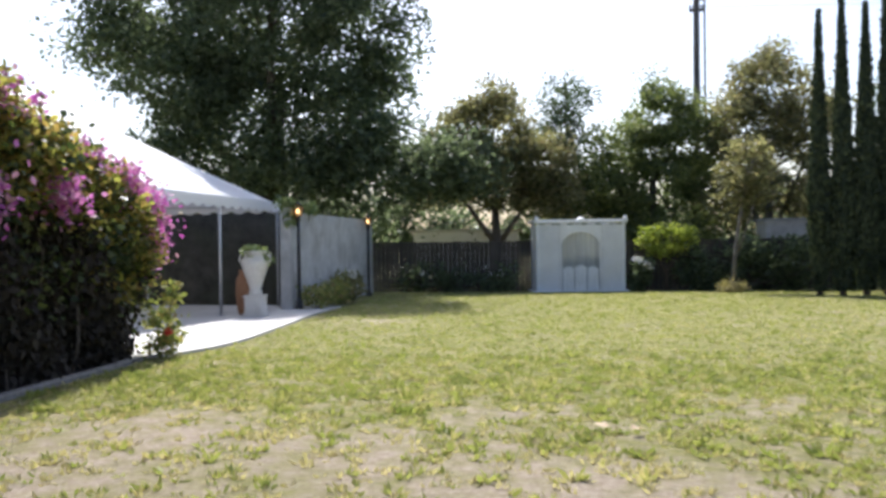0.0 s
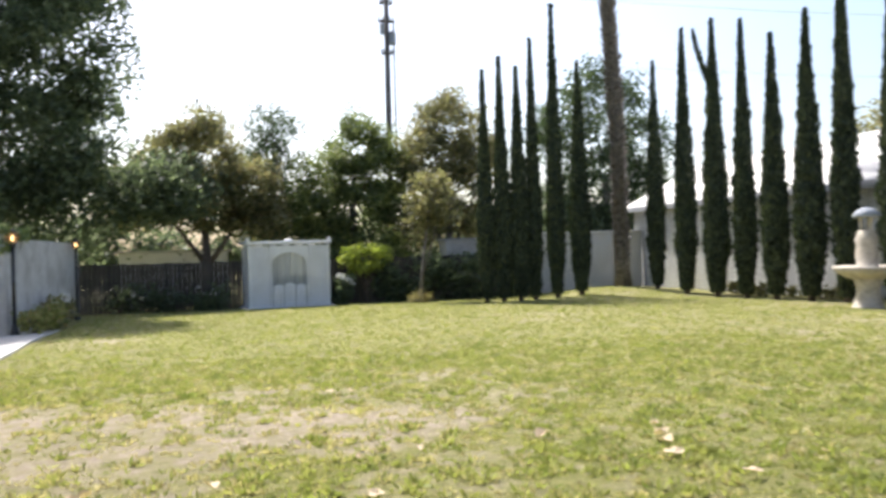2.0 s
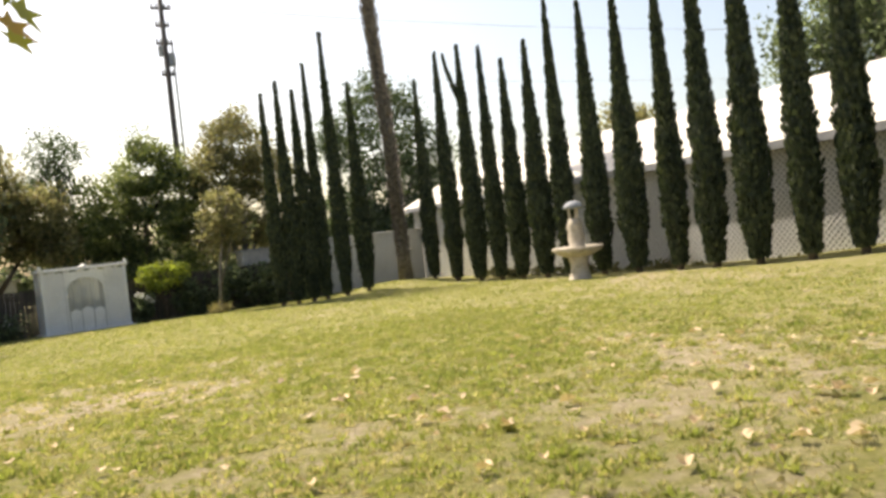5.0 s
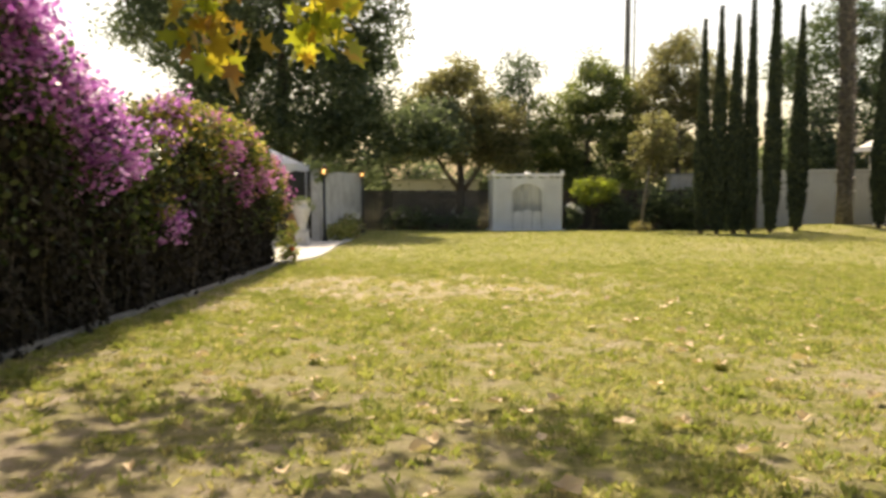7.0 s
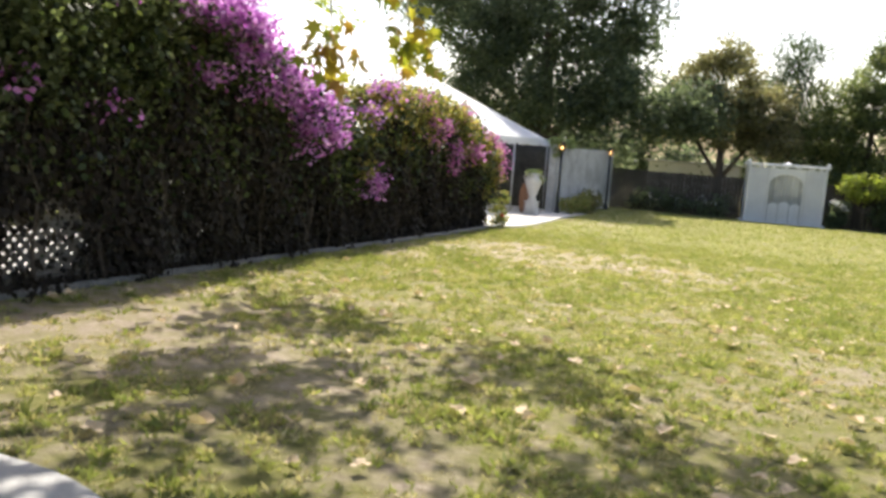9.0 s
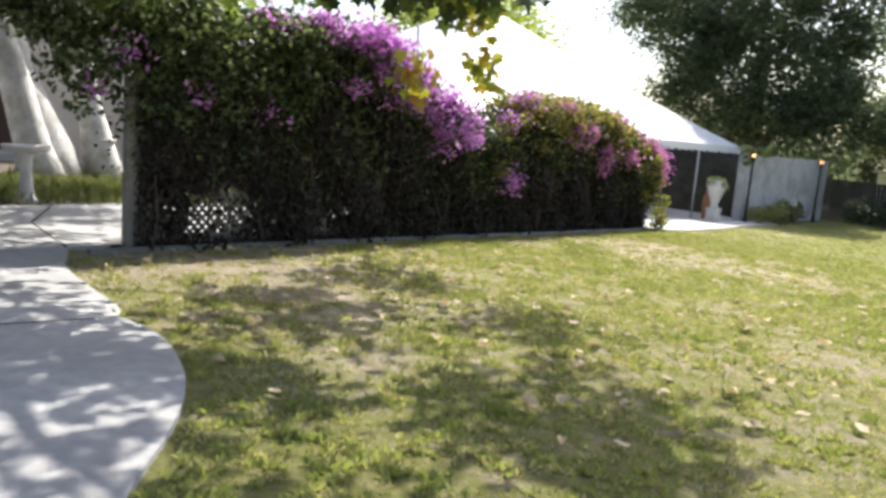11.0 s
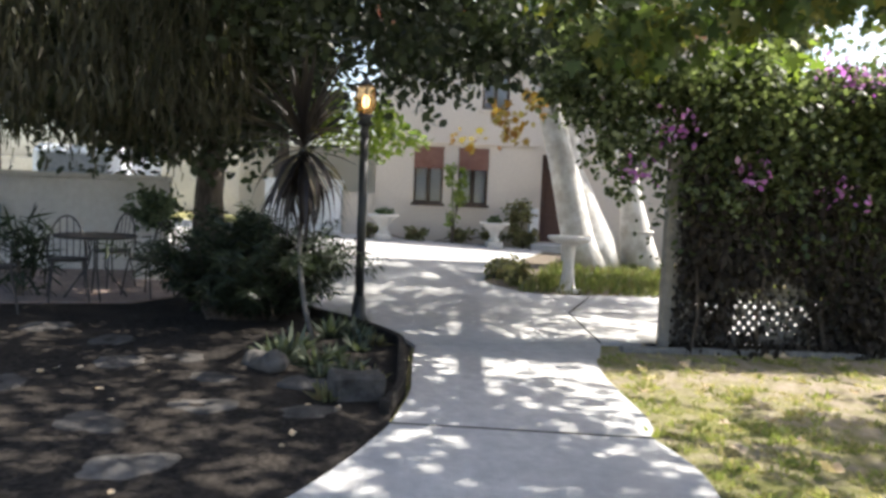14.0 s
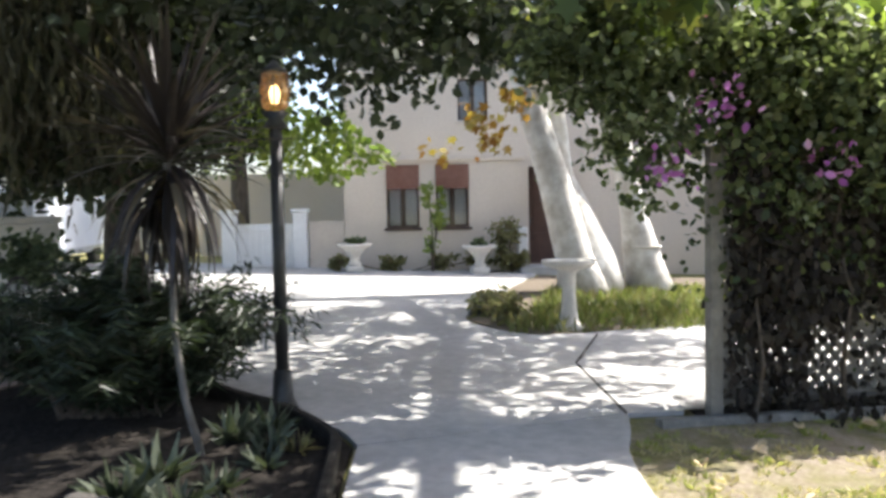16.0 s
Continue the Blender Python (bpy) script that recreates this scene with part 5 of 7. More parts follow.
part("figure", lathe(bmesh.new(), [(0.26, 0.88), (0.27, 0.98), (0.20, 1.05), (0.23, 1.25), (0.20, 1.45), (0.23, 1.58), (0.19, 1.72), (0.17, 1.78), (0.15, 1.80)], 14, (0, 0, 0), 3, 0.10), M_FOUNTAIN, ft, "worn carved stone column", smooth=True)
for a in (0.5, 2.6, 4.7):
    part("cap_post", tube(bmesh.new(), [(0.12 * math.cos(a), 0.12 * math.sin(a), 1.76), (0.14 * math.cos(a), 0.14 * math.sin(a), 2.13)], [0.04, 0.035], 6), M_FOUNTAIN, ft)
part("cap", lathe(bmesh.new(), [(0.27, 2.08), (0.285, 2.12), (0.24, 2.21), (0.14, 2.27), (0.02, 2.30)], 18), M_CAPGREY, ft, "slate grey domed cap", smooth=True)

# ---- white urn by the tent ----
ur = thing("garden_urn", "tall white urn on a square pedestal with trailing plant", "urn", at=(-6.13, 13.35, gz(-6.13, 13.35) + 0.035))
part("plinth", boxes(-0.19, -0.19, 0, 0.19, 0.19, 0.07, bevel=0.01), M_CAST, ur)
part("pedestal", boxes(-0.165, -0.165, 0.072, 0.165, 0.165, 0.36, bevel=0.015), M_CAST, ur)
part("top_moulding", boxes(-0.185, -0.185, 0.362, 0.185, 0.185, 0.40, bevel=0.012), M_CAST, ur)
part("vessel", lathe(bmesh.new(), [(0.12, 0.402), (0.13, 0.46), (0.10, 0.51), (0.15, 0.66), (0.22, 0.86), (0.255, 1.0), (0.24, 1.09), (0.19, 1.15), (0.22, 1.22), (0.235, 1.25), (0.18, 1.24), (0.13, 1.15)], 24), M_CAST, ur, smooth=True)
for s in (-1, 1):
    part("handle", tube(bmesh.new(), [(s * 0.18, 0, 1.16), (s * 0.28, 0, 1.18), (s * 0.31, 0, 1.08), (s * 0.25, 0, 0.98)], [0.02] * 4, 6), M_CAST, ur, smooth=True)
foliage("trailing_plant", clumps(np.random.default_rng(5), [(0, 0, 1.25, 0.2, 0.2, 0.07), (0.16, 0.05, 1.14, 0.1, 0.1, 0.12)], 500, 16, 0.05), 0.09, L_AGAVE, ur, OVAL, 5)
tc_ = thing("terracotta_jar", "tall orange terracotta jar behind the urn", "jar", at=(-6.5, 13.75, gz(-6.5, 13.75) + 0.035))
part("body", lathe(bmesh.new(), [(0.12, 0), (0.16, 0.1), (0.19, 0.45), (0.17, 0.7), (0.11, 0.83), (0.13, 0.88), (0.09, 0.88)], 18), M_TERRACOTTA, tc_, smooth=True)

# ---- lamps ----
M_BULB = glow_mat("lit_bulb", (1.0, 0.76, 0.42), 3.2)
M_LAMPGLASS = mat("amber_glass", (0.40, 0.25, 0.13), (0.5, 0.33, 0.19), 14, 0.25)
an = M_LAMPGLASS.node_tree
clear, blend = an.nodes.new("ShaderNodeBsdfTransparent"), an.nodes.new("ShaderNodeMixShader")
clear.inputs["Color"].default_value = (1.0, 0.82, 0.58, 1)
blend.inputs["Fac"].default_value = 0.62
an.links.new(an.nodes["Principled BSDF"].outputs["BSDF"], blend.inputs[1])
an.links.new(clear.outputs["BSDF"], blend.inputs[2])
an.links.new(blend.outputs["Shader"], an.nodes["Material Output"].inputs["Surface"])


def lamp_post(x, y, top, label, post_r=0.045, size=0.86):
    z0 = gz(x, y)
    t = thing("lamp_post", label, "lamp post", "garden lamp posts", at=(x, y, z0))
    h = top - z0
    part("base", lathe(bmesh.new(), [(0.10, -0.05), (0.10, 0.05), (0.07, 0.12), (0.055, 0.3)], 12), M_BLACK, t, smooth=True)
    part("post", tube(bmesh.new(), [(0, 0, 0.0), (0, 0, h - 0.2 * size)], [post_r, post_r * 0.9], 12), M_BLACK, t, smooth=True)
    part("collar", lathe(bmesh.new(), [(0.05, h - 0.24), (0.08, h - 0.22), (0.05, h - 0.18), (0.09, h - 0.135), (0.07, h - 0.13)], 14), M_BLACK, t, smooth=True)
    sh = part("lantern", lathe(bmesh.new(), [(0.075 * size, h - 0.13), (0.12 * size, h - 0.09), (0.135 * size, h), (0.125 * size, h + 0.09), (0.09 * size, h + 0.13), (0.01, h + 0.135)], 16), M_LAMPGLASS, t, "lit amber glass lantern", smooth=True)
    part("bulb", lathe(bmesh.new(), [(0.02, h - 0.075), (0.04 * size, h - 0.045), (0.048 * size, h - 0.01), (0.03 * size, h + 0.03), (0.005, h + 0.045)], 12), M_BULB, t, "glowing warm bulb", smooth=True)
    for k in range(6):
        a = k * math.pi / 3
        part("rib", tube(bmesh.new(), [(0.125 * size * math.cos(a), 0.125 * size * math.sin(a), h - 0.09), (0.142 * size * math.cos(a), 0.142 * size * math.sin(a), h), (0.13 * size * math.cos(a), 0.13 * size * math.sin(a), h + 0.1)], [0.006] * 3, 4), M_BLACK, sh)
    part("cap", lathe(bmesh.new(), [(0.10 * size, h + 0.12), (0.11 * size, h + 0.135), (0.06 * size, h + 0.16), (0.012, h + 0.2)], 14), M_BLACK, t, smooth=True)
    return t


lamp_post(-4.32, -8.70, 2.53, "black iron lamp post with a lit amber lantern", size=0.74)
lamp_post(-6.05, 15.65, 1.80, "black iron lamp post by the white wall", size=0.9)
lamp_post(-6.35, 23.2, 1.72, "black iron lamp post near the board fence", size=0.85)

# ---- flowering hedge on its lattice fence ----
def hx(y):
    return -4.55 - 0.1 * (y - 0.5)


lat = thing("lattice_fence", "grey wooden lattice fence overgrown by vines", "fence")
for i, y in enumerate((-5.88, -4.0, -2.1, -0.2, 1.7, 3.6, 5.5, 7.15)):
    z = gz(hx(y), y)
    part("post", boxes(hx(y) - 0.045, y - 0.045, z - 0.2, hx(y) + 0.045, y + 0.045, z + 1.8, bevel=0.006), M_LATTICE, lat)
part("rail", tube(bmesh.new(), [(hx(-5.9), -5.9, gz(0, -5.9) + 1.75), (hx(7.15), 7.15, gz(0, 7.15) + 1.75)], [0.04, 0.04], 4), M_LATTICE, lat)
part("rail", tube(bmesh.new(), [(hx(-5.9), -5.9, gz(0, -5.9) + 0.12), (hx(7.15), 7.15, gz(0, 7.15) + 0.12)], [0.04, 0.04], 4), M_LATTICE, lat)
for s in (1, -1):
    k = -5.85 - 1.75
    while k < -2.1:
        y0, y1, z0, z1 = k, k + 1.75, 0.12, 1.87
        if y0 < -5.85:
            z0 += -5.85 - y0
            y0 = -5.85
        if y1 > -2.1:
            z1 -= y1 + 2.1
            y1 = -2.1
        if s < 0:
            y0, y1 = -7.95 - y0, -7.95 - y1
        if abs(y1 - y0) > 0.05:
            o = 0.0 if s > 0 else 0.012
            a, b = Vector((hx(y0) + o, y0, gz(0, y0) + z0)), Vector((hx(y1) + o, y1, gz(0, y1) + z1))
            d = (b - a).normalized()
            w = d.cross(Vector((1, 0, 0))).normalized() * 0.018
            t_ = Vector((0.009, 0, 0))
            bm = bmesh.new()
            v = [bm.verts.new(p) for p in (a - w - t_, b - w - t_, b + w - t_, a + w - t_, a - w + t_, b - w + t_, b + w + t_, a + w + t_)]
            for q in ((0, 3, 2, 1), (4, 5, 6, 7), (0, 1, 5, 4), (1, 2, 6, 5), (2, 3, 7, 6), (3, 0, 4, 7)):
                bm.faces.new([v[i] for i in q])
            part("slat", bm, M_LATTICE, lat)
        k += 0.105
for k in range(57):
    y = -2.05 + k * 0.16
    bm = boxes(hx(y) - 0.03, y, gz(0, y) - 0.05, hx(y) - 0.012, y + 0.152, gz(0, y) + 1.6 + 0.03 * math.sin(k * 5.1))
    part("board", bm, M_OLDWOOD, lat)


def hedge_plant(label, y0, y1, tops, seed, leaf, n_leaf, flowers, hole=None, extra=()):
    """One climbing plant along the fence. tops: (y, height); flowers: (material, blobs, count)."""
    rng = np.random.default_rng(seed)
    rr = random.Random(seed)
    ym = (y0 + y1) / 2
    t = thing("bougainvillea", label, "climbing shrub", "plants along the lattice fence", at=(hx(ym), ym, gz(0, ym)))
    org = np.array((hx(ym), ym, gz(0, ym)))
    ty, tz = np.array([p[0] for p in tops]), np.array([p[1] for p in tops])

    def keep(p):
        if hole is None:
            return p
        ey = (p[:, 1] - (hole[0] + hole[1]) / 2) / (0.5 * (hole[1] - hole[0]))
        ez = (p[:, 2] - (hole[2] + hole[3]) / 2) / (0.5 * (hole[3] - hole[2]))
        inside = ey ** 4 + ez ** 4 + 0.8 * np.sin(p[:, 1] * 17) * np.cos(p[:, 2] * 15 + p[:, 1] * 9) < 0.9
        return p[~inside | (rng.random(len(p)) < 0.12)]

    stems = bmesh.new()
    for _ in range(int((y1 - y0) * 6)):
        y = rr.uniform(y0 + 0.1, y1 - 0.1)
        if hole and hole[0] - 0.1 < y < hole[1] + 0.1 and rr.random() < 0.75:
            continue
        top = float(np.interp(y, ty, tz)) - rr.uniform(0.2, 0.9)
        x = hx(y) + rr.uniform(0.02, 0.2)
        z = gz(x, y)
        pts = [(x, y, z)]
        for j in range(1, 6):
            pts.append((x + rr.uniform(-0.06, 0.1), y + rr.uniform(-0.1, 0.1), z + (top - z) * j / 5))
        r = rr.uniform(0.006, 0.02)
        tube(stems, [Vector(p) - Vector(org) for p in pts], [r * (1 - 0.12 * j) for j in range(6)], 5)
    tagged(part("stem_tangle", stems, M_TWIG, t, "bare brown hanging stems"), kind="stuff")
    # inner dry mass, lower part, coloured near black for the hedge's shaded side
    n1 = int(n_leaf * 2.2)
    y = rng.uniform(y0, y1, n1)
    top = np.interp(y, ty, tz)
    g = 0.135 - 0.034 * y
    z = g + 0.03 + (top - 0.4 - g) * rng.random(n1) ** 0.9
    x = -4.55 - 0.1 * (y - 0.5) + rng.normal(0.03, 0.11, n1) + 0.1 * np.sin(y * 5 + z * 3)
    foliage("shaded_dry_growth", keep(np.stack([x, y, z], 1)) - org, 0.085, L_DRYVINE, t, RHOMB, seed, np.array((0.2, 0, -1.2)), 0.6)
    # leafy upper mass with bulges
    sub = 150
    cy = rng.uniform(y0, y1, sub)
    ct = np.interp(cy, ty, tz)
    frac = rng.random(sub) ** 0.42
    cz = (0.135 - 0.034 * cy) + 0.5 + (ct - 0.2 - (0.135 - 0.034 * cy) - 0.5) * frac
    cxx = -4.55 - 0.1 * (cy - 0.5) + rng.uniform(-0.35, 0.34, sub) * (0.35 + 0.65 * frac)
    c = np.stack([cxx, cy, cz], 1)
    i = rng.integers(0, sub, n_leaf)
    p = c[i] + rng.normal(size=(n_leaf, 3)) * np.array((0.14, 0.2, 0.16))
    foliage("leaves", keep(p) - org, 0.07, L_VINE, t, OVAL, seed + 1, np.array((0.3, 0, -0.4)), 0.8)
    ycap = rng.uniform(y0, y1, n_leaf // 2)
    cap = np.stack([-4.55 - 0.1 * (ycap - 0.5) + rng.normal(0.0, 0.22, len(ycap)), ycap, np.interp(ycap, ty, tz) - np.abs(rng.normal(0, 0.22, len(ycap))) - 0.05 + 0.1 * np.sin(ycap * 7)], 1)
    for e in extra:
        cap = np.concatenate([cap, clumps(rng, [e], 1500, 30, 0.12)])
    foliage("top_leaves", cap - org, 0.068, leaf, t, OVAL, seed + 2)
    # outer sprays on the upper face; L_VINETOP ones carry sunlight in their colour
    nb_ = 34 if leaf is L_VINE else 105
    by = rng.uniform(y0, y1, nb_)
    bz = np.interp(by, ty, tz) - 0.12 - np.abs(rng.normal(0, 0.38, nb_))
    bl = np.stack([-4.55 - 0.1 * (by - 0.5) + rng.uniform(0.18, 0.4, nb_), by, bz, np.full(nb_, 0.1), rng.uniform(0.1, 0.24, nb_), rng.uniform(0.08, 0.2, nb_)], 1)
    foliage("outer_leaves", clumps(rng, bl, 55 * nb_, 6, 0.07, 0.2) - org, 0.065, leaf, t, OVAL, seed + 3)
    shoots = bmesh.new()
    for _ in range(int((y1 - y0) * 5)):
        y = rr.uniform(y0, y1)
        b = Vector((hx(y) + rr.uniform(-0.2, 0.25), y, float(np.interp(y, ty, tz)) - 0.25)) - Vector(org)
        e = b + Vector((rr.uniform(-0.1, 0.35), rr.uniform(-0.3, 0.3), rr.uniform(0.15, 0.5)))
        tube(shoots, [b, b.lerp(e, 0.6) + Vector((0, 0, 0.06)), e], [0.007, 0.005, 0.003], 4)
    tagged(part("shoot_tangle", shoots, M_TWIG, t), kind="stuff")
    for k, (m_, blobs, count) in enumerate(flowers):
        foliage("blossom_mass", clumps(rng, blobs, count, 26, 0.10, 0.3) + np.array((0.1, 0, 0)) - org, 0.06, m_, t, OVAL, seed + 5 + k, None, 1.0, 0.2)
    return t


def fl(y, z, ry, rz, out=0.22, rx=0.22):
    return (hx(y) + out, y, z, rx, ry, rz)


hedge_plant("dark green climber with few mauve flowers on lattice", -5.8, -3.6, [(-5.8, 2.75), (-5.0, 2.95), (-4.2, 3.05), (-3.6, 3.05)], 201, L_GLINT, 6000,
            [(F_PURPLE, [fl(-5.3, 2.0, 0.12, 0.1, 0.3, 0.1), fl(-6.0, 2.35, 0.18, 0.12, 0.2, 0.12), fl(-6.3, 2.0, 0.12, 0.1, 0.0, 0.1), fl(-4.3, 1.9, 0.12, 0.08, 0.3, 0.1), fl(-4.3, 2.9, 0.4, 0.12, 0.26, 0.16)], 260)],
            hole=(-5.3, -4.42, 0.42, 1.02), extra=[(-4.0, -6.75, 2.72, 0.3, 0.35, 0.35), (-4.1, -6.5, 3.1, 0.4, 0.4, 0.28), (-4.05, -6.25, 2.3, 0.4, 0.42, 0.5), (-4.0, -6.1, 2.75, 0.5, 0.5, 0.4), (-3.8, -5.2, 2.7, 0.4, 0.8, 0.4)])
hedge_plant("bougainvillea thick with purple flowers spilling over the fence", -3.8, 0.4, [(-3.8, 3.05), (-3.0, 3.08), (-2.4, 2.88), (-1.7, 2.62), (-0.7, 2.25), (-0.1, 2.0), (0.4, 1.95)], 211, L_VINE, 11500,
            [(F_PURPLE, [fl(-3.5, 2.98, 0.24, 0.12, 0.16), fl(-2.85, 2.94, 0.4, 0.24), fl(-2.3, 2.66, 0.45, 0.36), fl(-1.7, 2.4, 0.4, 0.4), fl(-1.05, 2.1, 0.36, 0.4), fl(-0.45, 1.85, 0.28, 0.44)], 8200),
             (F_PURPLE, [fl(-2.2, 2.25, 0.3, 0.2), fl(-1.0, 1.6, 0.25, 0.25), fl(-2.9, 2.3, 0.25, 0.15)], 420)])
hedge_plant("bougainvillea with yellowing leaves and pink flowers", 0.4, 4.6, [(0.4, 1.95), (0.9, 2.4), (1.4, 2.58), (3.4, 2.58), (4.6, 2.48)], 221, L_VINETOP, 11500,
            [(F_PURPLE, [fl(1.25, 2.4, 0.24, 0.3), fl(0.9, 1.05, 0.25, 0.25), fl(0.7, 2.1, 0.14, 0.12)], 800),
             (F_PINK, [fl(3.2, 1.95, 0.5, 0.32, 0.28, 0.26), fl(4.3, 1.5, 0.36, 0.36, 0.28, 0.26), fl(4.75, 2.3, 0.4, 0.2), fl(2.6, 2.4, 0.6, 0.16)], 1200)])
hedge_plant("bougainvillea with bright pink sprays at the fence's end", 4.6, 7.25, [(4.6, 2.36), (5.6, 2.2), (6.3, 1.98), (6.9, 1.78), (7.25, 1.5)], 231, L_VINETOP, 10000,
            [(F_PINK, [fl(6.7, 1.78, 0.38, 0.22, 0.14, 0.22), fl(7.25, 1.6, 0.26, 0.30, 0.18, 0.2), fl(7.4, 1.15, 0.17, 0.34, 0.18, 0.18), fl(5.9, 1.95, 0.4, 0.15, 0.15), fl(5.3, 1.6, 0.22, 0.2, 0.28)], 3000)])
# shrub at the hedge's foot
rs = thing("rose_bush", "light green bush with a red flower at the hedge's end", "bush", at=(-4.75, 7.2, gz(-4.75, 7.2)))
part("stem_tangle", tube(bmesh.new(), [(0, 0, 0), (0.05, 0.1, 0.4), (0.1, 0.15, 0.8)], [0.012, 0.01, 0.006], 5), M_TWIG, rs)
foliage("leaves", clumps(np.random.default_rng(41), [(0, 0.05, 0.36, 0.18, 0.2, 0.28), (0.1, 0.1, 0.66, 0.1, 0.1, 0.16), (0.08, -0.1, 0.16, 0.18, 0.2, 0.14)], 620, 18, 0.06), 0.065, L_ROSE, rs, OVAL, 41)
foliage("blossom_mass", clumps(np.random.default_rng(42), [(0.2, -0.2, 0.3, 0.035, 0.035, 0.03)], 40, 5, 0.015), 0.035, F_RED, rs, OVAL, 42)

# ---- plants by the white wall and the far fence ----
def bush(ob_name, label, x, y, blobs, count, leaf, size, seed, flower=None, shape=OVAL):
    t = thing(ob_name, label, "bush", at=(x, y, gz(x, y)))
    rr = random.Random(seed)
    st = bmesh.new()
    for b in blobs:
        for _ in range(3):
            tube(st, [(rr.uniform(-0.05, 0.05), rr.uniform(-0.05, 0.05), -0.03), (b[0] * 0.5, b[1] * 0.5, b[2] * 0.5), (b[0] + rr.uniform(-0.5, 0.5) * b[3], b[1] + rr.uniform(-0.5, 0.5) * b[4], b[2] + 0.3 * b[5])], [0.018, 0.012, 0.005], 5)
    part("stem_tangle", st, M_TWIG, t)
    foliage("leaves", clumps(np.random.default_rng(seed), blobs, count, 24, 0.5 * min(b[3] for b in blobs) * 0.6), size, leaf, t, shape, seed)
    if flower:
        foliage("blossom_mass", clumps(np.random.default_rng(seed + 1), flower[1], flower[2], 9, 0.04), 0.07, flower[0], t, OVAL, seed + 1)
    return t


bush("leafy_shrub", "light green shrub at the white wall's foot", -5.75, 15.9, [(0, 0, 0.3, 0.32, 0.4, 0.28), (0.15, 0.7, 0.3, 0.3, 0.4, 0.26), (0.0, 1.5, 0.36, 0.34, 0.45, 0.34)], 1300, L_ROSE, 0.09, 61)
bush("flowering_shrub", "shrub with a few white flowers along the white wall", -5.9, 18.4, [(0, 0, 0.36, 0.36, 0.6, 0.34), (-0.1, 1.2, 0.42, 0.36, 0.6, 0.4)], 1300, L_OLIVE, 0.11, 62, (F_WHITE, [(0.15, 0.2, 0.72, 0.25, 0.6, 0.12)], 60))
bush("climbing_plant", "pale yellow-green creeper on the white wall's end", -6.3, 15.6, [(0, 0, 2.3, 0.2, 0.25, 0.2), (0.05, 0.1, 2.0, 0.15, 0.3, 0.15), (0, 1.5, 2.3, 0.2, 0.6, 0.15)], 700, L_AGAVE, 0.1, 63)
bush("dark_shrub", "low dark shrubs at the board fence's foot", -3.9, 26.2, [(-1.4, 0, 0.45, 0.8, 0.4, 0.45), (0, 0, 0.4, 0.8, 0.4, 0.4), (1.5, 0.1, 0.42, 0.8, 0.4, 0.42)], 1800, L_DARK, 0.12, 64, (F_WHITE, [(-0.5, -0.3, 0.7, 1.2, 0.1, 0.2), (1.2, -0.3, 0.7, 0.6, 0.1, 0.2)], 40))
yt = tree("young_tree", "small bright yellow-green tree by the pavilion", (3.3, 27.0), [(0, 0, -0.1, 0.06), (0.02, 0, 0.6, 0.05), (0, 0, 1.0, 0.03)], [[(0, 0, 0.6, 0.03), (-0.45, 0, 1.4, 0.012)], [(0, 0, 0.6, 0.03), (0.45, 0, 1.4, 0.012)]],
          [(0, 0, 2.0, 0.7, 0.5, 0.26), (-0.62, 0, 1.8, 0.32, 0.4, 0.28), (0.62, 0, 1.9, 0.34, 0.4, 0.3), (0.25, 0.1, 1.55, 0.4, 0.4, 0.22), (-0.25, -0.1, 1.4, 0.3, 0.3, 0.2)], 2500, L_LIME, 0.13, M_TWIG, 65, subs=15, sigma=0.15)
bush("white_rose_bush", "dark bush with clusters of white flowers", 2.35, 26.5, [(0, 0, 0.5, 0.42, 0.4, 0.5), (0.1, 0, 0.9, 0.3, 0.3, 0.25)], 1300, L_DARK, 0.11, 66, (F_WHITE, [(-0.1, -0.3, 1.1, 0.22, 0.1, 0.12), (0.2, -0.3, 0.9, 0.2, 0.1, 0.12)], 160))
bush("dark_shrub", "dark dense shrubs filling the corner by the fence", 5.2, 26.9, [(-0.8, 0.2, 0.8, 0.8, 0.5, 0.8), (0.8, 0.1, 1.0, 0.9, 0.5, 0.95), (2.3, -0.6, 0.9, 0.8, 0.6, 0.9), (3.6, -1.4, 0.9, 0.8, 0.6, 0.9)], 5200, L_DARK, 0.15, 67)
tree("thin_tree", "thin pale-stemmed young tree at the lawn's edge", (5.05, 25.0), [(0, 0, -0.1, 0.07), (0.12, 0, 1.3, 0.06), (0.3, 0, 2.6, 0.05), (0.5, 0, 3.6, 0.03)], [[(0.1, 0, 1.0, 0.035), (0.6, 0.1, 2.4, 0.025), (0.9, 0.1, 3.5, 0.012)]],
     [(0.5, 0, 4.1, 0.9, 0.8, 0.8), (0.9, 0, 3.4, 0.6, 0.6, 0.5), (0.1, 0, 3.3, 0.6, 0.6, 0.5)], 2600, L_OLIVE, 0.15, M_BARKGREY, 68, subs=22, sigma=0.2)
bush("dry_grass_tuft", "dry straw-coloured tuft round the thin tree's foot", 5.0, 24.9, [(0, 0, 0.15, 0.35, 0.3, 0.15)], 500, L_STRAW, 0.22, 69, None, STRAP)
bush("foot_growth", "low weeds along the outbuilding's foot", 14.2, 14.0, [(0.3, -4, 0.1, 0.3, 2.0, 0.15), (0.3, 0, 0.1, 0.3, 2.2, 0.15), (0.3, 4, 0.1, 0.3, 2.2, 0.15), (0.3, -8, 0.12, 0.3, 2, 0.15)], 2600, L_OLIVE, 0.12, 70)

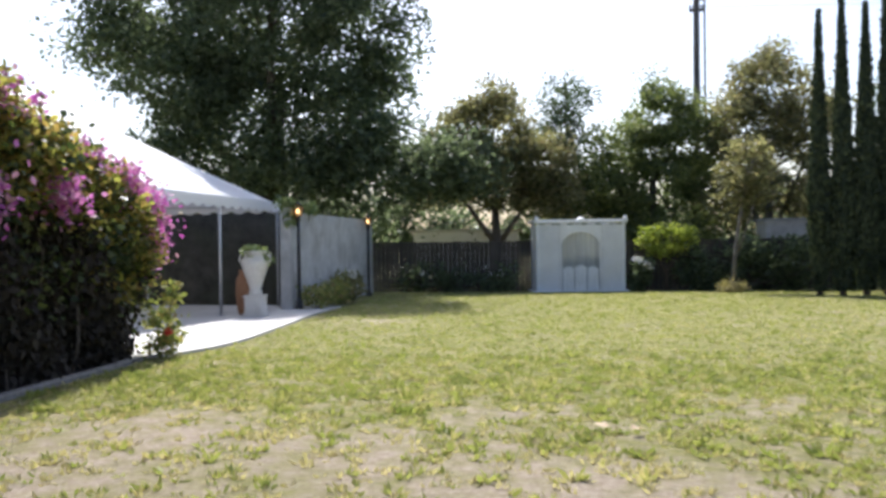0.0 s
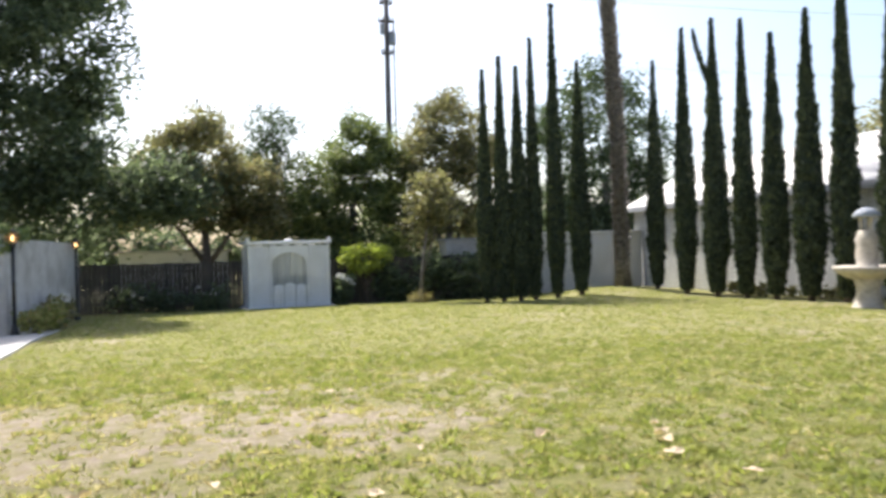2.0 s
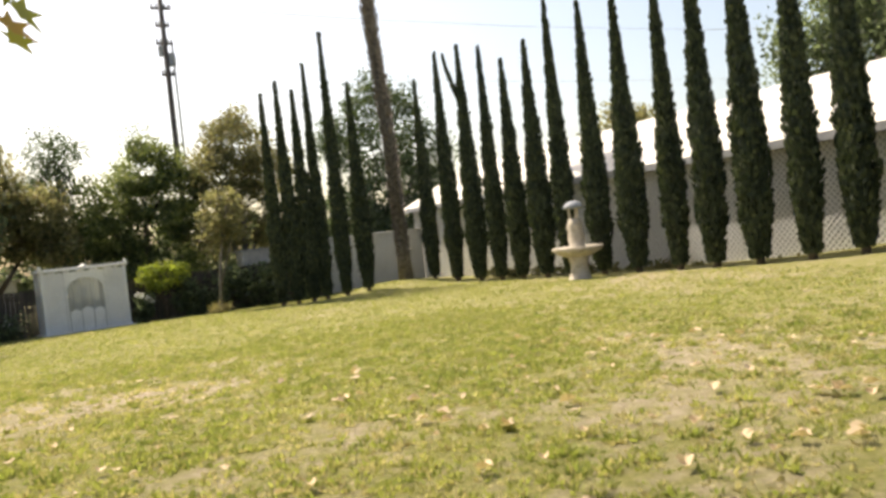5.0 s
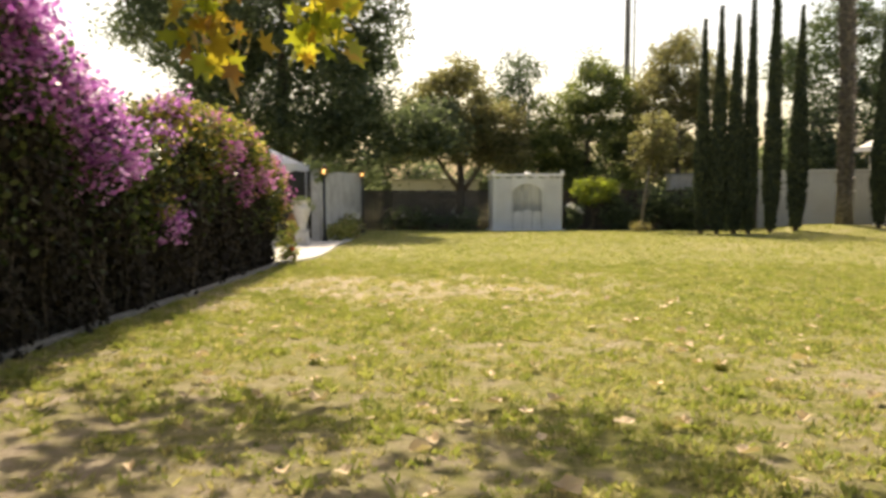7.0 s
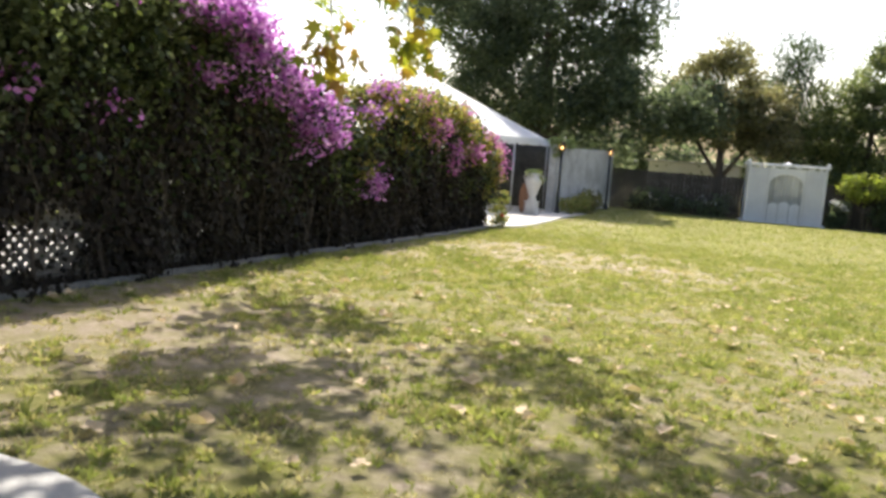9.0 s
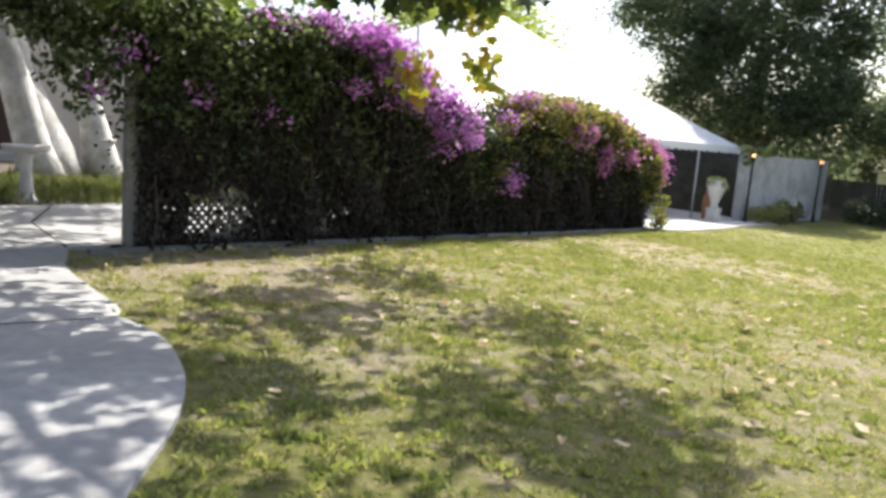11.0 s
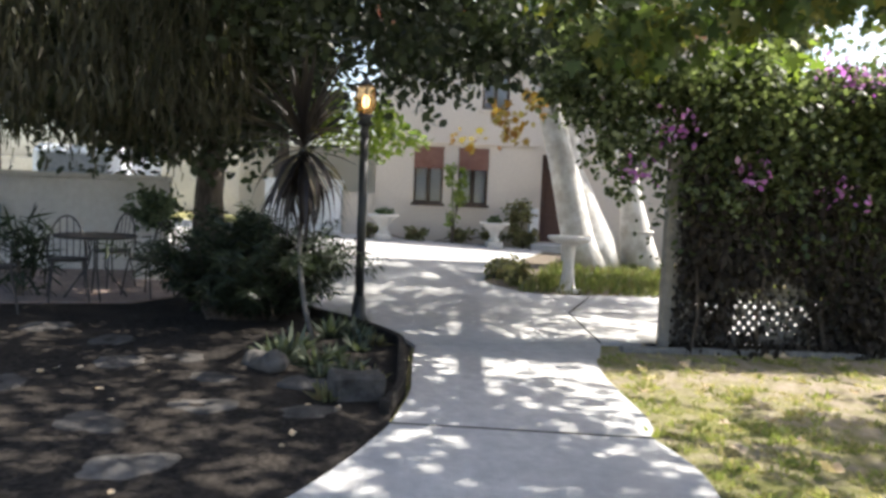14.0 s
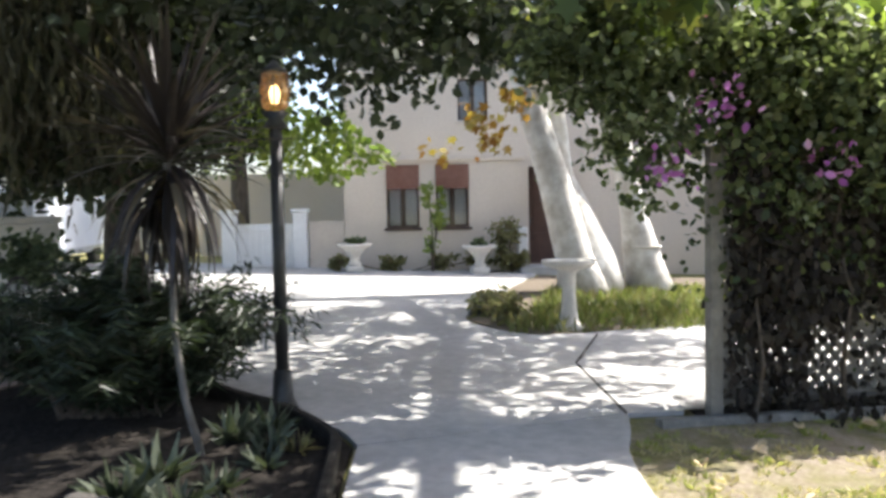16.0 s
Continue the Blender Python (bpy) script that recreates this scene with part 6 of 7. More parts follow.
# ---- pale sycamore leaning over the drive ----
SB = (-11.6, -3.75)
sy = thing("sycamore", "pale-barked sycamore with leaning trunks and spreading limbs", "tree", at=(*SB, gz(*SB)))
so = np.array((*SB, gz(*SB)))
rr = random.Random(9)


def limb(name_, pts, radii, label=""):
    part(name_, tube(bmesh.new(), [Vector(p) - Vector(so) for p in pts], radii, 12, 0.1, rr), M_SYCAMORE, sy, label, True)


limb("trunk", [(-11.5, -3.95, 0.1), (-11.55, -4.18, 0.9), (-11.6, -4.5, 2.2), (-11.65, -4.78, 3.2), (-11.7, -5.02, 4.1), (-11.9, -5.4, 6.5), (-12.2, -5.8, 8.5)], [0.44, 0.31, 0.255, 0.235, 0.22, 0.17, 0.1], "thick pale leaning trunk")
limb("trunk", [(-11.9, -3.7, 0.1), (-11.95, -3.8, 0.8), (-12.0, -4.0, 1.45), (-12.0, -4.3, 2.3), (-12.0, -4.36, 3.4), (-12.0, -4.5, 4.6), (-12.2, -4.6, 7.0)], [0.62, 0.52, 0.40, 0.25, 0.19, 0.15, 0.08], "second pale trunk flaring at its foot")
limb("trunk", [(-12.0, -2.6, 0.1), (-12.0, -2.74, 0.7), (-12.05, -2.92, 1.7), (-12.15, -3.15, 3.0), (-12.4, -3.3, 6.0)], [0.44, 0.34, 0.22, 0.18, 0.1])
limb("limb", [(-11.7, -4.9, 3.7), (-10.0, -4.0, 4.6), (-8.05, -3.65, 5.0), (-5.65, -4.18, 5.0), (-3.4, -4.63, 5.0), (-2.0, -4.82, 5.0), (-1.1, -4.90, 5.0), (-0.3, -4.95, 5.1), (1.0, -4.6, 5.4)], [0.2, 0.16, 0.12, 0.10, 0.085, 0.078, 0.07, 0.045, 0.02], "long pale bough reaching over the path")
limb("limb", [(-1.2, -4.89, 5.0), (-0.95, -5.12, 5.0), (-0.75, -5.35, 5.05), (0.3, -6.1, 5.3)], [0.05, 0.045, 0.04, 0.015])
limb("limb", [(-4.4, -4.42, 5.0), (-3.6, -5.2, 5.0), (-2.4, -5.7, 5.1)], [0.06, 0.045, 0.02])
limb("limb", [(-7.5, -3.9, 5.2), (-6.0, -5.2, 5.2), (-4.2, -6.2, 5.0), (-2.0, -6.6, 5.2)], [0.1, 0.08, 0.06, 0.02])
limb("limb", [(-2.4, -3.65, 4.75), (-1.7, -3.55, 4.0), (-1.4, -3.5, 3.2), (-1.3, -3.5, 2.5)], [0.03, 0.02, 0.012, 0.005])
limb("limb", [(-3.0, -3.6, 4.7), (-2.3, -3.5, 3.8), (-1.81, -3.93, 3.1), (-1.76, -3.93, 2.45)], [0.03, 0.02, 0.012, 0.005])
limb("limb", [(-10.0, -4.2, 4.9), (-9.0, -6.0, 5.0), (-8.5, -8.0, 5.0)], [0.1, 0.07, 0.03])
SYC = [(0.4, -2.9, 5.0, 0.8, 0.5, 0.35), (1.1, -3.0, 5.1, 0.7, 0.5, 0.35), (0.9, -2.3, 5.0, 0.7, 0.5, 0.3), (-2.7, -4.2, 5.1, 1.0, 0.6, 0.3), (-1.5, -4.3, 5.2, 1.0, 0.5, 0.3), (-0.9, -6.2, 5.0, 1.0, 0.5, 0.3), (0.2, -6.2, 5.2, 1.0, 0.5, 0.3), (-6.0, -3.6, 5.0, 1.5, 1.5, 0.6), (-7.8, -3.4, 4.9, 1.6, 1.6, 0.9), (-10.2, -3.2, 5.8, 2.2, 2.4, 1.6), (-5.8, -5.6, 4.9, 1.3, 0.9, 0.5), (-3.2, -5.8, 4.9, 1.5, 1.0, 0.6), (-8.4, -6.2, 4.5, 1.4, 1.2, 0.7), (-0.9, -4.0, 5.0, 0.9, 0.8, 0.5),
       (-1.8, -2.6, 4.8, 1.2, 1.1, 0.6), (-12, -5.2, 7.6, 2.2, 2.4, 1.5), (-7.0, -5.4, 3.95, 1.2, 1.0, 0.55), (-2.8, -1.4, 4.2, 1.0, 1.0, 0.6), (-9.6, -1.4, 4.6, 1.6, 1.2, 0.9),
       (-2.2, -4.6, 4.95, 0.8, 0.6, 0.35), (1.0, -4.5, 5.1, 0.8, 0.7, 0.4), (-0.2, -4.9, 5.1, 0.8, 0.6, 0.35), (1.8, -5.0, 5.2, 0.8, 0.6, 0.35), (0.5, -5.7, 5.2, 1.0, 0.8, 0.4), (2.3, -6.0, 5.4, 1.0, 0.8, 0.4), (-1.2, -5.3, 5.0, 0.9, 0.7, 0.4), (2.0, -7.4, 5.6, 1.0, 0.8, 0.4), (-0.8, -1.2, 4.7, 0.9, 0.8, 0.4), (0.6, -2.2, 4.9, 1.0, 0.7, 0.4), (1.4, -2.7, 5.0, 0.8, 0.7, 0.4), (-7.6, -2.2, 4.8, 1.4, 1.1, 0.6)]
foliage("crown", clumps(np.random.default_rng(301), SYC, 14800, 20, 0.26, 0.3) - so, 0.165, L_SYC, sy, MAPLE, 301, np.array((0, 0, -0.5)), 1.0)
foliage("low_spray", clumps(np.random.default_rng(302), [(-1.3, -3.5, 2.5, 0.24, 0.2, 0.26), (-1.4, -3.5, 3.0, 0.3, 0.25, 0.25), (-1.76, -3.93, 2.44, 0.2, 0.2, 0.25)], 150, 12, 0.09, 0.2) - so, 0.13, L_TURNING, sy, MAPLE, 302, np.array((0, 0, -0.8)), 0.8, label="low spray of lobed leaves")
foliage("hanging_spray", clumps(np.random.default_rng(305), [(-5.2, -5.9, 3.8, 0.7, 0.6, 0.3)], 700, 18, 0.18, 0.2) - so, 0.16, L_SYC, sy, MAPLE, 305, np.array((0, 0, -0.7)), 0.8, label="dark leafy boughs hanging over the hedge")
limb("limb", [(-3.4, -4.63, 5.0), (-2.8, -5.6, 4.2), (-1.6, -5.9, 3.4), (-0.6, -5.6, 3.05), (0.4, -5.2, 2.95)], [0.05, 0.035, 0.022, 0.014, 0.006])
foliage("low_spray", clumps(np.random.default_rng(306), [(0.0, -5.35, 2.92, 0.5, 0.4, 0.2), (-0.6, -5.65, 3.0, 0.5, 0.4, 0.25), (-1.35, -6.0, 3.1, 0.5, 0.4, 0.25), (0.4, -5.2, 3.05, 0.25, 0.25, 0.15), (-2.3, -6.3, 3.3, 0.5, 0.4, 0.2), (-2.9, -6.6, 3.12, 0.5, 0.4, 0.25), (-2.6, -6.9, 2.95, 0.45, 0.35, 0.2), (-1.8, -6.4, 2.98, 0.35, 0.3, 0.16)], 980, 14, 0.13, 0.2) - so, 0.14, L_SYC, sy, MAPLE, 306, np.array((0, 0, -0.9)), 0.8, label="dark low bough of lobed leaves over the lawn's edge")
foliage("autumn_spray", clumps(np.random.default_rng(303), [(-1.76, -3.93, 2.29, 0.2, 0.2, 0.2), (-10.3, -6.0, 3.0, 0.45, 0.45, 0.35), (-9.6, -5.7, 3.3, 0.5, 0.3, 0.3), (-5.4, -4.2, 3.3, 0.25, 0.3, 0.3), (-10.2, -5.9, 2.75, 0.2, 0.3, 0.2), (-10.6, -6.6, 2.7, 0.3, 0.25, 0.12)], 150, 10, 0.12, 0.2) - so, 0.15, L_AUTUMN, sy, MAPLE, 303, np.array((0, 0, -0.9)), 0.7, label="spray of orange turning leaves")
# brighter leaf material stands in for sun on this spray
foliage("bright_spray", clumps(np.random.default_rng(304), [(-3.9, -5.3, 3.05, 0.5, 0.6, 0.3), (-4.0, -6.3, 3.0, 0.4, 0.4, 0.25), (-4.6, -4.6, 3.2, 0.5, 0.5, 0.25)], 150, 14, 0.15, 0.2) - so, 0.17, L_BEDGREEN, sy, MAPLE, 304, np.array((0, 0, -0.6)), 0.8, label="bright green leaves with sunlight put into their colour")

# ---- big shade tree over the planting bed ----
TB = (-8.95, -10.7)
st = thing("shade_tree", "broad dark shade tree overhanging path and bed", "tree", at=(*TB, gz(*TB)))
to = np.array((*TB, gz(*TB)))
part("trunk", tube(bmesh.new(), [(0, 0, -0.1), (0.05, 0, 1.0), (0.0, 0.1, 2.4), (0.2, 0.3, 4.0), (0.3, 0.4, 6.0)], [0.27, 0.21, 0.19, 0.16, 0.08], 12, 0.12, rr), M_BARK, st, smooth=True)
for e in ((4.5, 2.6, 4.6), (2.2, -1.5, 4.6), (3.0, 3.6, 4.8), (-2.0, -1.5, 5.0), (0.4, 3.2, 4.8), (6.3, 2.8, 5.0)):
    part("limb", tube(bmesh.new(), [(0.1, 0.2, 2.8), (e[0] * 0.4, e[1] * 0.4, 3.9), e], [0.13, 0.09, 0.03], 7), M_BARKGREY, st, smooth=True)
SHD = [(-8.5, -11, 4.2, 2.0, 1.9, 1.0), (-6, -10.4, 4.3, 1.9, 1.8, 0.9), (-4, -9.2, 4.8, 1.8, 1.5, 0.8), (-2.2, -8.4, 5.0, 1.7, 1.2, 0.7), (-6.5, -8, 4.8, 1.7, 1.3, 0.8), (-9, -8.8, 4.6, 1.7, 1.4, 0.9), (-3, -11.2, 4.6, 1.9, 1.8, 0.9), (-7.9, -12.6, 3.2, 1.4, 1.2, 0.8),
       (-9.4, -11.0, 3.15, 1.2, 1.1, 0.75), (-11, -13, 4.6, 2.4, 2.4, 1.4), (-5, -13, 4.4, 2.0, 1.8, 1.1), (-8.3, -9.6, 3.7, 1.2, 1.0, 0.6), (-8.2, -7.7, 3.95, 1.1, 1.0, 0.5), (-0.4, -8.6, 5.2, 1.2, 1.0, 0.5), (-6.4, -12.0, 3.5, 1.2, 1.2, 0.7), (-10.5, -9.8, 3.2, 0.9, 0.9, 0.55), (-2.2, -13.5, 4.5, 1.8, 1.8, 0.9), (-4.6, -7.0, 4.9, 0.7, 0.5, 0.3),
       (-1.2, -7.2, 5.3, 1.6, 1.1, 0.6), (0.6, -7.6, 5.6, 1.4, 1.1, 0.6), (-3.2, -7.0, 5.2, 0.8, 0.6, 0.35), (-5.6, -7.2, 5.2, 1.5, 1.0, 0.6), (-9.6, -12.6, 2.75, 1.1, 1.2, 0.6), (-9.4, -10.4, 2.85, 0.8, 0.9, 0.5), (1.8, -9.0, 5.6, 1.4, 1.2, 0.6), (-10.4, -11.6, 2.6, 1.0, 1.0, 0.7), (-7.2, -10.2, 3.6, 1.2, 1.0, 0.6), (-8.3, -10.2, 2.75, 0.6, 0.6, 0.4), (-8.0, -11.6, 2.35, 0.8, 0.7, 0.5), (-8.1, -10.4, 2.3, 0.5, 0.4, 0.45), (-7.6, -10.0, 2.9, 0.6, 0.5, 0.4), (-8.4, -6.9, 3.9, 1.0, 0.9, 0.45), (-9.5, -5.7, 4.2, 1.0, 0.9, 0.4), (-7.2, -7.4, 4.0, 0.9, 0.8, 0.4), (-5.6, -8.3, 3.2, 0.6, 0.55, 0.30), (-5.9, -7.5, 3.4, 0.6, 0.55, 0.30), (-5.8, -6.9, 3.4, 0.6, 0.55, 0.30), (-6.2, -8.0, 3.0, 0.6, 0.55, 0.15)]
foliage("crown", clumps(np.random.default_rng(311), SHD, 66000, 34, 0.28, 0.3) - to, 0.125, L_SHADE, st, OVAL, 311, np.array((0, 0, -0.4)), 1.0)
# same tree's leaves in a paler green, direct sun put into the colour
foliage("sun_coloured_leaves", clumps(np.random.default_rng(312), [(-10.6, -9.2, 3.0, 0.6, 0.6, 0.35), (-10.3, -8.9, 2.7, 0.4, 0.5, 0.25), (-9.9, -9.9, 3.4, 0.5, 0.5, 0.3), (-11.0, -8.2, 2.95, 0.5, 0.45, 0.35), (-11.2, -7.75, 2.6, 0.4, 0.4, 0.2), (-11.0, -8.3, 2.4, 0.3, 0.3, 0.2)], 1500, 16, 0.14) - to, 0.13, L_BEDGREEN, st, OVAL, 312)
# weeping strands under the crown
rng = np.random.default_rng(313)
strands = []
for k in range(1500):
    x, y = rng.uniform(-10.6, -3.6), rng.uniform(-14.2, -9.9)
    if y > -10.2 - 0.45 * (x + 5.0) and x > -6.5:
        continue
    foot = 2.06 + 0.75 * abs(noise.noise((x * 1.1, y * 1.1, 2.0))) + 0.05 * abs(x + 8.0) + rng.exponential(0.22) - (0.5 if rng.random() < 0.02 else 0.0)
    n_ = int(rng.integers(9, 22))
    sway = rng.normal(0, 0.05, 2)
    u = np.arange(n_) / n_
    strands.append(np.stack([x + sway[0] * u + rng.normal(0, 0.02, n_), y + sway[1] * u + rng.normal(0, 0.02, n_), foot + 0.09 * np.arange(n_)], 1))
foliage("hanging_spray", np.concatenate(strands) - to, 0.15, L_WEEP, st, STRAP * np.array((1.5, 1)), 313, np.array((0, 0, -1.6)), 0.35, 0.0, 0.1, label="long grey-green strands weeping from the crown")

tree("street_tree", "dark tree beyond the garden wall closing the view", (-13.5, -15.5), [(0, 0, -0.1, 0.25), (0, 0, 2, 0.2), (0, 0, 4, 0.12)], [], [(0, 0, 4.2, 2.6, 2.4, 1.8), (1.2, 3.2, 4.1, 1.6, 1.8, 1.0), (-1, 2.8, 4.3, 1.8, 1.8, 1.2), (-1.5, 4.6, 4.2, 1.5, 1.6, 1.2)], 9000, L_DARK, 0.2, M_BARK, 321)

tree("side_tree", "dark leafy tree beyond the white gate", (-19.0, -10.2), [(0, 0, -0.1, 0.25), (0, 0, 2, 0.2), (0, 0, 4, 0.12)], [], [(0.5, 0.4, 3.4, 1.4, 1.4, 1.5), (0, 0, 5.4, 1.8, 1.8, 1.5), (-0.5, -2, 4.2, 1.8, 1.8, 1.6), (0.6, 1.2, 6.6, 1.4, 1.2, 1.2)], 9000, L_GREEN, 0.16, M_BARK, 322, sigma=0.3)

# ---- fern-like bush, cordyline, edging plants ----
fb = thing("fern_bush", "large dark arching fern-like bush beside the lamp", "bush", at=(-4.5, -9.75, gz(-4.5, -9.75)))
rr = random.Random(21)
pos, al = [], []
st_ = bmesh.new()
for k in range(330):
    a, e, L_ = rr.uniform(0, 6.283), rr.uniform(0.82, 1.5), rr.uniform(0.5, 1.7)
    d0 = Vector((math.cos(a) * math.cos(e), math.sin(a) * math.cos(e), math.sin(e)))
    out = Vector((math.cos(a), math.sin(a), 0))
    b0 = Vector((rr.uniform(-0.26, 0.26), rr.uniform(-0.3, 0.3), 0))
    pts = []
    for j in range(13):
        u = j / 12
        p = b0 + d0 * L_ * u + (out * 0.04 - Vector((0, 0, 0.42))) * L_ * u * u
        p.z = max(p.z, 0.02)
        pts.append(p)
        if j > 1:
            side = out.cross(Vector((0, 0, 1)))
            for s in range(10):
                sg = -1 if s % 2 else 1
                pos.append(tuple(p + d0 * L_ / 12 * (s / 10) + Vector((rr.uniform(-0.015, 0.015), rr.uniform(-0.015, 0.015), rr.uniform(-0.015, 0.015)))))
                al.append(tuple(side * sg * 0.8 + d0 * 0.5 + Vector((0, 0, -0.45 - 0.3 * u))))
    tube(st_, pts[::3], [0.008, 0.006, 0.005, 0.004, 0.002], 4)
tagged(part("stem_tangle", st_, M_TWIG, fb), kind="stuff")
foliage("frond_spray", np.array(pos), 0.10, L_FERN, fb, STRAP * np.array((1.25, 1)), 21, np.array(al), 0.22)

cd = thing("cordyline", "slender cordyline with a crown of long dark blades", "plant", at=(-3.42, -9.08, gz(-3.42, -9.08)))
part("trunk", tube(bmesh.new(), [(0, 0, -0.05), (-0.06, -0.1, 0.3), (-0.14, -0.16, 0.7), (-0.12, -0.15, 1.15), (-0.1, -0.15, 1.6)], [0.024, 0.02, 0.018, 0.02, 0.03], 8), M_BARKGREY, cd, "thin bent grey trunk", True)
def blade_mesh(length, width, droop, material):
    """One long folded blade from the origin along x, bending down."""
    bm = bmesh.new()
    rows = []
    for j in range(7):
        u = j / 6
        w = width * (0.55 + 0.9 * u) if u < 0.45 else width * 0.955 * (1 - u) / 0.55 + 0.001
        x, z = length * u * (1 - 0.25 * droop * u), -droop * length * 0.55 * u * u
        rows.append([bm.verts.new(q) for q in ((x, -w, z + w * 0.35), (x, 0, z), (x, w, z + w * 0.35))])
    for r0, r1 in zip(rows, rows[1:]):
        bm.faces.new((r0[0], r0[1], r1[1], r1[0]))
        bm.faces.new((r0[1], r0[2], r1[2], r1[1]))
    me = bpy.data.meshes.new("blade")
    bm.to_mesh(me)
    bm.free()
    me.materials.append(material)
    return me


rr = random.Random(31)
stiff = [blade_mesh(0.82, 0.027, 0.12, L_CORDY), blade_mesh(0.74, 0.025, 0.3, L_CORDY), blade_mesh(0.78, 0.026, 0.6, L_CORDY)]
limp = [blade_mesh(0.66, 0.03, 0.9, L_CORDY), blade_mesh(0.58, 0.026, 0.7, L_DRYFROND), blade_mesh(0.7, 0.03, 0.5, L_CORDY), blade_mesh(0.66, 0.03, 1.0, L_CORDY)]
for k in range(130):
    top_ = k < 66
    b_ = new("blade", stiff[k % 3] if top_ else limp[k % 4])
    b_.parent = cd
    lift = rr.uniform(2, 82) if top_ else rr.uniform(-72, -8)
    b_.matrix_local = Matrix.Translation((-0.1, -0.15, 1.58 + (rr.uniform(-0.02, 0.14) if top_ else rr.uniform(-0.16, 0.02)))) @ pose(0, 0, 0, 0, 0, rr.uniform(0, 360)) @ pose(0, 0, 0, 0, -lift, 0)


def rosette(ob_name, label, x, y, n_, size, leaf, seed):
    t = thing(ob_name, label, "plant", "edging plants", at=(x, y, gz(x, y) + 0.02))
    rng = np.random.default_rng(seed)
    a = rng.random(n_) * 6.283
    e = rng.uniform(0.2, 1.2, n_)
    foliage("leaves", np.stack([0.03 * np.cos(a), 0.03 * np.sin(a), np.zeros(n_)], 1), size, leaf, t, np.array([(-0.05, 0), (0.05, 0), (0.11, 0.45), (0.0, 1), (-0.11, 0.45)]), seed, np.stack([np.cos(a) * np.cos(e), np.sin(a) * np.cos(e), np.sin(e)], 1), 0.08, 0.0, 0.3)


for i, (x, y) in enumerate(((-2.9, -8.95), (-2.65, -9.1), (-3.05, -9.25), (-2.5, -8.85), (-3.5, -8.75), (-3.7, -8.95), (-3.2, -8.75), (-3.9, -8.75), (-2.75, -9.35), (-2.3, -9.05))):
    rosette("strap_leaf_plant", "small pale green strap-leaved edging plant", x, y, 46, 0.12 + 0.03 * (i % 3), L_EDGE, 400 + i)
for i, (x, y) in enumerate(((-2.0, -8.8), (-3.45, -8.6), (-1.75, -9.0), (-2.2, -8.72))):
    rosette("weed_tuft", "dry yellowish tuft by the bed's edging", x, y, 26, 0.11, L_OLIVE, 420 + i)


def rock(x, y, sx, sy_, sz, seed, label, flat=False, blocky=False, dz=0.0):
    bm = bmesh.new()
    if blocky:
        box(bm, -sx, -sy_, 0, sx, sy_, sz * 2, None, 0.02)
        bmesh.ops.subdivide_edges(bm, edges=bm.edges, cuts=2, use_grid_fill=True)
    else:
        bmesh.ops.create_icosphere(bm, subdivisions=3, radius=1)
        for v in bm.verts:
            v.co = Vector((v.co.x * sx, v.co.y * sy_, max(v.co.z, -0.3) * sz + (0.3 * sz)))
    for v in bm.verts:
        v.co += v.co.normalized() * (0.25 if blocky else 0.6) * min(max(sz, 0.09), sx, sy_) * (noise.noise(v.co * 6 + Vector((seed, seed, 0))) + 0.6 * noise.noise(v.co * 14 + Vector((0, seed, seed))))
    ob = finish("rock", bm, M_ROCK, None, not blocky)
    ob.matrix_world = pose(x, y, gz(x, y) + 0.01 + dz, 0, 0, seed * 37)
    tagged(ob, label, "rock", "stones in the planting bed")


rock(-1.83, -8.82, 0.12, 0.165, 0.085, 5.05, "squared grey stone block edging the bed", blocky=True)
for i, (x, y, sx, sy_, sz) in enumerate(((-2.45, -9.38, 0.16, 0.12, 0.12), (-2.05, -9.15, 0.2, 0.14, 0.06), (-1.5, -9.12, 0.24, 0.16, 0.03), (-2.5, -10.4, 0.26, 0.2, 0.03), (-2.75, -10.0, 0.22, 0.16, 0.03), (-1.2, -10.2, 0.28, 0.2, 0.03), (-1.55, -9.7, 0.26, 0.18, 0.03), (-0.6, -9.9, 0.3, 0.2, 0.03), (-3.2, -10.6, 0.24, 0.2, 0.03), (-1.9, -10.9, 0.25, 0.2, 0.03), (-0.4, -10.8, 0.26, 0.2, 0.03), (-2.6, -9.5, 0.13, 0.1, 0.1), (-3.6, -11.2, 0.3, 0.22, 0.03), (-0.9, -11.6, 0.3, 0.22, 0.03), (0.3, -10.6, 0.25, 0.2, 0.03), (-2.2, -9.75, 0.2, 0.16, 0.035))):
    rock(x, y, sx * 0.8, sy_ * 0.8, sz * (0.6 if sz < 0.04 else 0.8), 1.3 + i, "flat grey stepping stone sunk in the mulch" if sz < 0.04 else "rough grey field stone beside the edging plants")

# ---- bird baths and planters ----
def bird_bath(x, y, h, label):
    t = thing("bird_bath", label, "bird bath", "bird baths", at=(x, y, gz(x, y) + 0.02))
    part("pedestal", lathe(bmesh.new(), [(0.17, 0), (0.17, 0.05), (0.11, 0.09), (0.09, 0.25), (0.075, h * 0.6), (0.085, h - 0.12), (0.12, h - 0.08)], 16), M_CAST, t, smooth=True)
    part("bowl", lathe(bmesh.new(), [(0.1, h - 0.09), (0.24, h - 0.05), (0.31, h - 0.01), (0.315, h + 0.03), (0.29, h + 0.03), (0.22, h - 0.01), (0.02, h - 0.02)], 24), M_CAST, t, "shallow round basin", smooth=True)


bird_bath(-7.72, -5.58, 0.78, "white cast stone bird bath in the tree bed")
bird_bath(-12.0, -2.75, 0.80, "white cast stone bird bath beyond the sycamore")


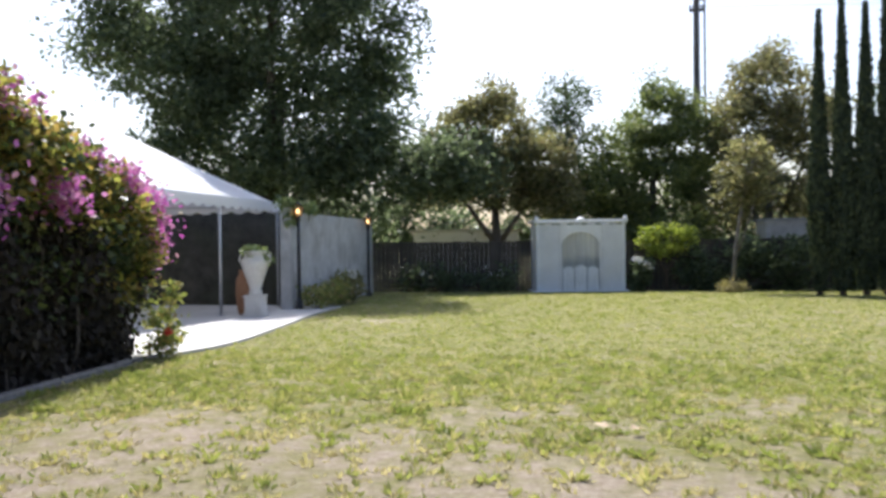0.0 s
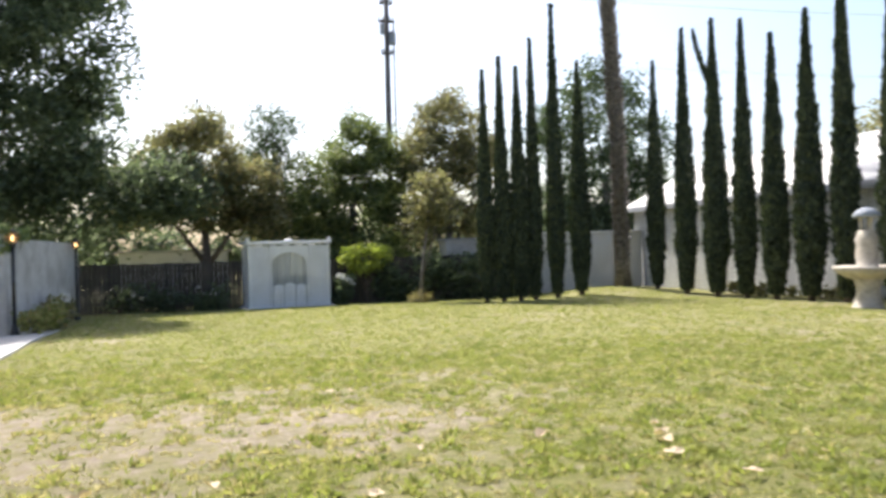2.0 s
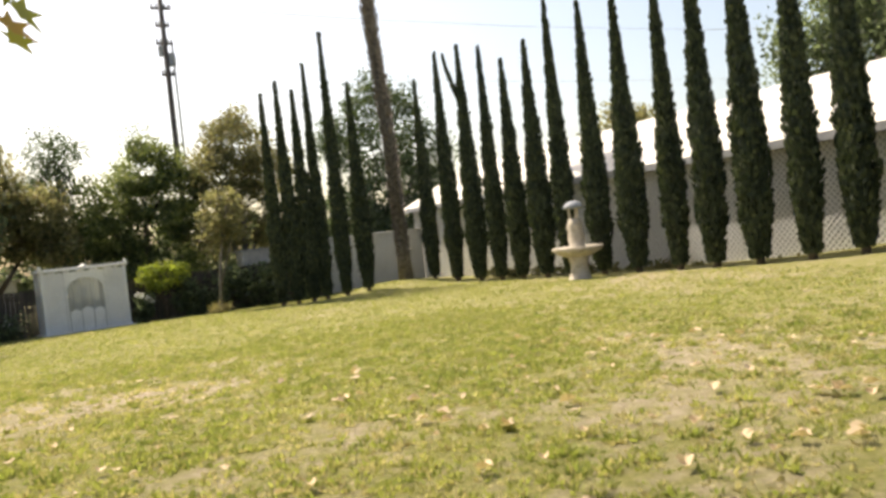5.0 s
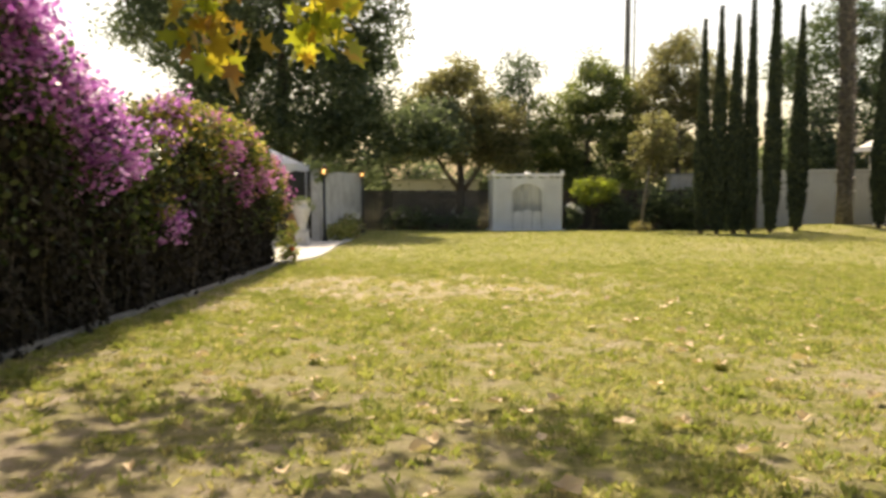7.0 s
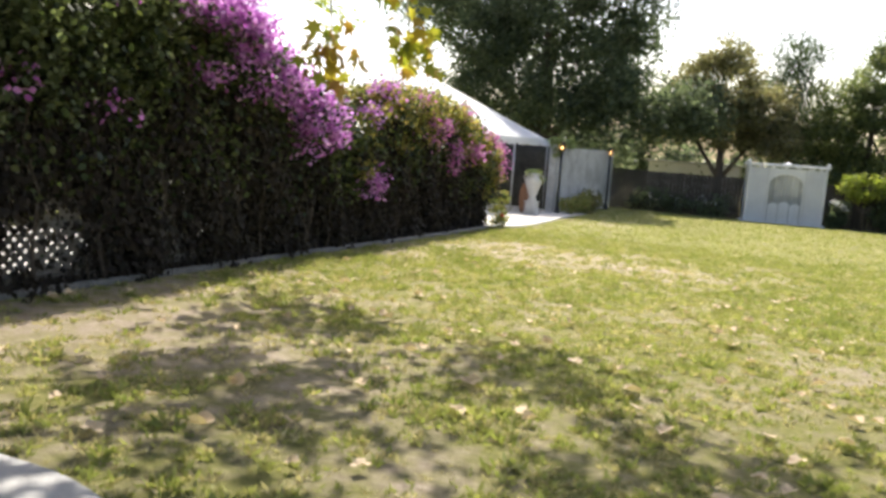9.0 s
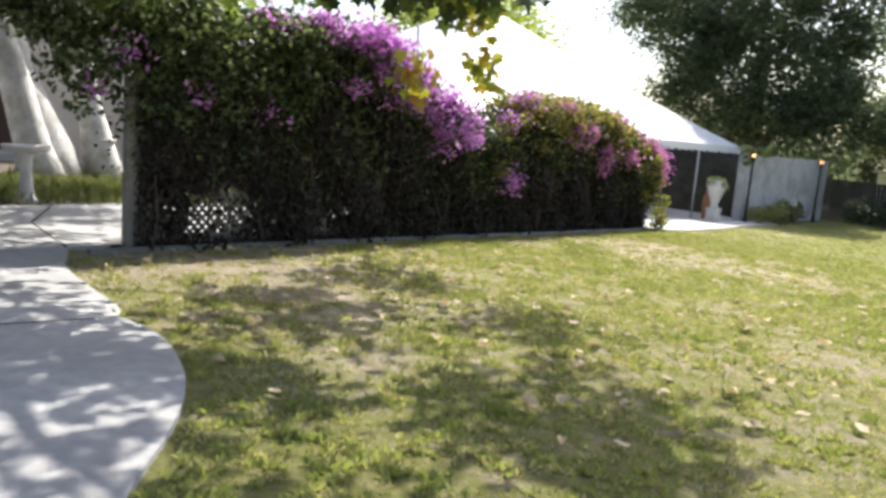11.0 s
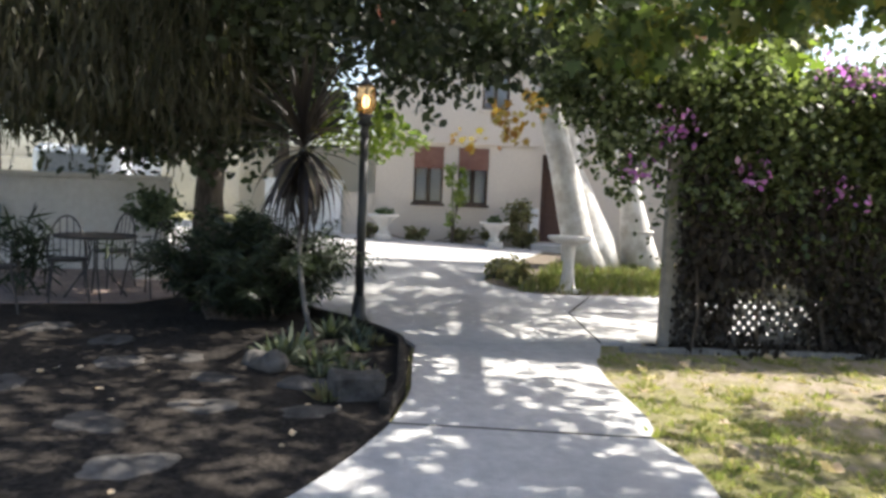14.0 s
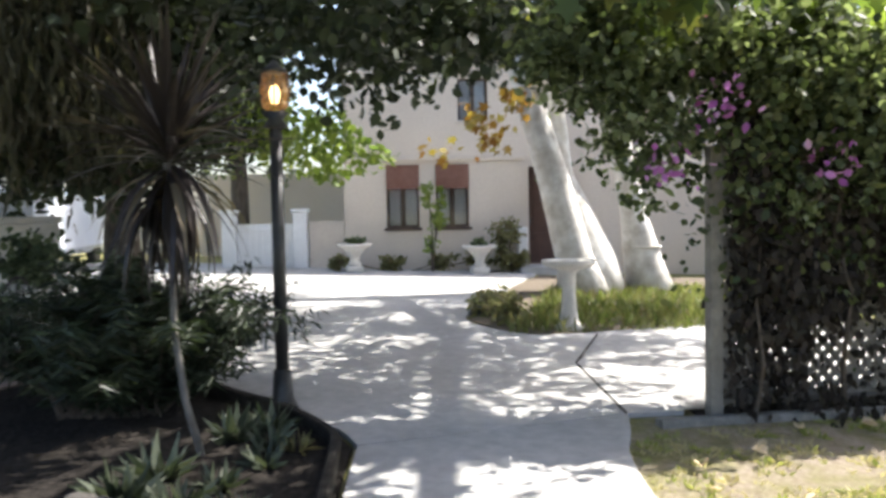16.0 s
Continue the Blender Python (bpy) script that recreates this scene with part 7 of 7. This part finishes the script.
def planter(x, y, label, seed):
    t = thing("planter_urn", label, "planter", "planters before the house", at=(x, y, gz(x, y) + 0.035))
    part("foot", boxes(-0.19, -0.19, 0, 0.19, 0.19, 0.14, bevel=0.015), M_CAST, t)
    part("bowl", lathe(bmesh.new(), [(0.13, 0.14), (0.15, 0.19), (0.10, 0.25), (0.14, 0.38), (0.24, 0.5), (0.27, 0.54), (0.38, 0.58), (0.39, 0.63), (0.34, 0.63), (0.28, 0.56)], 22), M_CAST, t, smooth=True)
    foliage("plant", clumps(np.random.default_rng(seed), [(0, 0, 0.66, 0.2, 0.2, 0.08)], 200, 10, 0.05), 0.1, L_DARK, t, OVAL, seed)


planter(-16.45, -7.55, "white pedestal planter bowl beside the house window", 81)
planter(-16.15, -4.78, "white pedestal planter bowl near the entrance", 82)
bush("climbing_shrub", "thin pale green shrub growing between the windows", -16.75, -5.75, [(0, 0, 1.75, 0.25, 0.4, 0.35), (0, 0.1, 1.2, 0.2, 0.2, 0.3), (0, -0.05, 0.7, 0.15, 0.15, 0.3)], 420, L_BEDGREEN, 0.1, 83)
bush("rounded_shrub", "dark rounded shrub beside the entrance door", -16.5, -3.95, [(0, 0, 0.5, 0.4, 0.4, 0.5), (0, -0.1, 1.0, 0.3, 0.3, 0.25)], 1100, L_OLIVE, 0.1, 84)
bush("topiary_shrub", "dark green shrub standing over the door step", -16.6, -2.9, [(0, 0, 2.4, 0.35, 0.4, 0.4), (0, 0, 1.6, 0.12, 0.12, 0.7)], 1100, L_DARK, 0.1, 85)
bush("foundation_plants", "low weeds and shrubs along the house wall", -16.85, -6.4, [(0, -1.4, 0.22, 0.25, 0.4, 0.22), (0, -0.2, 0.2, 0.22, 0.4, 0.2), (0, 0.9, 0.2, 0.22, 0.3, 0.2), (0, 1.8, 0.2, 0.2, 0.4, 0.2)], 1200, L_OLIVE, 0.1, 86)
rng = np.random.default_rng(88)
bedpts = []
while len(bedpts) < 5200:
    x, y = rng.uniform(-12.5, -7.4), rng.uniform(-6.5, -1.0)
    if y > -6.45 + 0.0 * x and x < -7.5 - 0.1 * (y + 5.2) and (x + 7.5) * 0.42 + y + 6.35 > 0 - 0.0 and y > -6.5 - 0.35 * (x + 8.6) - 0.0:
        bedpts.append((x, y, gz(x, y) + 0.03))
tagged(foliage("bed_groundcover", np.array(bedpts), 0.17, L_GROUNDCOVER, None, STRAP, 88, np.array((0, 0, 0.9)), 0.45, 0.0, 0.25), "fresh green groundcover under the sycamore", "groundcover", kind="stuff")
bush("bed_shrub", "dark low shrub at the bed's tip", -8.9, -6.25, [(0, 0, 0.12, 0.25, 0.25, 0.14), (-0.6, 0.25, 0.14, 0.3, 0.3, 0.15), (0.7, 0.1, 0.15, 0.3, 0.2, 0.18)], 700, L_OLIVE, 0.09, 89)
rock(-9.15, -6.35, 0.13, 0.1, 0.08, 3.3, "small dark stone at the bed's tip")

# ---- terrace with iron furniture ----
ter = tagged(finish("terrace", slab(bmesh.new(), [(-4.9, -10.85), (-4.3, -12.6), (-4.4, -17.0), (-5.7, -17.0), (-7.45, -11.2), (-6.9, -10.6), (-5.4, -10.55)], 0.036, 0.12), M_TERRACE), "reddish terrace paving under the iron table", "paving", kind="structure")


def iron_chair(x, y, turn):
    t = thing("iron_chair", "dark wrought iron garden chair with a hooped back", "chair", "chairs round the iron table", at=(x, y, gz(x, y) + 0.036))
    t.rotation_euler, t.scale = (0, 0, radians(turn)), (0.86, 0.86, 0.86)
    part("seat", lathe(bmesh.new(), [(0.2, 0.43), (0.215, 0.44), (0.215, 0.455), (0.2, 0.46)], 18), M_IRON, t)
    hoop = [(0.2 * math.cos(a), -0.2 - 0.06 * math.sin(a), 0.45 + 0.46 * math.sin(a)) for a in np.linspace(0, math.pi, 13)]
    part("back_hoop", tube(bmesh.new(), hoop, [0.011] * 13, 6), M_IRON, t)
    for k in range(5):
        u = -0.13 + 0.065 * k
        part("spindle", tube(bmesh.new(), [(u, -0.2, 0.455), (u * 1.1, -0.25, 0.45 + 0.46 * math.sqrt(max(0.05, 1 - (u / 0.2) ** 2)))], [0.006, 0.006], 5), M_IRON, t)
    for sx, sy_ in ((-1, -1), (1, -1), (-1, 1), (1, 1)):
        part("leg", tube(bmesh.new(), [(0.15 * sx, 0.15 * sy_, 0.44), (0.18 * sx, 0.19 * sy_, 0.2), (0.2 * sx, 0.22 * sy_, 0)], [0.011, 0.01, 0.011], 6), M_IRON, t)
    arm = [(0.2, -0.2, 0.62), (0.24, 0.02, 0.66), (0.21, 0.16, 0.6), (0.19, 0.16, 0.45)]
    for s in (-1, 1):
        part("armrest", tube(bmesh.new(), [(s * p[0], p[1], p[2]) for p in arm], [0.009] * 4, 5), M_IRON, t)


tx, ty_ = -5.07, -11.22
tb = thing("iron_table", "round dark wrought iron garden table", "table", at=(tx, ty_, gz(tx, ty_) + 0.036))
tb.scale = (0.84, 0.84, 0.84)
part("tabletop", lathe(bmesh.new(), [(0.44, 0.70), (0.455, 0.71), (0.455, 0.725), (0.44, 0.73)], 24), M_IRON, tb)
for k in range(4):
    a = k * math.pi / 2 + 0.4
    part("leg", tube(bmesh.new(), [(0.12 * math.cos(a), 0.12 * math.sin(a), 0.7), (0.1 * math.cos(a), 0.1 * math.sin(a), 0.35), (0.34 * math.cos(a), 0.34 * math.sin(a), 0)], [0.012] * 3, 6), M_IRON, tb)
pd = thing("pedestal_planter", "pale square pedestal carrying a dark bushy plant", "planter", at=(-6.75, -11.06, gz(-6.75, -11.06)))
part("plinth", boxes(-0.17, -0.17, -0.02, 0.17, 0.17, 0.09, bevel=0.012), M_GARDENWALL, pd)
part("shaft", boxes(-0.125, -0.125, 0.092, 0.125, 0.125, 0.56, bevel=0.01), M_GARDENWALL, pd)
part("cap", boxes(-0.16, -0.16, 0.562, 0.16, 0.16, 0.63, bevel=0.012), M_GARDENWALL, pd)
part("stem_tangle", tube(bmesh.new(), [(0, 0, 0.6), (0.03, 0.02, 0.8), (-0.02, 0.05, 1.0)], [0.02, 0.015, 0.008], 6), M_TWIG, pd)
foliage("plant", clumps(np.random.default_rng(92), [(0, 0.02, 0.88, 0.26, 0.27, 0.22), (0.05, 0.15, 0.8, 0.2, 0.2, 0.16)], 900, 18, 0.07), 0.075, L_DARK, pd, OVAL, 92)
iron_chair(-4.86, -11.41, -70)
iron_chair(-5.90, -11.30, -125)
iron_chair(-4.03, -11.75, 20)
iron_chair(-5.34, -10.79, 150)
bush("potted_succulent", "dark spiky plant on the iron table's far side", -4.96, -11.86, [(0, 0, 0.4, 0.25, 0.25, 0.35)], 260, L_FERN, 0.22, 91, None, STRAP)

# ---- fallen leaves on lawn, path and bed ----
rr = random.Random(12)
leaf_meshes = []
for k in range(5):
    bm = bmesh.new()
    ring = []
    for j in range(12):
        a, q = j * math.pi / 6, rr.uniform(0.6, 1.1) * (1.0 if j % 2 else 0.82)
        ring.append(bm.verts.new((0.055 * q * math.cos(a), 0.072 * q * math.sin(a), 0.02 * (math.cos(a) ** 2) * (0.5 + 0.4 * k) + 0.012 * rr.random())))
    c = bm.verts.new((0, -0.005, 0.0))
    for i in range(12):
        bm.faces.new((ring[i], ring[(i + 1) % 12], c))
    me = bpy.data.meshes.new("fallen_leaf")
    bm.to_mesh(me)
    bm.free()
    me.materials.append(M_DRYLEAF)
    leaf_meshes.append(me)
SPOTS = [(-0.17, 3.87), (0.02, 3.81), (0.9, -4.4), (1.46, -1.09), (1.3, -2.37), (-2.38, -1.1), (-1.29, -2.17), (0.19, 2.11), (-1.3, -3.64), (0.06, -7.16), (0.67, -7.18), (0.2, -6.41), (1.22, -5.06), (1.51, -6.07), (-0.64, -6.46), (-1.1, -1.64), (1.85, -5.08), (0.04, -4.94), (1.91, -2.17), (-0.6, -4.5), (1.0, -4.75)]
for i in range(250):
    SPOTS.append((rr.uniform(-3.6, 5.0), rr.uniform(-7.0, 1.5)) if i < 210 else (rr.uniform(-3, 1.5), rr.uniform(-12, -8.9)))
for i, (x, y) in enumerate(SPOTS):
    o = new("fallen_leaf", leaf_meshes[i % 5])
    s = (1.1 if i < 21 else 0.85 if y > -8.0 else 0.4) * rr.uniform(0.6, 1.3)
    o.matrix_world = pose(x, y, gz(x, y) + 0.04, rr.uniform(-14, 14), rr.uniform(-14, 14), rr.uniform(0, 360)) @ Matrix.Diagonal((s, s, s, 1))
    tagged(o, "curled pale tan fallen leaf on the grass", "leaf", "fallen leaves")

# ---- grass ----
PATH_EDGE = [(-3.2, -6.78), (-1.2, -7.15), (-0.6, -7.13), (0.03, -7.32), (0.48, -7.55), (0.87, -7.83), (1.31, -8.21), (2.2, -8.9), (4.0, -9.95), (8.0, -11.15)]


def on_lawn(x, y):
    edge = np.interp(x, [p[0] for p in PATH_EDGE], [p[1] for p in PATH_EDGE])
    left = np.interp(y, [-6.8, -6.3, -1.0, 2.4, 6.2, 7.4, 8.7, 11.1, 16.9, 26], [-3.3, -3.62, -4.1, -4.3, -4.62, -4.6, -4.42, -4.7, -5.4, -6.3])
    return (y > edge) & (x > left)


def grass_mat(name, tones):
    """Blades whose tone drifts from tuft to tuft over the lawn, with a small shift from blade to blade."""
    m = leaf_mat(name, tones, 0.6, 0.4)
    n, l = m.node_tree.nodes, m.node_tree.links
    ramp = next(q for q in n if q.bl_idname == "ShaderNodeValToRGB")
    geo = next(q for q in n if q.bl_idname == "ShaderNodeNewGeometry")
    tc = n.new("ShaderNodeTexCoord")
    tone = n.new("ShaderNodeTexNoise")
    tone.inputs["Scale"].default_value, tone.inputs["Detail"].default_value, tone.inputs["Roughness"].default_value = 2.2, 6.0, 0.75
    l.new(tc.outputs["Object"], tone.inputs["Vector"])
    wide = n.new("ShaderNodeMapRange")
    wide.inputs["From Min"].default_value, wide.inputs["From Max"].default_value, wide.inputs["To Max"].default_value = 0.3, 0.7, 0.75
    l.new(tone.outputs["Fac"], wide.inputs["Value"])
    own = n.new("ShaderNodeMath")
    own.operation, own.use_clamp = "MULTIPLY_ADD", True
    own.inputs[1].default_value = 0.25
    l.new(geo.outputs["Random Per Island"], own.inputs[0])
    l.new(wide.outputs["Result"], own.inputs[2])
    l.new(own.outputs[0], ramp.inputs["Fac"])
    return m


G_GREEN = grass_mat("grass_blades", [(0.15, 0.18, 0.055), (0.21, 0.24, 0.075), (0.28, 0.295, 0.105), (0.36, 0.34, 0.15), (0.46, 0.41, 0.25)])
G_STRAW = grass_mat("straw_grass", [(0.27, 0.24, 0.12), (0.38, 0.325, 0.19), (0.49, 0.42, 0.28), (0.57, 0.50, 0.36)])
LEAFLET = np.array([(0, 0), (0.17, 0.45), (0.0, 1), (-0.17, 0.45)])


def grass(ob_name, label, tufts, per, x0, x1, y0, y1, size, seed, wide, fade=0.0):
    """Tufts of short blades: thick and green on the fed lawn, sparse clumps on the bare spots."""
    rng = np.random.default_rng(seed)
    x, y = rng.uniform(x0, x1, tufts), rng.uniform(y0, y1, tufts)
    k = on_lawn(x, y)
    x, y = x[k], y[k]
    d = np.array([dryness(a, b) for a, b in zip(x, y)])
    clump = np.array([noise.noise((a * 6.0, b * 6.0, 1.5)) + 0.6 * noise.noise((a * 13.0, b * 13.0, 8.5)) for a, b in zip(x, y)])
    keep = rng.random(len(x)) < np.clip(0.74 + 0.8 * clump - 0.7 * d, 0.03, 1.0)
    if fade:
        keep &= rng.random(len(x)) < np.clip((x1 - x) / fade, 0, 1) * np.clip((y1 - y) / fade, 0, 1)
    x, y, d, clump = x[keep], y[keep], d[keep], clump[keep]
    tall = size * (0.7 + 0.7 * np.clip(clump + 0.2, 0, 0.9)) * rng.uniform(0.7, 1.35, len(x))
    green = rng.random(len(x)) > 0.27 + 0.5 * d
    for sel, m_, f, shift, words in ((green, G_GREEN, 1.0, 0, label), (~green, G_STRAW, 0.8, 1, "dry straw-coloured grass tufts")):
        cx, cy, h = (np.repeat(q[sel], per) for q in (x, y, tall))
        a = rng.random(len(cx)) * 2 * math.pi
        r = np.abs(rng.normal(0, 0.35, len(cx))) * h
        px, py = cx + r * np.cos(a), cy + r * np.sin(a)
        pz = 0.135 - 0.034 * py + 0.33 * np.exp(-((px - 12.6) ** 2 + (py - 24) ** 2) / 9) - 0.004
        lean = np.stack([np.cos(a) * 0.75, np.sin(a) * 0.75, np.full(len(a), 0.8)], 1)
        tagged(foliage(ob_name, np.stack([px, py, pz], 1), h * f, m_, None, LEAFLET * np.array((wide, 1)), seed + shift, lean, 0.3, 0.0, 0.3), words, "grass", kind="stuff")


grass("lawn_grass", "short uneven green grass tufts", 108000, 7, -4.6, 7.2, -8.6, 8.2, 0.041, 500, 1.0, 2.2)
grass("far_grass", "short grass of the far lawn", 80000, 3, -6.2, 13.0, 6.9, 25.5, 0.034, 510, 1.7)
grass("side_grass", "short grass towards the fountain", 48000, 3, 5.2, 13.4, -9.0, 6.9, 0.034, 520, 1.6)
